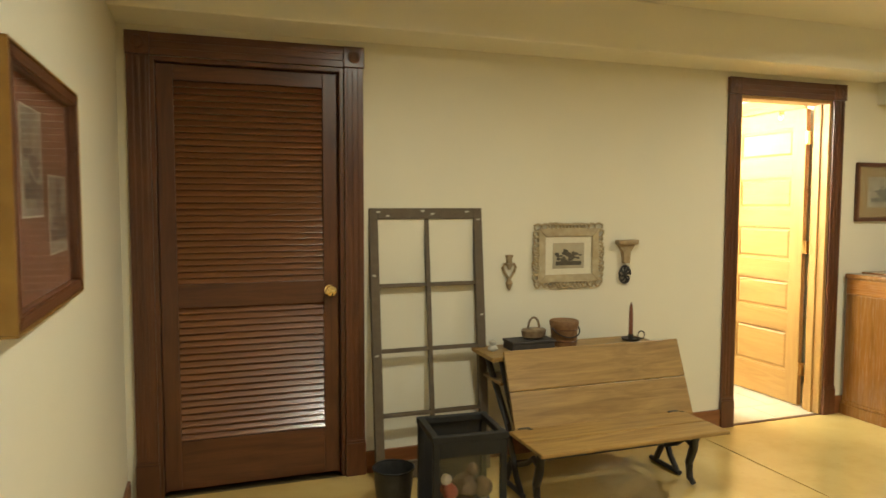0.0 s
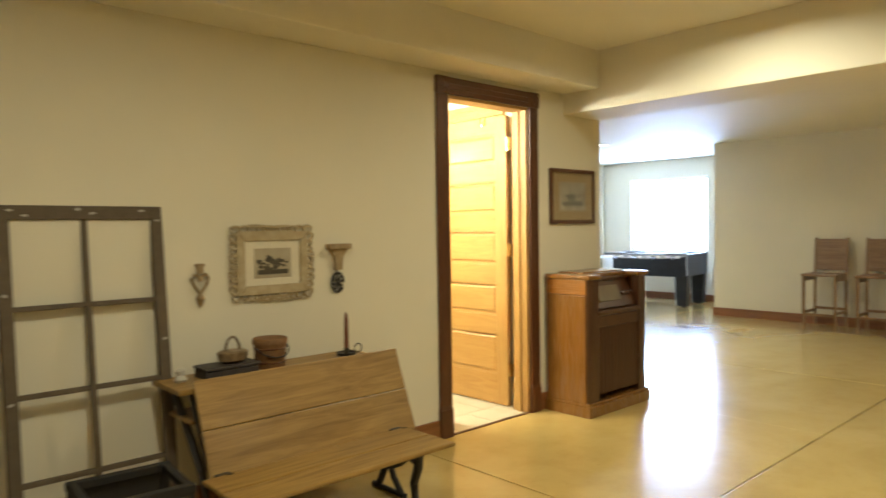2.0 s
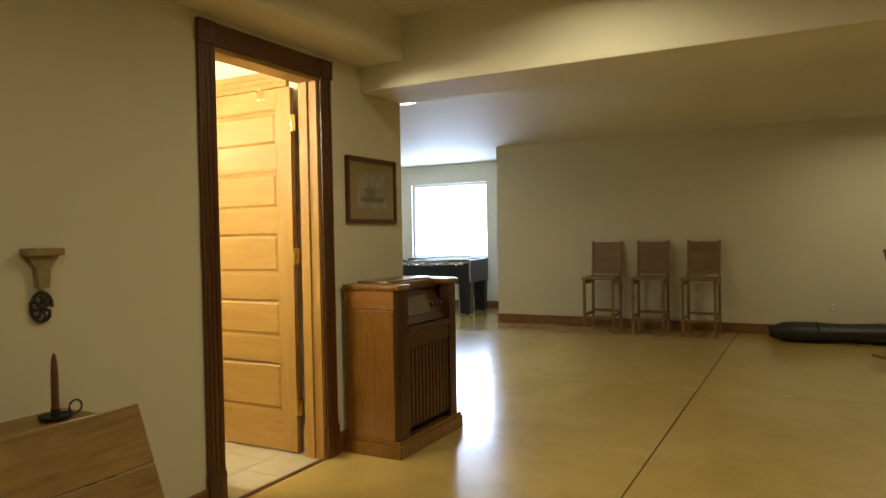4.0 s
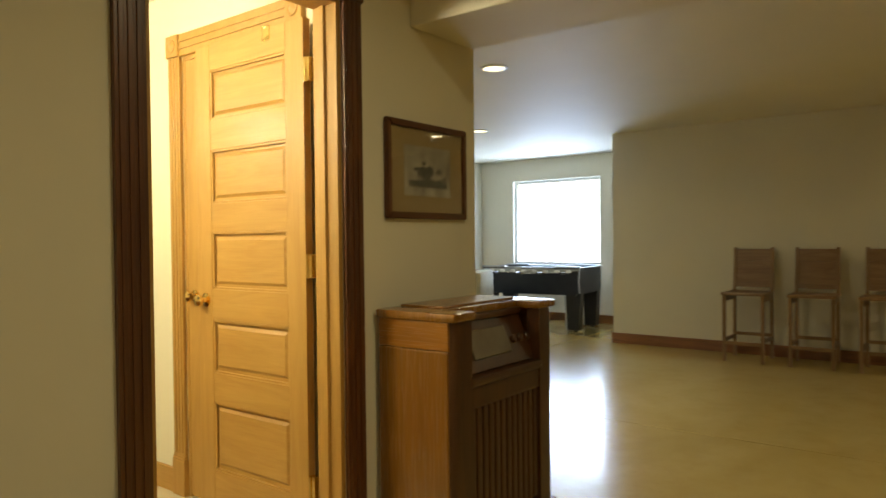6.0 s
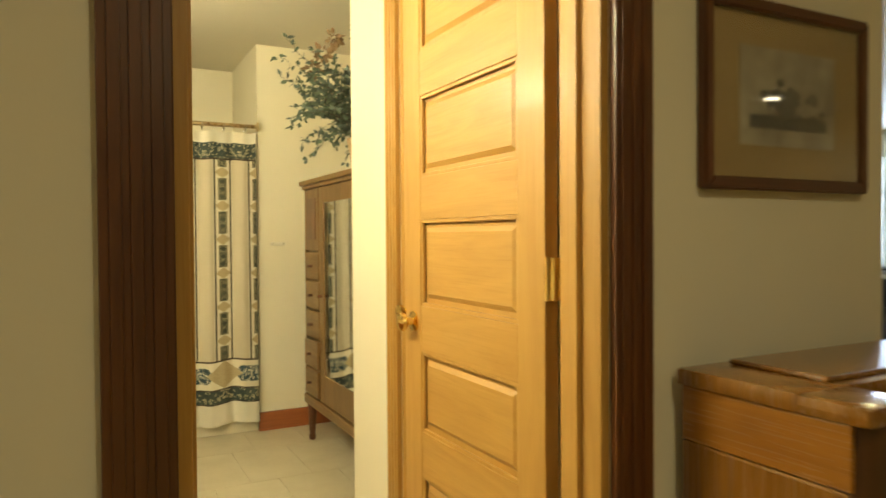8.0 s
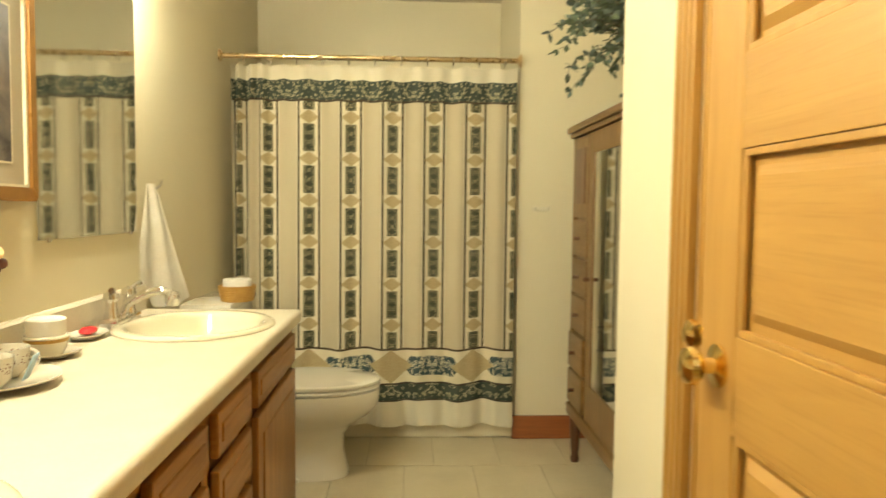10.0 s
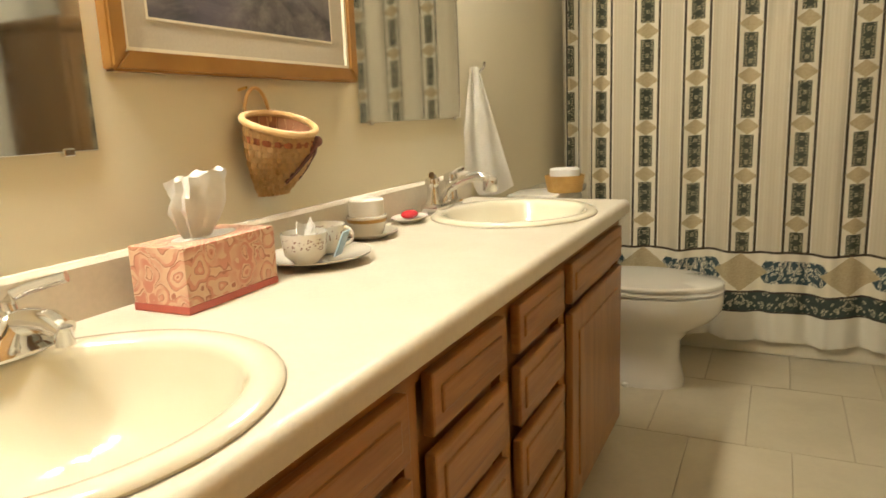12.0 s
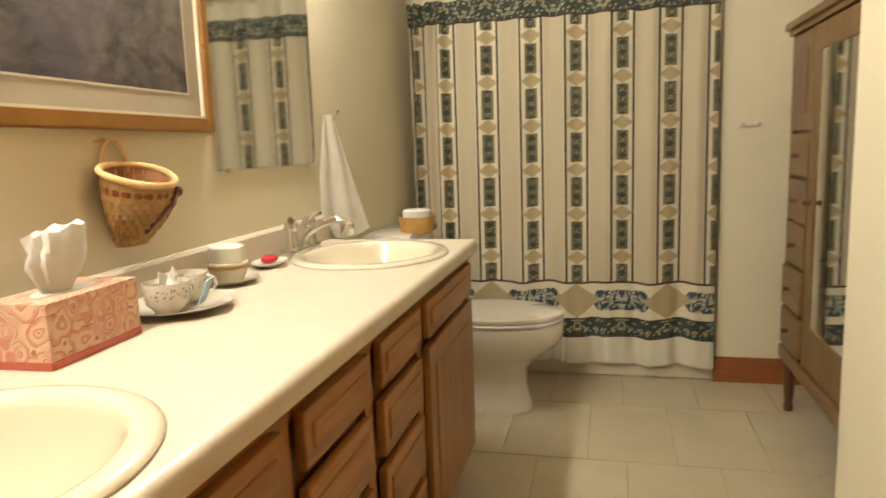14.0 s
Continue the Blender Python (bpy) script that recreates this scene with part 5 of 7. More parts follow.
def china():
    z = Z_CTR + 0.0005
    pc = (3.345, 5.040)
    bm = lathe(bmesh.new(), [(0.045, 0), (0.060, 0.003), (0.088, 0.010), (0.112, 0.017), (0.114, 0.020), (0.088, 0.015), (0.055, 0.008), (0.004, 0.007)], None, 48)
    single("plate", bm, PLAINCHINA, "cream china plate on the counter", "plate", pose(*pc, z))
    for k, (dx, dy, rz) in enumerate(((0.012, -0.042, 150), (-0.008, 0.048, 20))):
        ob = thing("cup", "small floral china cup on the plate", "cup", pose(pc[0] + dx, pc[1] + dy, z + 0.0095, 0, 0, rz), "cups on the plate")
        part("bowl", lathe(bmesh.new(), [(0.024, 0), (0.026, 0.003), (0.039, 0.016), (0.043, 0.040), (0.0445, 0.058), (0.0425, 0.058), (0.040, 0.038), (0.034, 0.016), (0.004, 0.008)], None, 36), CHINA, ob, smooth=True)
        part("handle", tube(bmesh.new(), [(0.040 + 0.020 * math.sin(a), 0, 0.034 + 0.018 * math.cos(a)) for a in [i * math.pi / 8 for i in range(9)]], 0.0035, 7), CHINA, ob, smooth=True)
    bm = box(bmesh.new(), (-0.0015, -0.017, -0.026), (0.0015, 0.017, 0.026), 0.001)
    single("packet", bm, plain("pale_blue_paper", (0.36, 0.50, 0.62), 0.5), "pale blue paper packet leaning on the cups", "packet", pose(pc[0] + 0.071, pc[1] - 0.004, z + 0.042, 0, 24, 10))
    bm = bmesh.new()
    for k in range(4):
        box(bm, (-0.016, -0.012, 0), (0.016, 0.012, 0.0015), 0, pose(0.010 * math.cos(k * 2.1), 0.012 * math.sin(k * 2.1), 0.014 + 0.004 * k, 60 + 12 * k, 25 * k - 30, 50 * k))
    single("packet", bm, TISSUE, "white paper packets standing in the cup", "packet", pose(pc[0] - 0.0, pc[1] - 0.02, z + 0.048))
    # lidded jar on a saucer
    ob = thing("candle_jar", "white candle in a cream jar on a saucer", "candle", pose(3.305, 5.305, z))
    part("saucer", lathe(bmesh.new(), [(0.03, 0), (0.05, 0.004), (0.070, 0.014), (0.071, 0.017), (0.05, 0.009), (0.004, 0.007)], None, 36), PLAINCHINA, ob, smooth=True)
    part("jar", lathe(bmesh.new(), [(0.034, 0.008), (0.040, 0.02), (0.045, 0.038), (0.048, 0.050), (0.046, 0.053), (0.01, 0.052)], None, 32), PLAINCHINA, ob, smooth=True)
    part("band", lathe(bmesh.new(), [(0.0435, 0.036), (0.0465, 0.040), (0.0475, 0.046), (0.045, 0.048)], None, 32, closed=False), GOLD_W, ob, "thin gilt band", smooth=True)
    part("candle", lathe(bmesh.new(), [(0.041, 0.050), (0.041, 0.088), (0.036, 0.092), (0.030, 0.089), (0.004, 0.088)], None, 32), plain("white_wax", (0.80, 0.76, 0.66), 0.4), ob, "white wax candle", smooth=True)
    ob = thing("soap_dish", "oval white dish holding a soap", "soap dish", pose(3.292, 5.535, z, 0, 0, 8))
    part("dish", lathe(bmesh.new(), [(0.6, 0), (0.7, 0.004), (1.0, 0.012), (1.01, 0.015), (0.72, 0.009), (0.05, 0.008)], Matrix.Diagonal((0.045, 0.068, 1, 1)), 36), PLAINCHINA, ob, smooth=True)
    bm = bmesh.new()
    bmesh.ops.create_uvsphere(bm, u_segments=24, v_segments=14, radius=1, matrix=Matrix.Translation((0, 0, 0.0205)) @ Matrix.Diagonal((0.022, 0.034, 0.012, 1)))
    single("soap", bm, plain("red_soap", (0.50, 0.018, 0.03), 0.22, coat=0.4), "red oval bar of soap in the dish", "soap", pose(3.292, 5.535, z, 0, 0, 8))


SPLINT = surface("golden_splint", (0.78, 0.54, 0.24), (0.62, 0.38, 0.15), 30, 0.55, 90, 0.3, wander=True)
SPLINT_R = surface("red_splint", (0.46, 0.155, 0.055), (0.36, 0.11, 0.04), 30, 0.55, 90, 0.3)
# lining browner than the splints: shade inside the basket put into its colour
SHADE_IN = surface("basket_inside_shade", (0.34, 0.16, 0.07), (0.22, 0.095, 0.04), 30, 0.8, 90, 0.3)


def wall_basket():
    ob = thing("wall_basket", "woven splint basket hung on the bathroom wall", "basket", pose(X_VAN, 5.045, 0.925))
    H, nz, na = 0.135, 12, 22

    def rad(f):
        return 0.036 + 0.049 * math.sin(min(f * 1.25, 1.0) * math.pi / 2)

    def ringpt(a, f, off=0.0):
        r = rad(f) + off
        y = r * math.cos(a)
        x = (r * 1.0) * (1 + math.sin(a)) * 0.5 + 0.010 + 0.02 * f * max(math.sin(a), 0)
        return Vector((x, y, H * f + 0.055 * f * f * (0.55 - x / 0.13)))
    for j in range(nz):
        f = (j + 0.5) / nz
        mat = SPLINT_R if j == 9 else SPLINT
        bm = bmesh.new()
        pts = []
        for k in range(na * 2):
            a = 2 * math.pi * k / (na * 2)
            pts.append(ringpt(a, f, 0.0022 * (1 if (k + j) % 2 else -1)))
        h = H / nz * 0.50
        lo = [bm.verts.new(p - Vector((0, 0, h))) for p in pts]
        hi = [bm.verts.new(p + Vector((0, 0, h))) for p in pts]
        for k in range(len(pts)):
            n = (k + 1) % len(pts)
            bm.faces.new((lo[k], lo[n], hi[n], hi[k]))
        bmesh.ops.solidify(bm, geom=list(bm.faces), thickness=0.0016)
        part("weave", bm, mat, ob)
    for k in range(na):
        a = 2 * math.pi * (k + 0.5) / na
        bm = bmesh.new()
        pts = [ringpt(a, (j + 0.5) / nz, 0.0026 * (1 if (j + k) % 2 else -1)) for j in range(nz)]
        t = Vector((-math.sin(a) * 0.2, -1 if abs(math.sin(a)) > 0.5 else -0.4, 0)).normalized() * 0.0045
        lo, hi = [bm.verts.new(p - t) for p in pts], [bm.verts.new(p + t) for p in pts]
        for j in range(nz - 1):
            bm.faces.new((lo[j], hi[j], hi[j + 1], lo[j + 1]))
        bmesh.ops.solidify(bm, geom=list(bm.faces), thickness=0.0012)
        part("stake", bm, SPLINT, ob)
    bm = bmesh.new()
    rings = [[bm.verts.new(ringpt(2 * math.pi * k / 24, f, -0.006)) for k in range(24)] for f in (0.02, 0.3, 0.6, 0.97)]
    for a, b in zip(rings, rings[1:]):
        for k in range(24):
            bm.faces.new((a[k], a[(k + 1) % 24], b[(k + 1) % 24], b[k]))
    bm.faces.new(rings[0][::-1])
    part("lining", bm, SHADE_IN, ob, "basket lining coloured dark for the shade inside", smooth=True)
    part("rim", tube(bmesh.new(), [ringpt(2 * math.pi * k / 32, 1.0, 0.002) for k in range(32)], 0.0065, 8, closed=True), SPLINT, ob, "wrapped rim", smooth=True)
    part("handle", tube(bmesh.new(), [(0.012, 0.038 * math.cos(a) - 0.008, H + 0.008 + 0.066 * math.sin(a)) for a in [i * math.pi / 14 for i in range(15)]], 0.0036, 7), SPLINT, ob, "bent loop handle", smooth=True)
    bm = bmesh.new()
    for a0, a1 in ((0.9, 0.35), (0.95, 1.75)):
        tube(bm, [ringpt(a0 + (a1 - a0) * q, 0.80 - 0.62 * q, 0.004) for q in (0, 0.35, 0.7, 1.0)], 0.0055, 6, 0.004)
    bmesh.ops.create_uvsphere(bm, u_segments=10, v_segments=8, radius=0.011, matrix=Matrix.Translation(ringpt(0.92, 0.82, 0.006)))
    part("leather_tie", bm, surface("dark_leather", (0.12, 0.035, 0.018), (0.07, 0.02, 0.012), 20, 0.5), ob, "dark leather tie", smooth=True)
    s = single("picture_hook", cyl(bmesh.new(), (0, 0, 0), (0.02, 0, 0.004), 0.003, seg=8), BRASS, "small nail holding the basket", "nail", pose(X_VAN, 5.005, 1.13))


GILT_Y = surface("gilt_moulding", (0.38, 0.195, 0.045), (0.28, 0.130, 0.028), 12, 0.3, 60, 0.15, metal=0.35, coat=0.3)


def storm_picture():
    m, nt, bsdf = material("dark_landscape_print")
    v = coords(nt, (1, 1, 1.6))
    a, b, d = noise_node(nt, v, 7, 6, 0.65, 0.8), noise_node(nt, v, 22, 5, 0.6), noise_node(nt, v, 3.0, 3)
    c = mix(nt, ramp(nt, a, 0.35, 0.68), (0.022, 0.020, 0.022), (0.16, 0.135, 0.125))
    c = mix(nt, calc(nt, "MULTIPLY", ramp(nt, b, 0.5, 0.75), 0.35), c, (0.27, 0.23, 0.20))
    c = mix(nt, calc(nt, "MULTIPLY", ramp(nt, d, 0.52, 0.66), 0.5), c, (0.10, 0.085, 0.12))
    sep = nt.nodes.new("ShaderNodeSeparateXYZ")
    nt.links.new(coords(nt), sep.inputs[0])
    c = mix(nt, calc(nt, "MULTIPLY", ramp(nt, sep.outputs[2], 0.02, 0.2), 0.6), c, (0.34, 0.35, 0.42))
    nt.links.new(c, bsdf.inputs["Base Color"])
    bsdf.inputs["Roughness"].default_value = 0.45
    return m


def bath_painting():
    w, h = 0.685, 0.52
    ob = thing("painting", "dark landscape print in a gilt frame over the vanity", "picture", pose(X_VAN, 5.053, 1.152 + h / 2, 0, 0.4, 90))
    frame_bars(ob, w, h, 0.032, 0.026, GILT_Y, GILT_Y)
    part("inner_lip", bmesh_frame(w - 0.062, h - 0.062, 0.007, -0.020, -0.008), IVORY, ob, "pale inner bead")
    part("matboard", flat(bmesh.new(), -w / 2 + 0.028, -h / 2 + 0.028, w / 2 - 0.028, h / 2 - 0.028, -0.012, 0.004), surface("taupe_matboard", (0.46, 0.41, 0.32), (0.43, 0.38, 0.29), 6, 0.8, 180, 0.1), ob, "taupe mat board")
    part("mat_bevel", bmesh_frame(w - 0.168, h - 0.168, 0.004, -0.0135, -0.0115), IVORY, ob)
    part("print", flat(bmesh.new(), -w / 2 + 0.086, -h / 2 + 0.086, w / 2 - 0.086, h / 2 - 0.086, -0.0132), storm_picture(), ob, "dark landscape print")


def bmesh_frame(w, h, b, y0, y1):
    return B(((-w / 2, y0, -h / 2), (w / 2, y1, -h / 2 + b)), ((-w / 2, y0, h / 2 - b), (w / 2, y1, h / 2)),
             ((-w / 2, y0, -h / 2 + b), (-w / 2 + b, y1, h / 2 - b)), ((w / 2 - b, y0, -h / 2 + b), (w / 2, y1, h / 2 - b)))


def wall_mirror(y0, y1, z0, z1):
    ob = thing("mirror", "frameless rectangular wall mirror over the vanity", "mirror", pose(X_VAN, 0, 0), "vanity mirrors")
    part("glass", box(bmesh.new(), (0.001, y0, z0), (0.007, y1, z1), 0.0015), MIRROR, ob)
    for y in (y0 + 0.05, y1 - 0.05):
        part("clip", box(bmesh.new(), (0.0, y - 0.009, z0 - 0.006), (0.010, y + 0.009, z0 + 0.006), 0.002), CHROME, ob)


TERRY = surface("cream_terry", (0.86, 0.82, 0.72), (0.82, 0.77, 0.66), 20, 0.95, 160, 0.4)


def towel():
    ob = thing("hand_towel", "cream hand towel hanging from a hook", "towel", pose(X_VAN, 6.12, 0, 0, 0, -42))
    bm = bmesh.new()
    n, rows = 30, 18
    grid = []
    for j in range(rows + 1):
        f = j / rows
        z = 1.215 - 0.395 * f
        r = []
        for i in range(n + 1):
            a = i / n
            half = 0.020 + 0.080 * f ** 1.05
            y = (a - 0.45) * 2 * half + 0.025 * f
            zz = z - 0.03 * f * math.sin(a * 3.0) + (0.10 * (1 - a * 3.2) * f if a < 0.31 else 0)
            x = 0.030 + 0.011 * math.sin(a * 11 + 0.6) * (1 - 0.45 * f) + 0.006 * noise.noise(Vector((a * 4, f * 4, 1))) + 0.012 * f
            r.append(bm.verts.new((x, y, zz)))
        grid.append(r)
    for j in range(rows):
        for i in range(n):
            bm.faces.new((grid[j][i], grid[j][i + 1], grid[j + 1][i + 1], grid[j + 1][i]))
    bmesh.ops.solidify(bm, geom=list(bm.faces), thickness=0.006)
    part("cloth", bm, TERRY, ob, smooth=True)
    bm = tube(bmesh.new(), [(0, 0, 1.20), (0.035, 0, 1.20), (0.05, 0, 1.215), (0.052, 0, 1.23)], 0.005, 8)
    single("towel_hook", bm, CHROME, "small chrome towel hook", "hook", pose(X_VAN, 6.12, 0))


def toilet():
    ob = thing("toilet", "white porcelain toilet with closed lid", "toilet", pose(X_VAN, 6.63, 0))
    part("tank", box(bmesh.new(), (0.015, -0.21, 0.39), (0.195, 0.21, 0.725), 0.022), WHITEP, ob, smooth=True)
    part("tank_lid", box(bmesh.new(), (0.008, -0.222, 0.726), (0.207, 0.222, 0.757), 0.010), WHITEP, ob, smooth=True)

    def outline(sx, sy, cx, k, n, square=1.0):
        a = 2 * math.pi * k / n
        ca, sa = (math.copysign(abs(v) ** square, v) for v in (math.cos(a), math.sin(a)))
        return cx + sx * ca * (1.0 if ca > 0 else 0.82), sy * sa
    bm = bmesh.new()
    n = 40
    levels = [(0.212, 0.108, 0.435, 0.0, 0.72), (0.212, 0.108, 0.435, 0.02, 0.72), (0.204, 0.101, 0.435, 0.045, 0.75), (0.194, 0.094, 0.432, 0.11, 0.8), (0.197, 0.098, 0.432, 0.18, 0.85),
              (0.222, 0.128, 0.445, 0.225, 0.95), (0.268, 0.165, 0.470, 0.265, 1.0), (0.292, 0.182, 0.480, 0.305, 1.0), (0.298, 0.187, 0.48, 0.345, 1.0), (0.298, 0.187, 0.48, 0.37, 1.0), (0.285, 0.177, 0.48, 0.376, 1.0)]
    rings = [[bm.verts.new((*outline(sx, sy, cx, k, n, q), z)) for k in range(n)] for sx, sy, cx, z, q in levels]
    for a, b in zip(rings, rings[1:]):
        for k in range(n):
            bm.faces.new((a[k], a[(k + 1) % n], b[(k + 1) % n], b[k]))
    bm.faces.new(rings[0][::-1])
    bm.faces.new(rings[-1])
    part("bowl", bm, WHITEP, ob, smooth=True)
    for name, z0, z1, g in (("seat", 0.378, 0.394, 1.0), ("lid", 0.396, 0.418, 0.995)):
        bm = bmesh.new()
        rings = [[bm.verts.new((*outline(s * 0.300 * g, s * 0.189 * g, 0.48, k, n), z)) for k in range(n)] for s, z in ((0.985, z0), (1.0, z0 + 0.004), (1.0, z1 - 0.007), (0.97, z1 - 0.001), (0.6, z1 + 0.003))]
        for a, b in zip(rings, rings[1:]):
            for k in range(n):
                bm.faces.new((a[k], a[(k + 1) % n], b[(k + 1) % n], b[k]))
        bm.faces.new(rings[0][::-1])
        bm.faces.new(rings[-1])
        part(name, bm, WHITEP, ob, smooth=True)
    part("flush_lever", tube(bmesh.new(), [(0.196, -0.15, 0.66), (0.215, -0.15, 0.66), (0.22, -0.10, 0.655)], 0.006, 8), CHROME, ob, "chrome flush lever", smooth=True)
    part("bolt_cap", lathe(bmesh.new(), [(0.014, 0), (0.013, 0.012), (0.004, 0.018)], pose(0.44, -0.106, 0.0), 14), WHITEP, ob, smooth=True)
    # basket with paper roll on the tank
    ob = thing("basket", "small round golden basket on the toilet tank", "basket", pose(X_VAN + 0.205, 6.52, 0.7575))
    bm = bmesh.new()
    for k in range(9):
        f = k / 8
        tube(bm, [((0.062 + 0.010 * f) * math.cos(a * 0.2618), (0.062 + 0.010 * f) * math.sin(a * 0.2618), 0.005 + 0.055 * f) for a in range(24)], 0.0042, 6, closed=True)
    lathe(bm, [(0.06, 0.0), (0.064, 0.004), (0.064, 0.03), (0.02, 0.006)], None, 24)
    part("coils", bm, surface("golden_straw", (0.56, 0.34, 0.09), (0.45, 0.25, 0.06), 30, 0.6, 90, 0.4), ob, smooth=True)
    bm = lathe(bmesh.new(), [(0.018, 0), (0.054, 0), (0.056, 0.004), (0.056, 0.080), (0.052, 0.083), (0.020, 0.083), (0.018, 0.078)], None, 32)
    bmesh.ops.recalc_face_normals(bm, faces=bm.faces)
    single("toilet_roll", bm, TISSUE, "white toilet paper roll standing in the basket", "toilet paper", pose(X_VAN + 0.205, 6.52, 0.764))


def curtain_cloth():
    """Woven print: dark motif columns with tan diamonds on cream, bands at head and foot."""
    m, nt, bsdf = material("patterned_curtain_cloth")
    tc = nt.nodes.new("ShaderNodeUVMap")
    sep = nt.nodes.new("ShaderNodeSeparateXYZ")
    nt.links.new(tc.outputs[0], sep.inputs[0])
    x, z = sep.outputs[0], sep.outputs[1]

    def cyc(v, period, at):
        f = calc(nt, "FRACT", calc(nt, "ADD", calc(nt, "DIVIDE", calc(nt, "SUBTRACT", v, at), period), 0.5))
        return calc(nt, "MULTIPLY", calc(nt, "ABSOLUTE", calc(nt, "SUBTRACT", f, 0.5)), period)

    def less(a, b):
        return calc(nt, "LESS_THAN", a, b)

    def band(v, lo, hi):
        return calc(nt, "MULTIPLY", calc(nt, "GREATER_THAN", v, lo), less(v, hi))

    def both(a, b):
        return calc(nt, "MULTIPLY", a, b)
    du = cyc(x, 0.1985, 3.643)
    dv, dw = cyc(z, 0.199, 1.469), cyc(z, 0.199, 1.5685)
    fig = nt.nodes.new("ShaderNodeTexVoronoi")
    fig.inputs["Scale"].default_value = 135
    comb = nt.nodes.new("ShaderNodeCombineXYZ")
    nt.links.new(du, comb.inputs[0])
    nt.links.new(cyc(z, 0.0442, 1.469), comb.inputs[1])
    nt.links.new(comb.outputs[0], fig.inputs["Vector"])
    green, ink, tan, cream, grey = (0.022, 0.031, 0.021), (0.030, 0.021, 0.015), (0.42, 0.345, 0.205), (0.66, 0.605, 0.46), (0.50, 0.44, 0.32)
    c = mix(nt, 0.0, cream, cream)
    c = mix(nt, calc(nt, "GREATER_THAN", du, 0.057), c, mix(nt, less(cyc(x, 0.013, 0.0), 0.0025), grey, (0.475, 0.415, 0.30)))
    c = mix(nt, band(du, 0.0415, 0.0520), c, ink)
    motif = mix(nt, band(fig.outputs["Distance"], 0.24, 0.42), mix(nt, less(fig.outputs["Distance"], 0.12), green, (0.04, 0.07, 0.065)), (0.44, 0.38, 0.24))
    c = mix(nt, both(less(du, 0.0255), less(dv, 0.066)), c, motif)
    dia = less(calc(nt, "ADD", calc(nt, "DIVIDE", du, 0.046), calc(nt, "DIVIDE", dw, 0.034)), 1.0)
    speck = noise_node(nt, tc.outputs[0], 130, 2)
    tan_c = mix(nt, ramp(nt, speck, 0.4, 0.65), tan, (0.35, 0.275, 0.15))
    c = mix(nt, dia, c, tan_c)
    # leafy band pattern
    leaf = nt.nodes.new("ShaderNodeTexVoronoi")
    leaf.inputs["Scale"].default_value = 62
    comb2 = nt.nodes.new("ShaderNodeCombineXYZ")
    nt.links.new(cyc(x, 0.1985, 3.643), comb2.inputs[0])
    nt.links.new(calc(nt, "ADD", z, calc(nt, "MULTIPLY", du, 0.6)), comb2.inputs[1])
    nt.links.new(comb2.outputs[0], leaf.inputs["Vector"])
    leafy = mix(nt, band(leaf.outputs["Distance"], 0.20, 0.37), (0.018, 0.036, 0.034), (0.38, 0.34, 0.23))
    # head
    c = mix(nt, calc(nt, "GREATER_THAN", z, 1.642), c, leafy)
    c = mix(nt, band(z, 1.642, 1.652), c, ink)
    c = mix(nt, calc(nt, "GREATER_THAN", z, 1.745), c, (0.68, 0.63, 0.50))
    # foot
    c = mix(nt, less(z, 0.458), c, cream)
    c = mix(nt, band(z, 0.450, 0.460), c, ink)
    dx2 = cyc(x, 0.397, 4.037)
    low = both(band(z, 0.325, 0.420), calc(nt, "GREATER_THAN", dx2, calc(nt, "ADD", 0.062, calc(nt, "MULTIPLY", calc(nt, "ABSOLUTE", calc(nt, "SUBTRACT", z, 0.372)), 0.7))))
    c = mix(nt, low, c, mix(nt, band(leaf.outputs["Distance"], 0.26, 0.42), (0.018, 0.048, 0.062), cream))
    big = less(calc(nt, "ADD", calc(nt, "DIVIDE", dx2, 0.105), calc(nt, "DIVIDE", calc(nt, "ABSOLUTE", calc(nt, "SUBTRACT", z, 0.372)), 0.082)), 1.0)
    c = mix(nt, big, c, tan_c)
    c = mix(nt, band(z, 0.200, 0.292), c, leafy)
    c = mix(nt, band(z, 0.284, 0.292), c, ink)
    c = mix(nt, band(z, 0.200, 0.207), c, ink)
    c = mix(nt, less(z, 0.200), c, (0.66, 0.62, 0.50))
    weave = noise_node(nt, tc.outputs[0], 420, 2)
    c = mix(nt, calc(nt, "MULTIPLY", ramp(nt, weave, 0.35, 0.7), 0.22), c, (0.20, 0.16, 0.10))
    nt.links.new(c, bsdf.inputs["Base Color"])
    bsdf.inputs["Roughness"].default_value = 0.85
    bsdf.inputs["Specular IOR Level"].default_value = 0.2
    bump(nt, bsdf, weave, 0.2, 0.001)
    return m


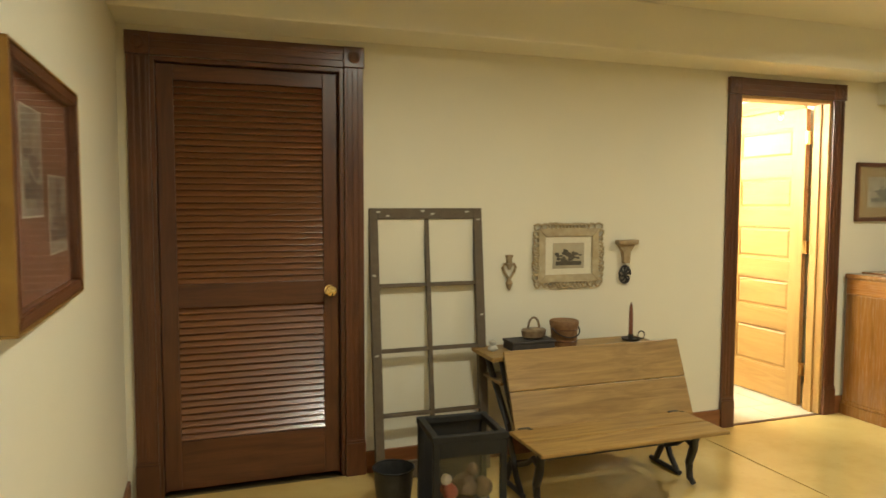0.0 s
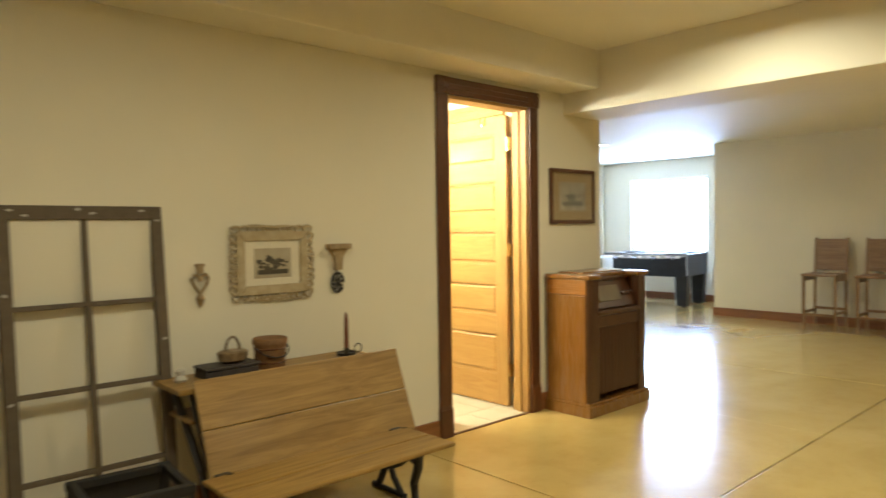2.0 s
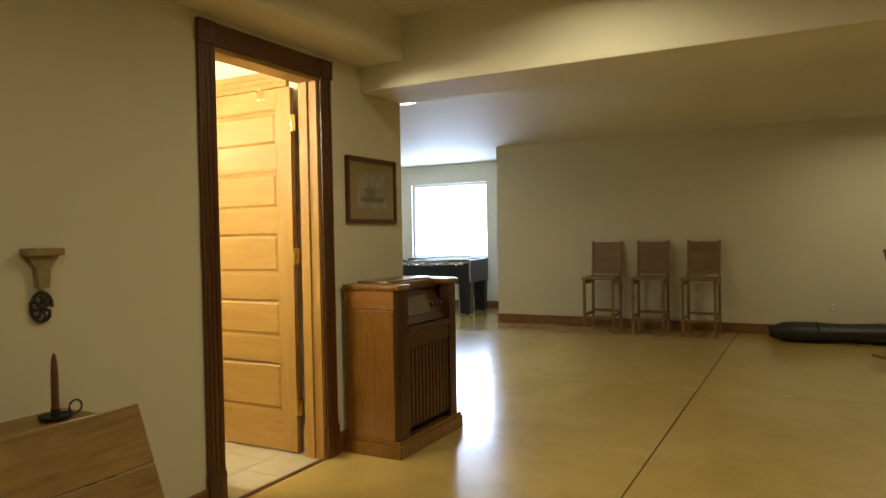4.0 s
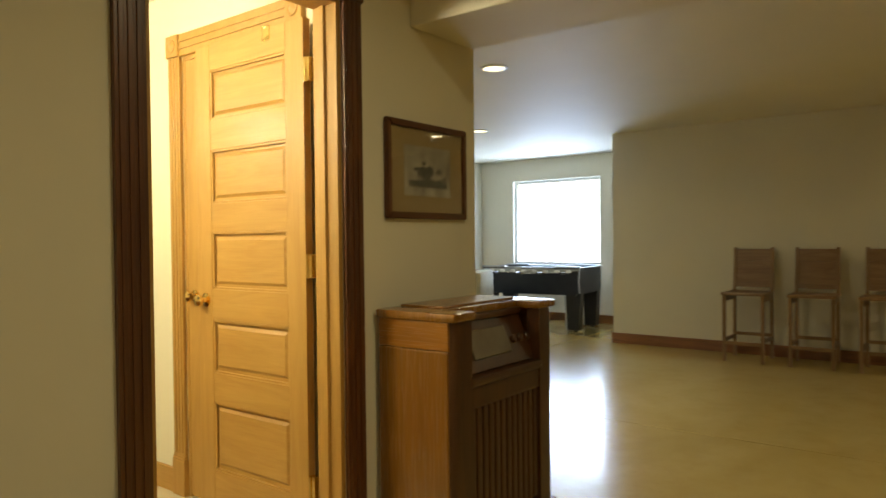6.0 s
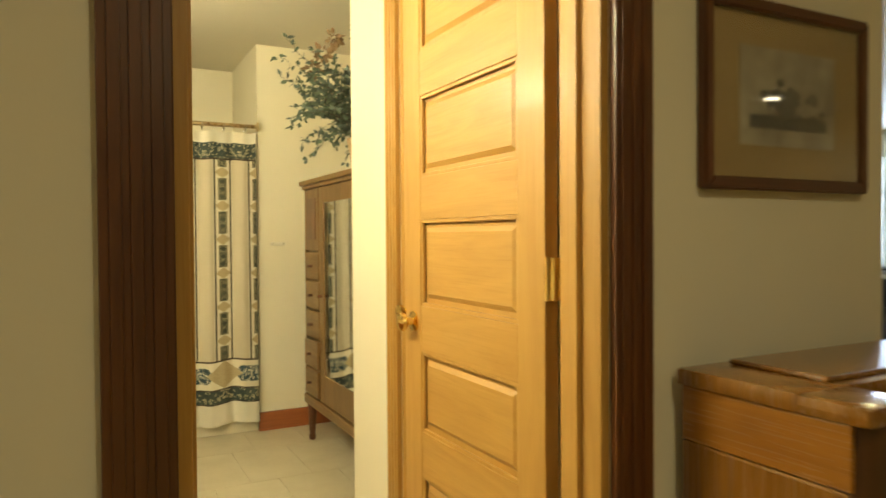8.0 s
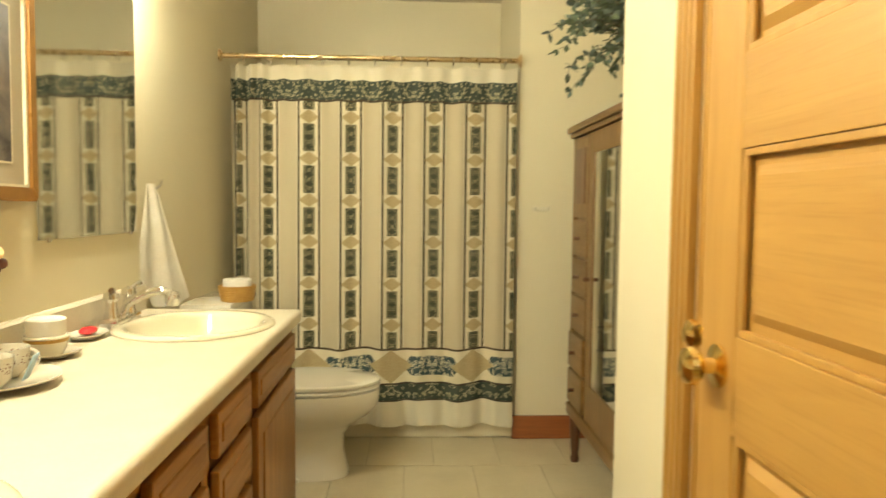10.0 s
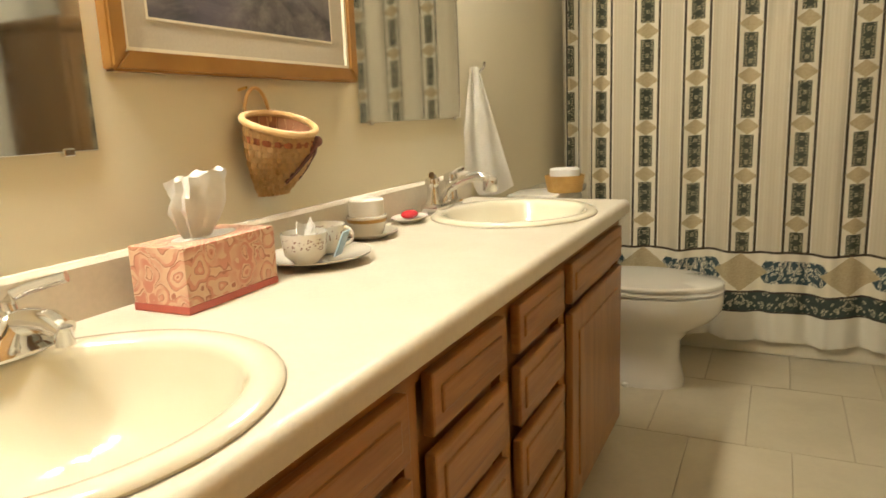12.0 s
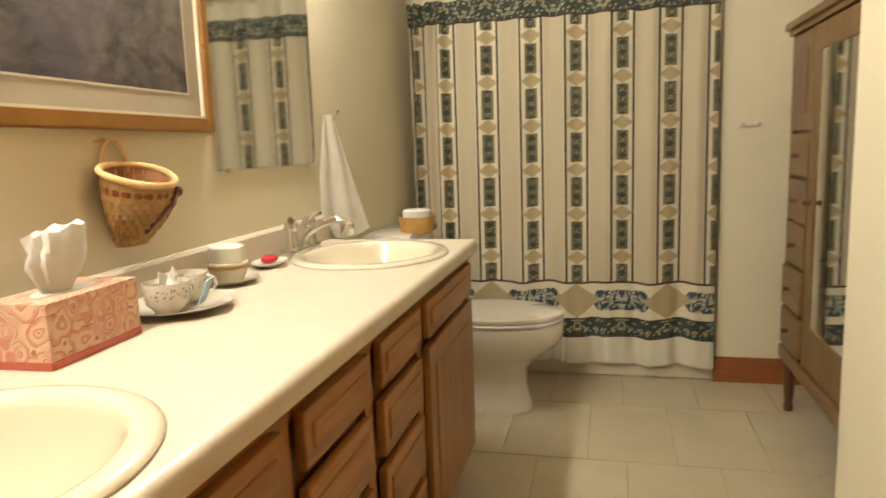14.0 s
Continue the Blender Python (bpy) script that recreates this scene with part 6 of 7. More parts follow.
def shower_curtain():
    ob = thing("shower_curtain", "cream shower curtain with dark green woven pattern", "curtain", pose(0, 0, 0))
    bm = bmesh.new()
    uv = bm.loops.layers.uv.new("cloth")
    n, rows = 220, 36
    x0, x1 = 3.275, 4.635
    verts, tex = [], []
    for j in range(rows + 1):
        f = j / rows
        z = 1.812 - f * 1.735
        row = []
        for i in range(n + 1):
            a = i / n
            x = x0 + a * (x1 - x0)
            left = max(0.0, 1 - a / 0.16)
            wave = (0.010 + 0.010 * f) * math.sin(a * 44 + 0.5 * math.sin(f * 3)) + 0.006 * math.sin(a * 91 + 1.0 + f)
            deep = left * 0.045 * math.sin(a * 150 + f * 1.2)
            sag = 0.010 * abs(math.sin(a * 11 * math.pi)) * (1 - f) ** 6
            y = Y_TUB - 0.028 + wave + deep - 0.015 * f
            row.append(bm.verts.new((x, y, z - sag + 0.006 * math.sin(a * 30) * f)))
        verts.append(row)
    for j in range(rows):
        for i in range(n):
            face = bm.faces.new((verts[j][i], verts[j][i + 1], verts[j + 1][i + 1], verts[j + 1][i]))
            for loop, (ii, jj) in zip(face.loops, ((i, j), (i + 1, j), (i + 1, j + 1), (i, j + 1))):
                a = ii / n
                stretchd = 3.275 + a * 1.36 - 0.09 * max(0.0, 1 - a / 0.16) ** 1.5
                loop[uv].uv = (stretchd, 1.812 - jj / rows * 1.735)
    part("cloth", bm, curtain_cloth(), ob, smooth=True)
    for k in range(11):
        a = (k + 0.5) / 11
        x = x0 + a * (x1 - x0)
        part("ring", tube(bmesh.new(), [(x, Y_TUB - 0.028 + 0.019 * math.cos(t), 1.833 + 0.024 * math.sin(t)) for t in [i * 0.5236 for i in range(12)]], 0.0022, 5, closed=True), CHROME, ob, smooth=True)
    ob = thing("curtain_rod", "brass toned shower curtain rod", "curtain rod", pose(0, 0, 0))
    rodm = plain("satin_brass", (0.60, 0.46, 0.27), 0.28, 1.0)
    part("rod", cyl(bmesh.new(), (X_VAN, Y_TUB - 0.028, 1.846), (X_BATH, Y_TUB - 0.028, 1.846), 0.0125, seg=16), rodm, ob, smooth=True)
    for x, s in ((X_VAN, 1), (X_BATH, -1)):
        part("flange", lathe(bmesh.new(), [(0.030, 0), (0.028, 0.008), (0.016, 0.014)], pose(x, Y_TUB - 0.028, 1.846, 0, 90 * s, 0), 20), rodm, ob, smooth=True)
    # tub
    ob = thing("bathtub", "ivory bathtub behind the shower curtain", "bathtub", pose(0, 0, 0))
    part("apron", box(bmesh.new(), (X_VAN + 0.002, Y_TUB + 0.012, 0), (X_BATH - 0.002, Y_TUB + 0.07, 0.40), 0.01), CREAMP, ob)
    part("rim", B(((X_VAN + 0.002, Y_TUB + 0.012, 0.40), (X_BATH - 0.002, Y_TUB + 0.10, 0.43)), ((X_VAN + 0.002, Y_TUBBACK - 0.09, 0.40), (X_BATH - 0.002, Y_TUBBACK - 0.002, 0.43)), bevel=0.01), CREAMP, ob)
    part("basin", B(((X_VAN + 0.002, Y_TUB + 0.10, 0.06), (X_BATH - 0.002, Y_TUBBACK - 0.09, 0.08)), ((X_VAN + 0.002, Y_TUBBACK - 0.11, 0.08), (X_BATH - 0.002, Y_TUBBACK - 0.09, 0.41))), CREAMP, ob)
    bm = bmesh.new()
    tube(bm, [(X_VAN, 7.40, 1.90), (X_VAN + 0.06, 7.40, 1.92), (X_VAN + 0.12, 7.40, 1.90)], 0.010, 8)
    lathe(bm, [(0.012, 0), (0.035, 0.04), (0.034, 0.046), (0.002, 0.044)], Matrix.Translation((X_VAN + 0.12, 7.40, 1.905)) @ pose(0, 0, 0, 0, 140, 0), 16)
    single("wall_shower", bm, CHROME, "small chrome shower head on the tub wall", "shower head")


ARMW = wood("armoire_walnut", (0.20, 0.115, 0.042), (0.13, 0.068, 0.022), "z", 0.42, coat=0.15)
ARMY = wood("armoire_walnut_along", (0.20, 0.115, 0.042), (0.13, 0.068, 0.022), "y", 0.42, coat=0.15)


def armoire():
    ob = thing("armoire", "old brown wooden armoire with mirrored door and drawers", "armoire", pose(4.855, 5.84, 0))
    # local: x depth 0..0.385, y length 0..0.93
    D, L, z0, z1 = 0.385, 0.93, 0.27, 1.475
    part("side", box(bmesh.new(), (0, 0, z0), (D, 0.02, z1), 0.003), ARMW, ob)
    part("side", box(bmesh.new(), (0, L - 0.02, z0), (D, L, z1), 0.003), ARMW, ob)
    part("back", box(bmesh.new(), (D - 0.01, 0.02, z0), (D, L - 0.02, z1)), ARMW, ob)
    part("bottom", box(bmesh.new(), (-0.012, -0.012, z0 - 0.055), (D, L + 0.012, z0), 0.012), ARMY, ob)
    part("cornice", box(bmesh.new(), (-0.028, -0.024, z1), (D, L + 0.024, z1 + 0.028), 0.008), ARMY, ob)
    part("cornice", box(bmesh.new(), (-0.014, -0.012, z1 - 0.02), (D - 0.01, L + 0.012, z1), 0.006), ARMY, ob)
    # drawers at the far end with a small cupboard above
    d0, d1 = L - 0.275, L - 0.022
    part("divider", box(bmesh.new(), (0, d0 - 0.03, z0), (0.02, d0, z1 - 0.02), 0.003), ARMW, ob)
    part("front_backing", box(bmesh.new(), (0.018, 0.02, z0), (0.024, L - 0.02, z1 - 0.02)), ARMW, ob)
    zs = [z0 + 0.01, 0.44, 0.605, 0.77, 0.935, 1.10]
    for a, b in zip(zs, zs[1:]):
        bm = bmesh.new()
        box(bm, (-0.004 - 0.01 * (b < 0.65), d0 + 0.005, a + 0.006), (0.016, d1, b - 0.006), 0.006)
        dr = part("drawer", bm, ARMY, ob)
        part("pull", lathe(bmesh.new(), [(0.010, 0), (0.006, 0.008), (0.011, 0.018), (0.004, 0.024)], pose(-0.006 - 0.01 * (b < 0.65), (d0 + d1) / 2, (a + b) / 2, 0, -90, 0), 12), DARK_Z, dr, smooth=True)
    bm = box(bmesh.new(), (-0.002, d0 + 0.005, 1.106), (0.016, d1, z1 - 0.025), 0.005)
    dr = part("cupboard_door", bm, ARMW, ob)
    part("field", box(bmesh.new(), (-0.005, d0 + 0.05, 1.165), (-0.001, d1 - 0.04, z1 - 0.075), 0.003), DARK_Z, dr)
    # mirrored door
    m0, m1 = 0.025, d0 - 0.035
    door = part("door", bmesh_door(m0, m1, z0 + 0.01, z1 - 0.025), ARMW, ob, "door with tall mirror")
    part("mirror", box(bmesh.new(), (0.001, m0 + 0.055, z0 + 0.16), (0.006, m1 - 0.055, z1 - 0.11)), MIRROR, door, "tall mirror")
    part("door_knob", lathe(bmesh.new(), [(0.010, 0), (0.006, 0.008), (0.011, 0.018), (0.004, 0.024)], pose(-0.006, m1 - 0.02, 0.86, 0, -90, 0), 12), DARK_Z, door, smooth=True)
    for x in (0.025, D - 0.03):
        for y in (0.03, L - 0.03):
            bm = lathe(bmesh.new(), [(0.016, 0), (0.020, 0.02), (0.015, 0.035), (0.019, 0.06), (0.026, 0.20), (0.026, z0 - 0.054)], Matrix.Translation((x, y, 0)), 14)
            part("leg", bm, DARK_Z, ob, "turned dark leg", smooth=True)


def bmesh_door(y0, y1, z0, z1, s=0.055):
    return B(((-0.004, y0, z0), (0.016, y0 + s, z1)), ((-0.004, y1 - s, z0), (0.016, y1, z1)), ((-0.004, y0 + s, z1 - 0.085), (0.016, y1 - s, z1)), ((-0.004, y0 + s, z0), (0.016, y1 - s, z0 + 0.15)), bevel=0.003)


LEAF = surface("dusty_green_leaf", (0.055, 0.085, 0.050), (0.095, 0.125, 0.075), 30, 0.6, wander=True)
LEAF_B = surface("blue_green_leaf", (0.060, 0.090, 0.075), (0.11, 0.14, 0.115), 30, 0.6)
ORANGE = surface("orange_silk_petal", (0.27, 0.17, 0.085), (0.20, 0.12, 0.055), 40, 0.7)


def leaf_arrangement():
    ob = thing("plant", "trailing silk greenery with orange blooms in a pot", "plant", pose(4.97, 6.04, 1.503))
    part("pot", lathe(bmesh.new(), [(0.07, 0), (0.075, 0.004), (0.095, 0.11), (0.105, 0.16), (0.10, 0.162), (0.08, 0.10)], None, 24), surface("tan_clay", (0.36, 0.24, 0.12), (0.28, 0.18, 0.08), 14, 0.7), ob, smooth=True)
    rnd = random.Random(11)
    stems, leaves, blue = bmesh.new(), bmesh.new(), bmesh.new()

    def leaf(bm, p, d, s):
        d = d.normalized()
        side = d.cross(Vector((rnd.uniform(-1, 1), rnd.uniform(-1, 1), rnd.uniform(0.2, 1)))).normalized()
        up = side.cross(d)
        pts = [p, p + d * s * 0.35 + side * s * 0.28 + up * s * 0.06, p + d * s * 0.75 + side * s * 0.20, p + d * s, p + d * s * 0.75 - side * s * 0.20, p + d * s * 0.35 - side * s * 0.28 + up * s * 0.06]
        mid = bm.verts.new(p + d * s * 0.5 - up * s * 0.05)
        vs = [bm.verts.new(q) for q in pts]
        for i in range(6):
            bm.faces.new((vs[i], vs[(i + 1) % 6], mid))
    for k in range(58):
        if k < 42:
            aim = Vector((rnd.uniform(-0.46, -0.02), rnd.uniform(-0.05, 0.62), rnd.uniform(0.38, 0.86)))
            droop, n = rnd.uniform(0.18, 0.50), 14
        else:
            aim = Vector((rnd.uniform(-0.16, 0.12), rnd.uniform(-0.25, 0.35), rnd.uniform(0.45, 0.85)))
            droop, n = rnd.uniform(0.05, 0.25), 9
        ln = rnd.uniform(0.55, 1.0) if k < 42 else rnd.uniform(0.5, 0.9)
        base = Vector((0, 0, 0.14))
        pts = []
        for i in range(n + 1):
            f = i / n
            q = base + aim * ln * f * 0.95 + Vector((0, 0, -droop * f * f * ln)) + Vector((rnd.uniform(-1, 1), rnd.uniform(-1, 1), rnd.uniform(-1, 1))) * 0.012
            q.z = min(q.z, 0.80)
            q.x = max(min(q.x, 0.26), -0.46)
            q.y = min(q.y, 0.80)
            pts.append(q)
        tube(stems, pts, 0.0022, 4, 0.001)
        for i in range(2, n + 1):
            for _ in range(3):
                d = (pts[i] - pts[i - 1]).normalized() * 0.6 + Vector((rnd.uniform(-1, 1), rnd.uniform(-1, 1), rnd.uniform(-0.9, 0.7)))
                leaf(blue if rnd.random() < 0.35 else leaves, pts[i] + Vector((rnd.uniform(-1, 1), rnd.uniform(-1, 1), rnd.uniform(-1, 1))) * 0.008, d, rnd.uniform(0.022, 0.042))
    part("stems", stems, surface("brown_stem", (0.08, 0.055, 0.03), (0.05, 0.035, 0.02), 20, 0.8), ob)
    tagged(part("leaves", leaves, LEAF, ob, "dusty green leaves"), kind="stuff")
    tagged(part("leaves", blue, LEAF_B, ob, "blue-green leaves"), kind="stuff")
    for p in ((-0.18, 0.14, 0.60), (-0.22, 0.20, 0.53), (-0.14, 0.10, 0.67)):
        bm = bmesh.new()
        for i in range(34):
            d = Vector((rnd.gauss(0, 1), rnd.gauss(0, 1), rnd.gauss(0, 1))).normalized()
            leaf(bm, Vector(p) + d * 0.02, d, rnd.uniform(0.03, 0.05))
        part("bloom", bm, ORANGE, ob, "faded orange silk bloom")


def robe_hook():
    bm = box(bmesh.new(), (-0.045, -0.010, -0.010), (0.045, 0, 0.010), 0.004)
    for x in (-0.032, 0.032):
        tube(bm, [(x, -0.008, 0.0), (x, -0.030, -0.002), (x, -0.038, 0.012)], 0.004, 7)
    single("robe_hook", bm, plain("cream_enamel", (0.70, 0.65, 0.52), 0.35), "small cream hook rail on the wall", "hook", pose(4.765, Y_TUB, 1.14))


def vanity_light(y, bulbs):
    ob = thing("vanity_light", "chrome bar light with glowing globes above the mirror", "wall light", pose(X_VAN, y, 1.93), "lights above the mirrors")
    part("bar", box(bmesh.new(), (0, -0.10 * bulbs, -0.05), (0.03, 0.10 * bulbs, 0.05), 0.006), CHROME, ob)
    for k in range(bulbs):
        yy = 0.20 * (k - (bulbs - 1) / 2)
        part("socket", cyl(bmesh.new(), (0.03, yy, 0), (0.062, yy, 0), 0.022, 0.018, 14), CHROME, ob, smooth=True)
        bm = bmesh.new()
        bmesh.ops.create_uvsphere(bm, u_segments=20, v_segments=12, radius=0.046, matrix=Matrix.Translation((0.105, yy, 0)))
        part("bulb", bm, GLOW_BULB, ob, "glowing frosted globe bulb", smooth=True)


vanity()
counter()
for light_y, count in VANITY_LIGHTS:
    vanity_light(light_y, count)
basin(*SINKS[0], "oval cream porcelain sink set in the counter")
basin(*SINKS[1], "oval cream porcelain sink at the counter end")
lever_faucet(pose(3.322, 4.456, Z_CTR + 0.010, 0, 0, 4))
cross_faucet(pose(3.292, 5.735, Z_CTR + 0.008) @ Matrix.Diagonal((1.1, 1.0, 1.25, 1)))
tissue_box()
china()
wall_basket()
bath_painting()
wall_mirror(3.95, 4.680, 1.037, 1.80)
wall_mirror(5.418, 6.018, 1.054, 1.80)
towel()
toilet()
shower_curtain()
armoire()
leaf_arrangement()
robe_hook()

# ---- games room ----
STOOLW = wood("stool_beech", (0.30, 0.175, 0.075), (0.20, 0.105, 0.040), "z", 0.45, coat=0.15)
STOOLX = wood("stool_beech_across", (0.30, 0.175, 0.075), (0.20, 0.105, 0.040), "y", 0.45, coat=0.15)


def bar_stool():
    """Faces -x; seat 0.66 m high."""
    ob = thing("bar_stool", "wooden bar stool with a slatted back against the wall", "stool", pose(9.84, 3.71, 0), "bar stools along the wall")
    w, d, hs = 0.185, 0.20, 0.655
    for y in (-w, w - 0.03):
        part("leg", box(bmesh.new(), (-d, y, 0), (-d + 0.03, y + 0.03, hs - 0.03), 0.004), STOOLW, ob)
        bm = box(bmesh.new(), (d - 0.03, y, 0), (d, y + 0.03, hs), 0.004)
        part("leg", bm, STOOLW, ob)
        bm = box(bmesh.new(), (-0.014, y, 0), (0.014, y + 0.03, 0.43), 0.004)
        part("back_post", bm, STOOLW, ob, m=pose(d - 0.014, 0, hs - 0.01, 0, 7, 0))
    part("seat", box(bmesh.new(), (-d - 0.015, -w - 0.012, hs - 0.03), (d - 0.028, w + 0.012, hs), 0.012), STOOLX, ob)
    for z0, z1 in ((0.30, 0.415), (0.04, 0.085)):
        part("back_rail", box(bmesh.new(), (-0.010, -w + 0.03, z0), (0.010, w - 0.03, z1), 0.004), STOOLX, ob, m=pose(d - 0.014, 0, hs - 0.01, 0, 7, 0))
    part("back_panel", box(bmesh.new(), (-0.005, -w + 0.03, 0.085), (0.005, w - 0.03, 0.30), 0.002), STOOLX, ob, m=pose(d - 0.014, 0, hs - 0.01, 0, 7, 0))
    for z in (0.16, 0.185):
        if z < 0.17:
            part("stretcher", box(bmesh.new(), (-d + 0.004, -w + 0.03, z), (-d + 0.026, w - 0.03, z + 0.032), 0.003), STOOLX, ob)
            part("stretcher", box(bmesh.new(), (d - 0.026, -w + 0.03, z + 0.05), (d - 0.004, w - 0.03, z + 0.082), 0.003), STOOLX, ob)
        else:
            for y in (-w + 0.004, w - 0.026):
                part("stretcher", box(bmesh.new(), (-d + 0.03, y, z), (d - 0.03, y + 0.022, z + 0.032), 0.003), STOOLW, ob)
    for y in (-w, w - 0.03):
        part("apron", box(bmesh.new(), (-d + 0.03, y + 0.004, hs - 0.085), (d - 0.03, y + 0.026, hs - 0.03), 0.003), STOOLW, ob)
    return ob


first = bar_stool()
for y, turn in ((3.145, 2), (2.585, -1)):
    copy_thing(first, pose(9.84, y, 0, 0, 0, turn))

SILVER = plain("silver_trim", (0.45, 0.46, 0.48), 0.3, 0.8)
FASCIA = plain("pale_grey_laminate", (0.42, 0.43, 0.44), 0.35)
DARKBLUE = surface("dark_navy_panel", (0.010, 0.012, 0.020), (0.018, 0.020, 0.030), 8, 0.32)


def foosball_table():
    ob = thing("foosball_table", "black foosball table with silver trim by the window", "game table", pose(11.02, 6.62, 0, 0, 0, 4))
    # long side along y
    L, W, z0, z1 = 0.70, 0.37, 0.46, 0.82
    for x in (-W, W - 0.03):
        bm = prism(bmesh.new(), [(-L, z0 + 0.05), (-L, z1), (-L * 0.4, z1 - 0.02), (0, z1 - 0.028), (L * 0.4, z1 - 0.02), (L, z1), (L, z0 + 0.05), (L * 0.92, z0), (-L * 0.92, z0)], x, x + 0.03, "x")
        part("side_panel", bm, DARKBLUE, ob)
        part("top_trim", B(((x - 0.004, -L, z1 - 0.018), (x + 0.034, -L * 0.5, z1 + 0.006)), ((x - 0.004, -L * 0.5, z1 - 0.028), (x + 0.034, L * 0.5, z1 - 0.006)), ((x - 0.004, L * 0.5, z1 - 0.018), (x + 0.034, L, z1 + 0.006)), bevel=0.003), SILVER, ob, "silver top trim")
        # pale fascia under the top rail, deeper in the middle, and a bearing for each rod
        out = -0.006 if x < 0 else 0.030
        curve = [(-L + 0.02 + (2 * L - 0.04) * i / 16, z1 - 0.050 - 0.045 * math.cos(math.pi * (i / 16 - 0.5))) for i in range(17)]
        part("fascia", prism(bmesh.new(), [(L - 0.02, z1 - 0.03), (-L + 0.02, z1 - 0.03)] + curve, x + out, x + out + 0.006, "x"), FASCIA, ob, "pale grey fascia")
        for k in range(8):
            bm = lathe(bmesh.new(), [(0.030, 0), (0.028, 0.010), (0.014, 0.014)], pose(x + (-0.006 if x < 0 else 0.036), -L + 0.15 + k * 0.157, z1 - 0.062, 0, -90 if x < 0 else 90, 0) @ Matrix.Diagonal((0.7, 1.3, 1, 1)), 16)
            part("bearing", bm, WHITE, ob, "white rod bearing", smooth=True)
    for y in (-L, L - 0.03):
        part("end_panel", box(bmesh.new(), (-W + 0.03, y, z0 + 0.02), (W - 0.03, y + 0.03, z1 - 0.01), 0.004), DARKBLUE, ob)
        for x in (-W, W):
            part("corner_trim", tube(bmesh.new(), [(x, y + (0.0 if y < 0 else 0.03), z0 + 0.03), (x, y + (0.012 if y < 0 else 0.018), (z0 + z1) / 2), (x, y + (0.0 if y < 0 else 0.03), z1)], 0.010, 8), SILVER, ob, "curved silver corner trim", smooth=True)
    part("playfield", box(bmesh.new(), (-W + 0.03, -L + 0.03, z0 + 0.14), (W - 0.03, L - 0.03, z0 + 0.155)), surface("green_playfield", (0.06, 0.16, 0.07), (0.05, 0.13, 0.06), 8, 0.5), ob)
    part("bottom", box(bmesh.new(), (-W + 0.03, -L + 0.03, z0 + 0.01), (W - 0.03, L - 0.03, z0 + 0.03)), BLACK, ob)
    for x in (-W + 0.02, W - 0.14):
        for y in (-L + 0.02, L - 0.16):
            lg = part("leg", prism(bmesh.new(), [(y - 0.02, z0 + 0.06), (y + 0.20, z0 + 0.06), (y + 0.175, 0.02), (y + 0.005, 0.02)], x, x + 0.12, "x"), BLACK, ob)
            part("leg_trim", prism(bmesh.new(), [(y + 0.175, z0), (y + 0.192, z0), (y + 0.176, 0.022), (y + 0.159, 0.022)], x - 0.004, x + 0.001, "x"), SILVER, lg)
            part("foot", lathe(bmesh.new(), [(0.028, 0), (0.028, 0.012), (0.012, 0.02)], Matrix.Translation((x + 0.06, y + 0.07, 0)), 14), BLACK, ob, smooth=True)
    for k in range(8):
        y = -L + 0.15 + k * 0.157
        s = 1 if k % 2 else -1
        part("rod", cyl(bmesh.new(), (-W - 0.14, y, z1 - 0.075), (W + 0.14, y, z1 - 0.075), 0.008, seg=8), CHROME, ob, smooth=True)
        part("handle", cyl(bmesh.new(), (s * (W + 0.13), y, z1 - 0.075), (s * (W + 0.24), y, z1 - 0.075), 0.016, 0.013, 12), BLACK, ob, smooth=True)
        for i in range(3):
            part("player", box(bmesh.new(), (-0.16 + 0.16 * i - 0.014, y - 0.011, z1 - 0.15), (-0.16 + 0.16 * i + 0.014, y + 0.011, z1 - 0.045), 0.005), WHITE if s > 0 else BLACK, ob)


UPHOL = surface("cream_upholstery", (0.46, 0.43, 0.30), (0.38, 0.35, 0.24), 12, 0.9, 120, 0.5)


def armchair():
    ob = thing("armchair", "low cream upholstered armchair near the window", "armchair", pose(9.75, 7.10, 0, 0, 0, 200))
    part("base", box(bmesh.new(), (-0.36, -0.36, 0.08), (0.36, 0.36, 0.30), 0.03), UPHOL, ob, smooth=True)
    part("cushion", box(bmesh.new(), (-0.25, -0.36, 0.30), (0.25, 0.26, 0.44), 0.05), UPHOL, ob, smooth=True)
    part("backrest", box(bmesh.new(), (-0.34, 0.22, 0.28), (0.34, 0.40, 0.80), 0.07), UPHOL, ob, smooth=True)
    for x in (-0.39, 0.25):
        part("arm", box(bmesh.new(), (x, -0.36, 0.26), (x + 0.14, 0.34, 0.58), 0.05), UPHOL, ob, smooth=True)
    for x in (-0.30, 0.30):
        for y in (-0.30, 0.30):
            part("foot", cyl(bmesh.new(), (x, y, 0), (x, y, 0.085), 0.022, 0.028, 12), DARK_Z, ob)


VINYL = surface("black_vinyl", (0.010, 0.010, 0.011), (0.020, 0.020, 0.022), 9, 0.5, 60, 0.3)


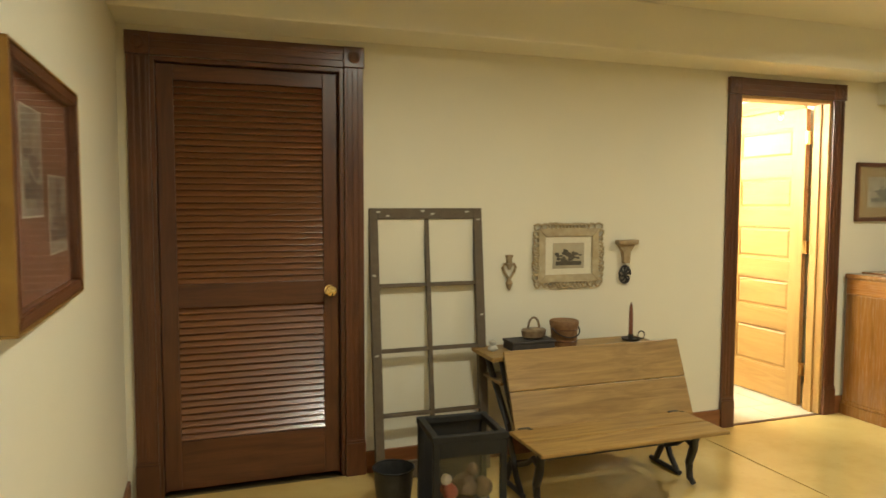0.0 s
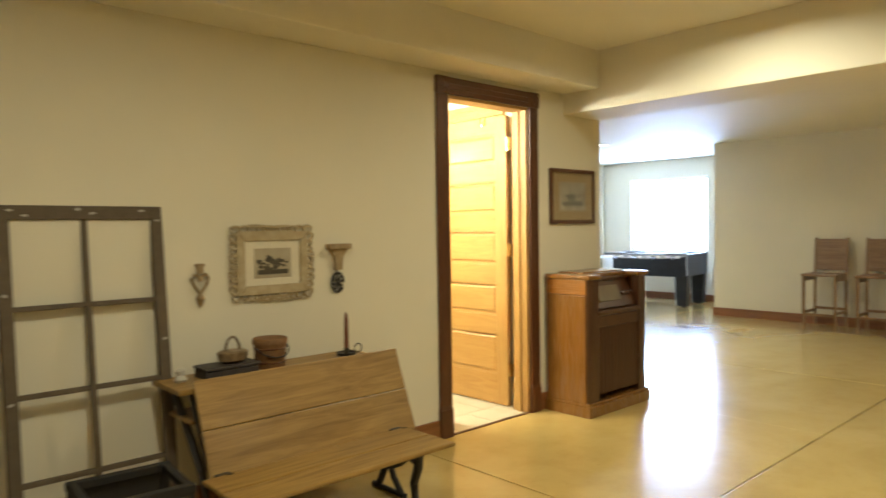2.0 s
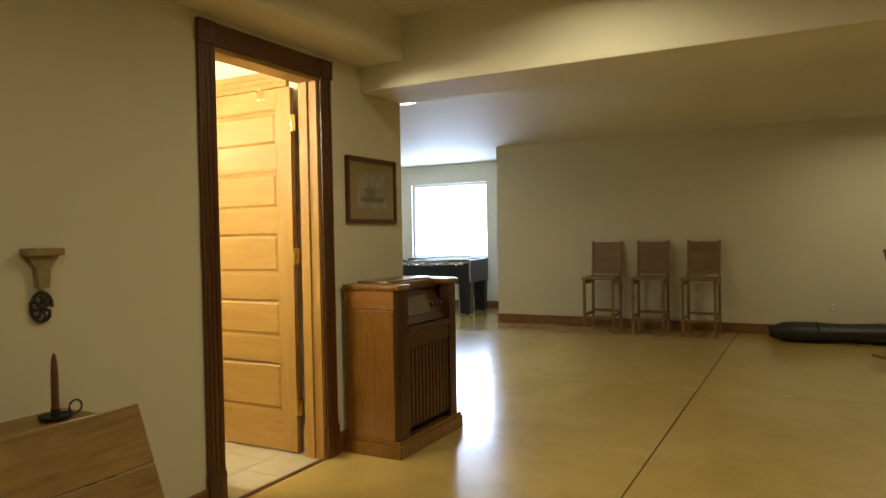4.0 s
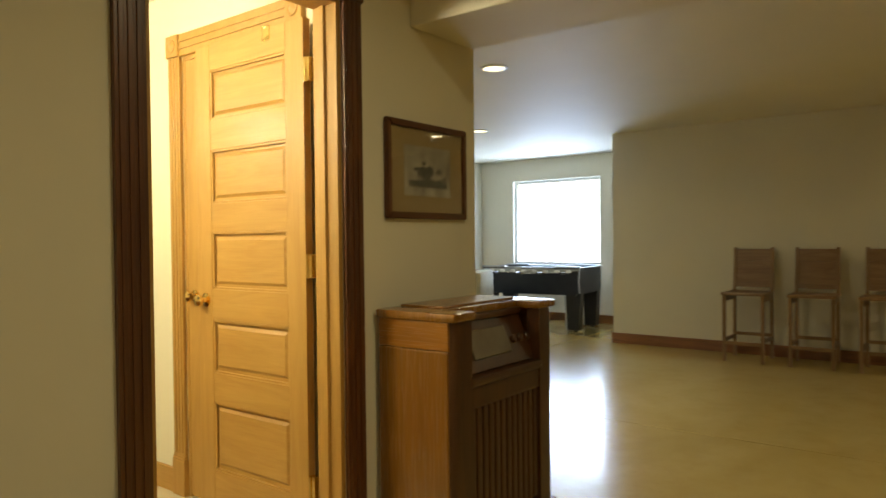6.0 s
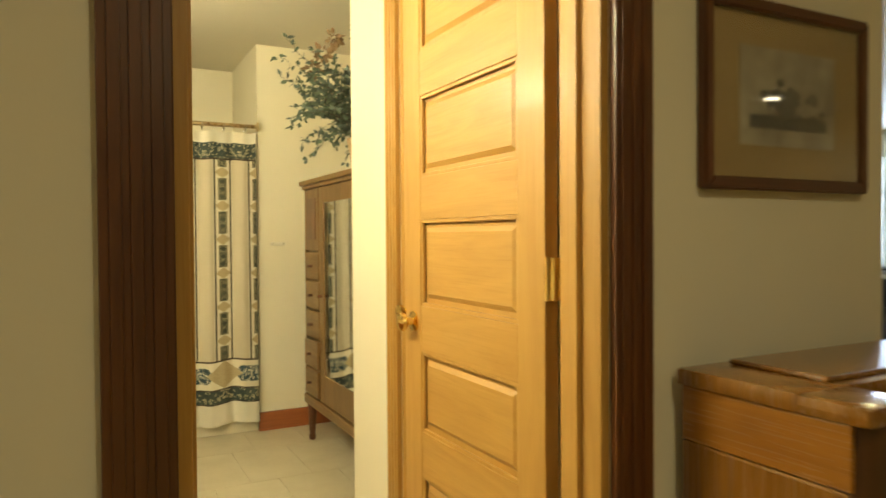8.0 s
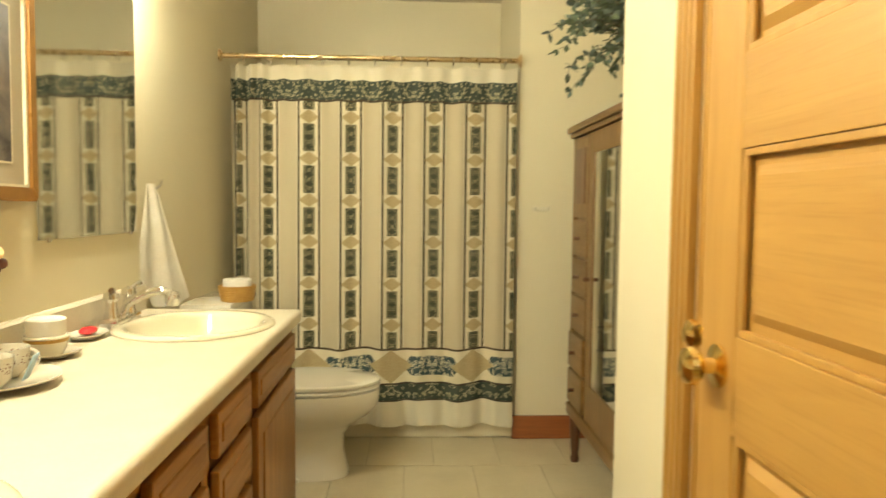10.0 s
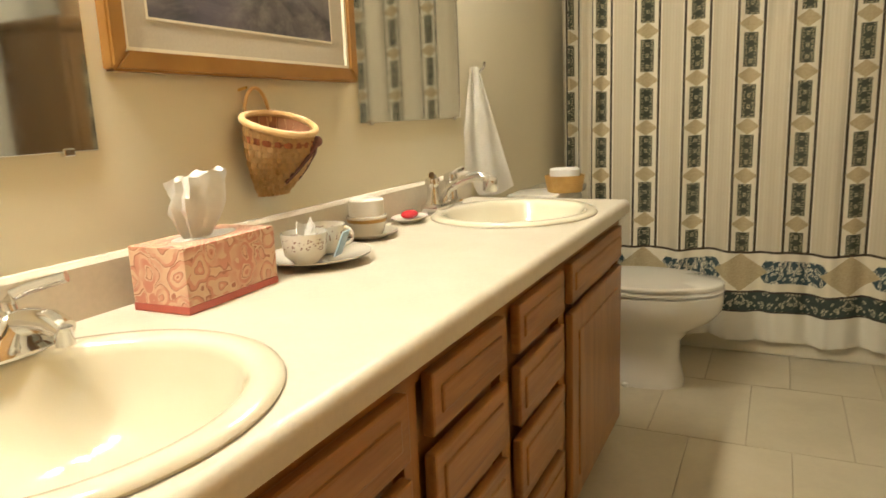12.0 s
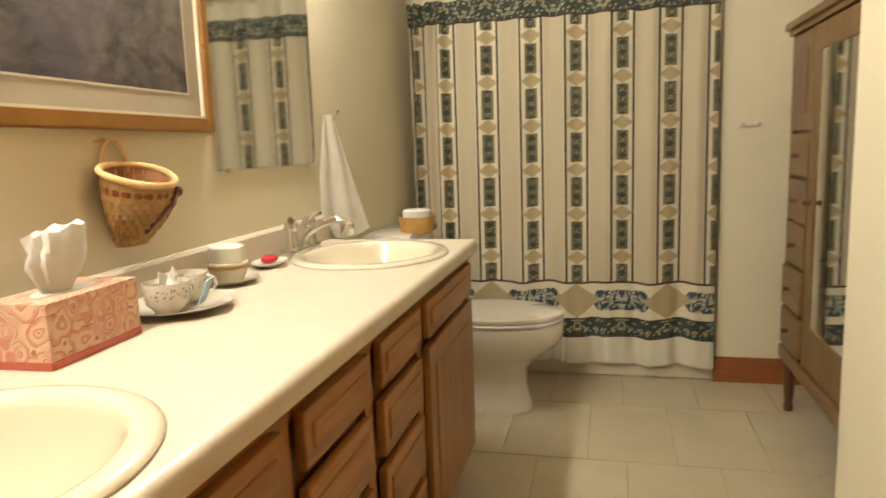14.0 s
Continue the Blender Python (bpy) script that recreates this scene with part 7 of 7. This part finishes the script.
def long_bag():
    ob = thing("long_bag", "long black vinyl bag lying on the floor", "bag", pose(9.84, 0.90, 0, 0, 0, 8))
    bm = bmesh.new()
    rings, n = [], 16
    for j in range(15):
        f = j / 14
        s = 0.55 if j in (0, 14) else 1.0 + 0.07 * math.sin(f * 17)
        ring = []
        for k in range(n):
            a = 2 * math.pi * k / n
            ring.append(bm.verts.new((0.155 * s * math.cos(a), -1.0 + 2.0 * f, max(0.0, 0.098 + 0.105 * s * math.sin(a) * (1 if math.sin(a) > 0 else 0.94)))))
        rings.append(ring)
    for a, b in zip(rings, rings[1:]):
        for k in range(n):
            bm.faces.new((a[k], a[(k + 1) % n], b[(k + 1) % n], b[k]))
    bm.faces.new(rings[0][::-1])
    bm.faces.new(rings[-1])
    part("body", bm, VINYL, ob, smooth=True)
    for y in (-0.55, 0.55):
        part("strap", tube(bmesh.new(), [(0.165 * math.cos(a), y, 0.099 + 0.112 * math.sin(a)) for a in [i * math.pi / 10 for i in range(11)]], 0.008, 6), BLACK, ob, smooth=True)


ROCKW = wood("rocker_oak", (0.34, 0.215, 0.10), (0.24, 0.13, 0.055), "z", 0.5, coat=0.1)


def rocking_chair():
    ob = thing("rocking_chair", "light oak rocking chair with a spindle back", "rocking chair", pose(8.62, 0.54, 0, 0, 0, 28) @ Matrix.Diagonal((0.92, 0.92, 0.92, 1)))
    for x in (-0.24, 0.24):
        part("rocker", tube(bmesh.new(), [(x, -0.48 + 0.096 * i, 0.017 + 0.075 * ((i - 5) / 5) ** 2) for i in range(11)], 0.017, 8), ROCKW, ob, smooth=True)
        part("front_leg", cyl(bmesh.new(), (x, -0.20, 0.04), (x, -0.22, 0.62), 0.018, 0.015, 12), ROCKW, ob, smooth=True)
        part("back_post", tube(bmesh.new(), [(x, 0.20, 0.035), (x * 0.98, 0.20, 0.42), (x * 0.95, 0.28, 0.80), (x * 0.93, 0.36, 1.08)], 0.017, 10), ROCKW, ob, smooth=True)
        part("armrest", box(bmesh.new(), (x - 0.03, -0.27, 0.615), (x + 0.03, 0.24, 0.64), 0.010), ROCKW, ob)
        part("stretcher", cyl(bmesh.new(), (x, -0.20, 0.22), (x, 0.20, 0.22), 0.010, seg=10), ROCKW, ob)
    part("seat", box(bmesh.new(), (-0.25, -0.25, 0.40), (0.25, 0.24, 0.43), 0.012), ROCKW, ob)
    part("stretcher", cyl(bmesh.new(), (-0.24, -0.21, 0.26), (0.24, -0.21, 0.26), 0.010, seg=10), ROCKW, ob)
    for z, y in ((0.52, 0.222), (1.02, 0.344)):
        part("back_rail", box(bmesh.new(), (-0.225, y - 0.012, z - 0.03), (0.225, y + 0.012, z + 0.03), 0.006), ROCKW, ob)
    for k in range(6):
        x = -0.175 + 0.07 * k
        part("spindle", cyl(bmesh.new(), (x, 0.225, 0.55), (x, 0.340, 0.99), 0.009, seg=8), ROCKW, ob, smooth=True)


def high_table():
    ob = thing("bar_table", "tall dark round bar table", "table", pose(7.60, 0.58, 0))
    part("tabletop", lathe(bmesh.new(), [(0.30, 1.135), (0.38, 1.140), (0.385, 1.160), (0.375, 1.170), (0.02, 1.171)], None, 40), DARK_X, ob, smooth=True)
    part("pedestal", lathe(bmesh.new(), [(0.05, 0.05), (0.035, 0.12), (0.035, 1.00), (0.09, 1.135)], None, 20), BLACK, ob, smooth=True)
    part("foot", lathe(bmesh.new(), [(0.25, 0), (0.25, 0.015), (0.06, 0.05)], None, 32), BLACK, ob, smooth=True)


def wall_outlet():
    ob = thing("outlet", "ivory electrical outlet plate on the wall", "outlet", pose(X_EAST, 1.28, 0.33))
    part("plate", box(bmesh.new(), (-0.006, -0.036, -0.058), (0, 0.036, 0.058), 0.003), IVORY, ob)
    for z in (-0.022, 0.022):
        part("socket", box(bmesh.new(), (-0.008, -0.016, z - 0.014), (-0.005, 0.016, z + 0.014), 0.002), WHITE, ob)


foosball_table()
armchair()
long_bag()
rocking_chair()
high_table()
wall_outlet()
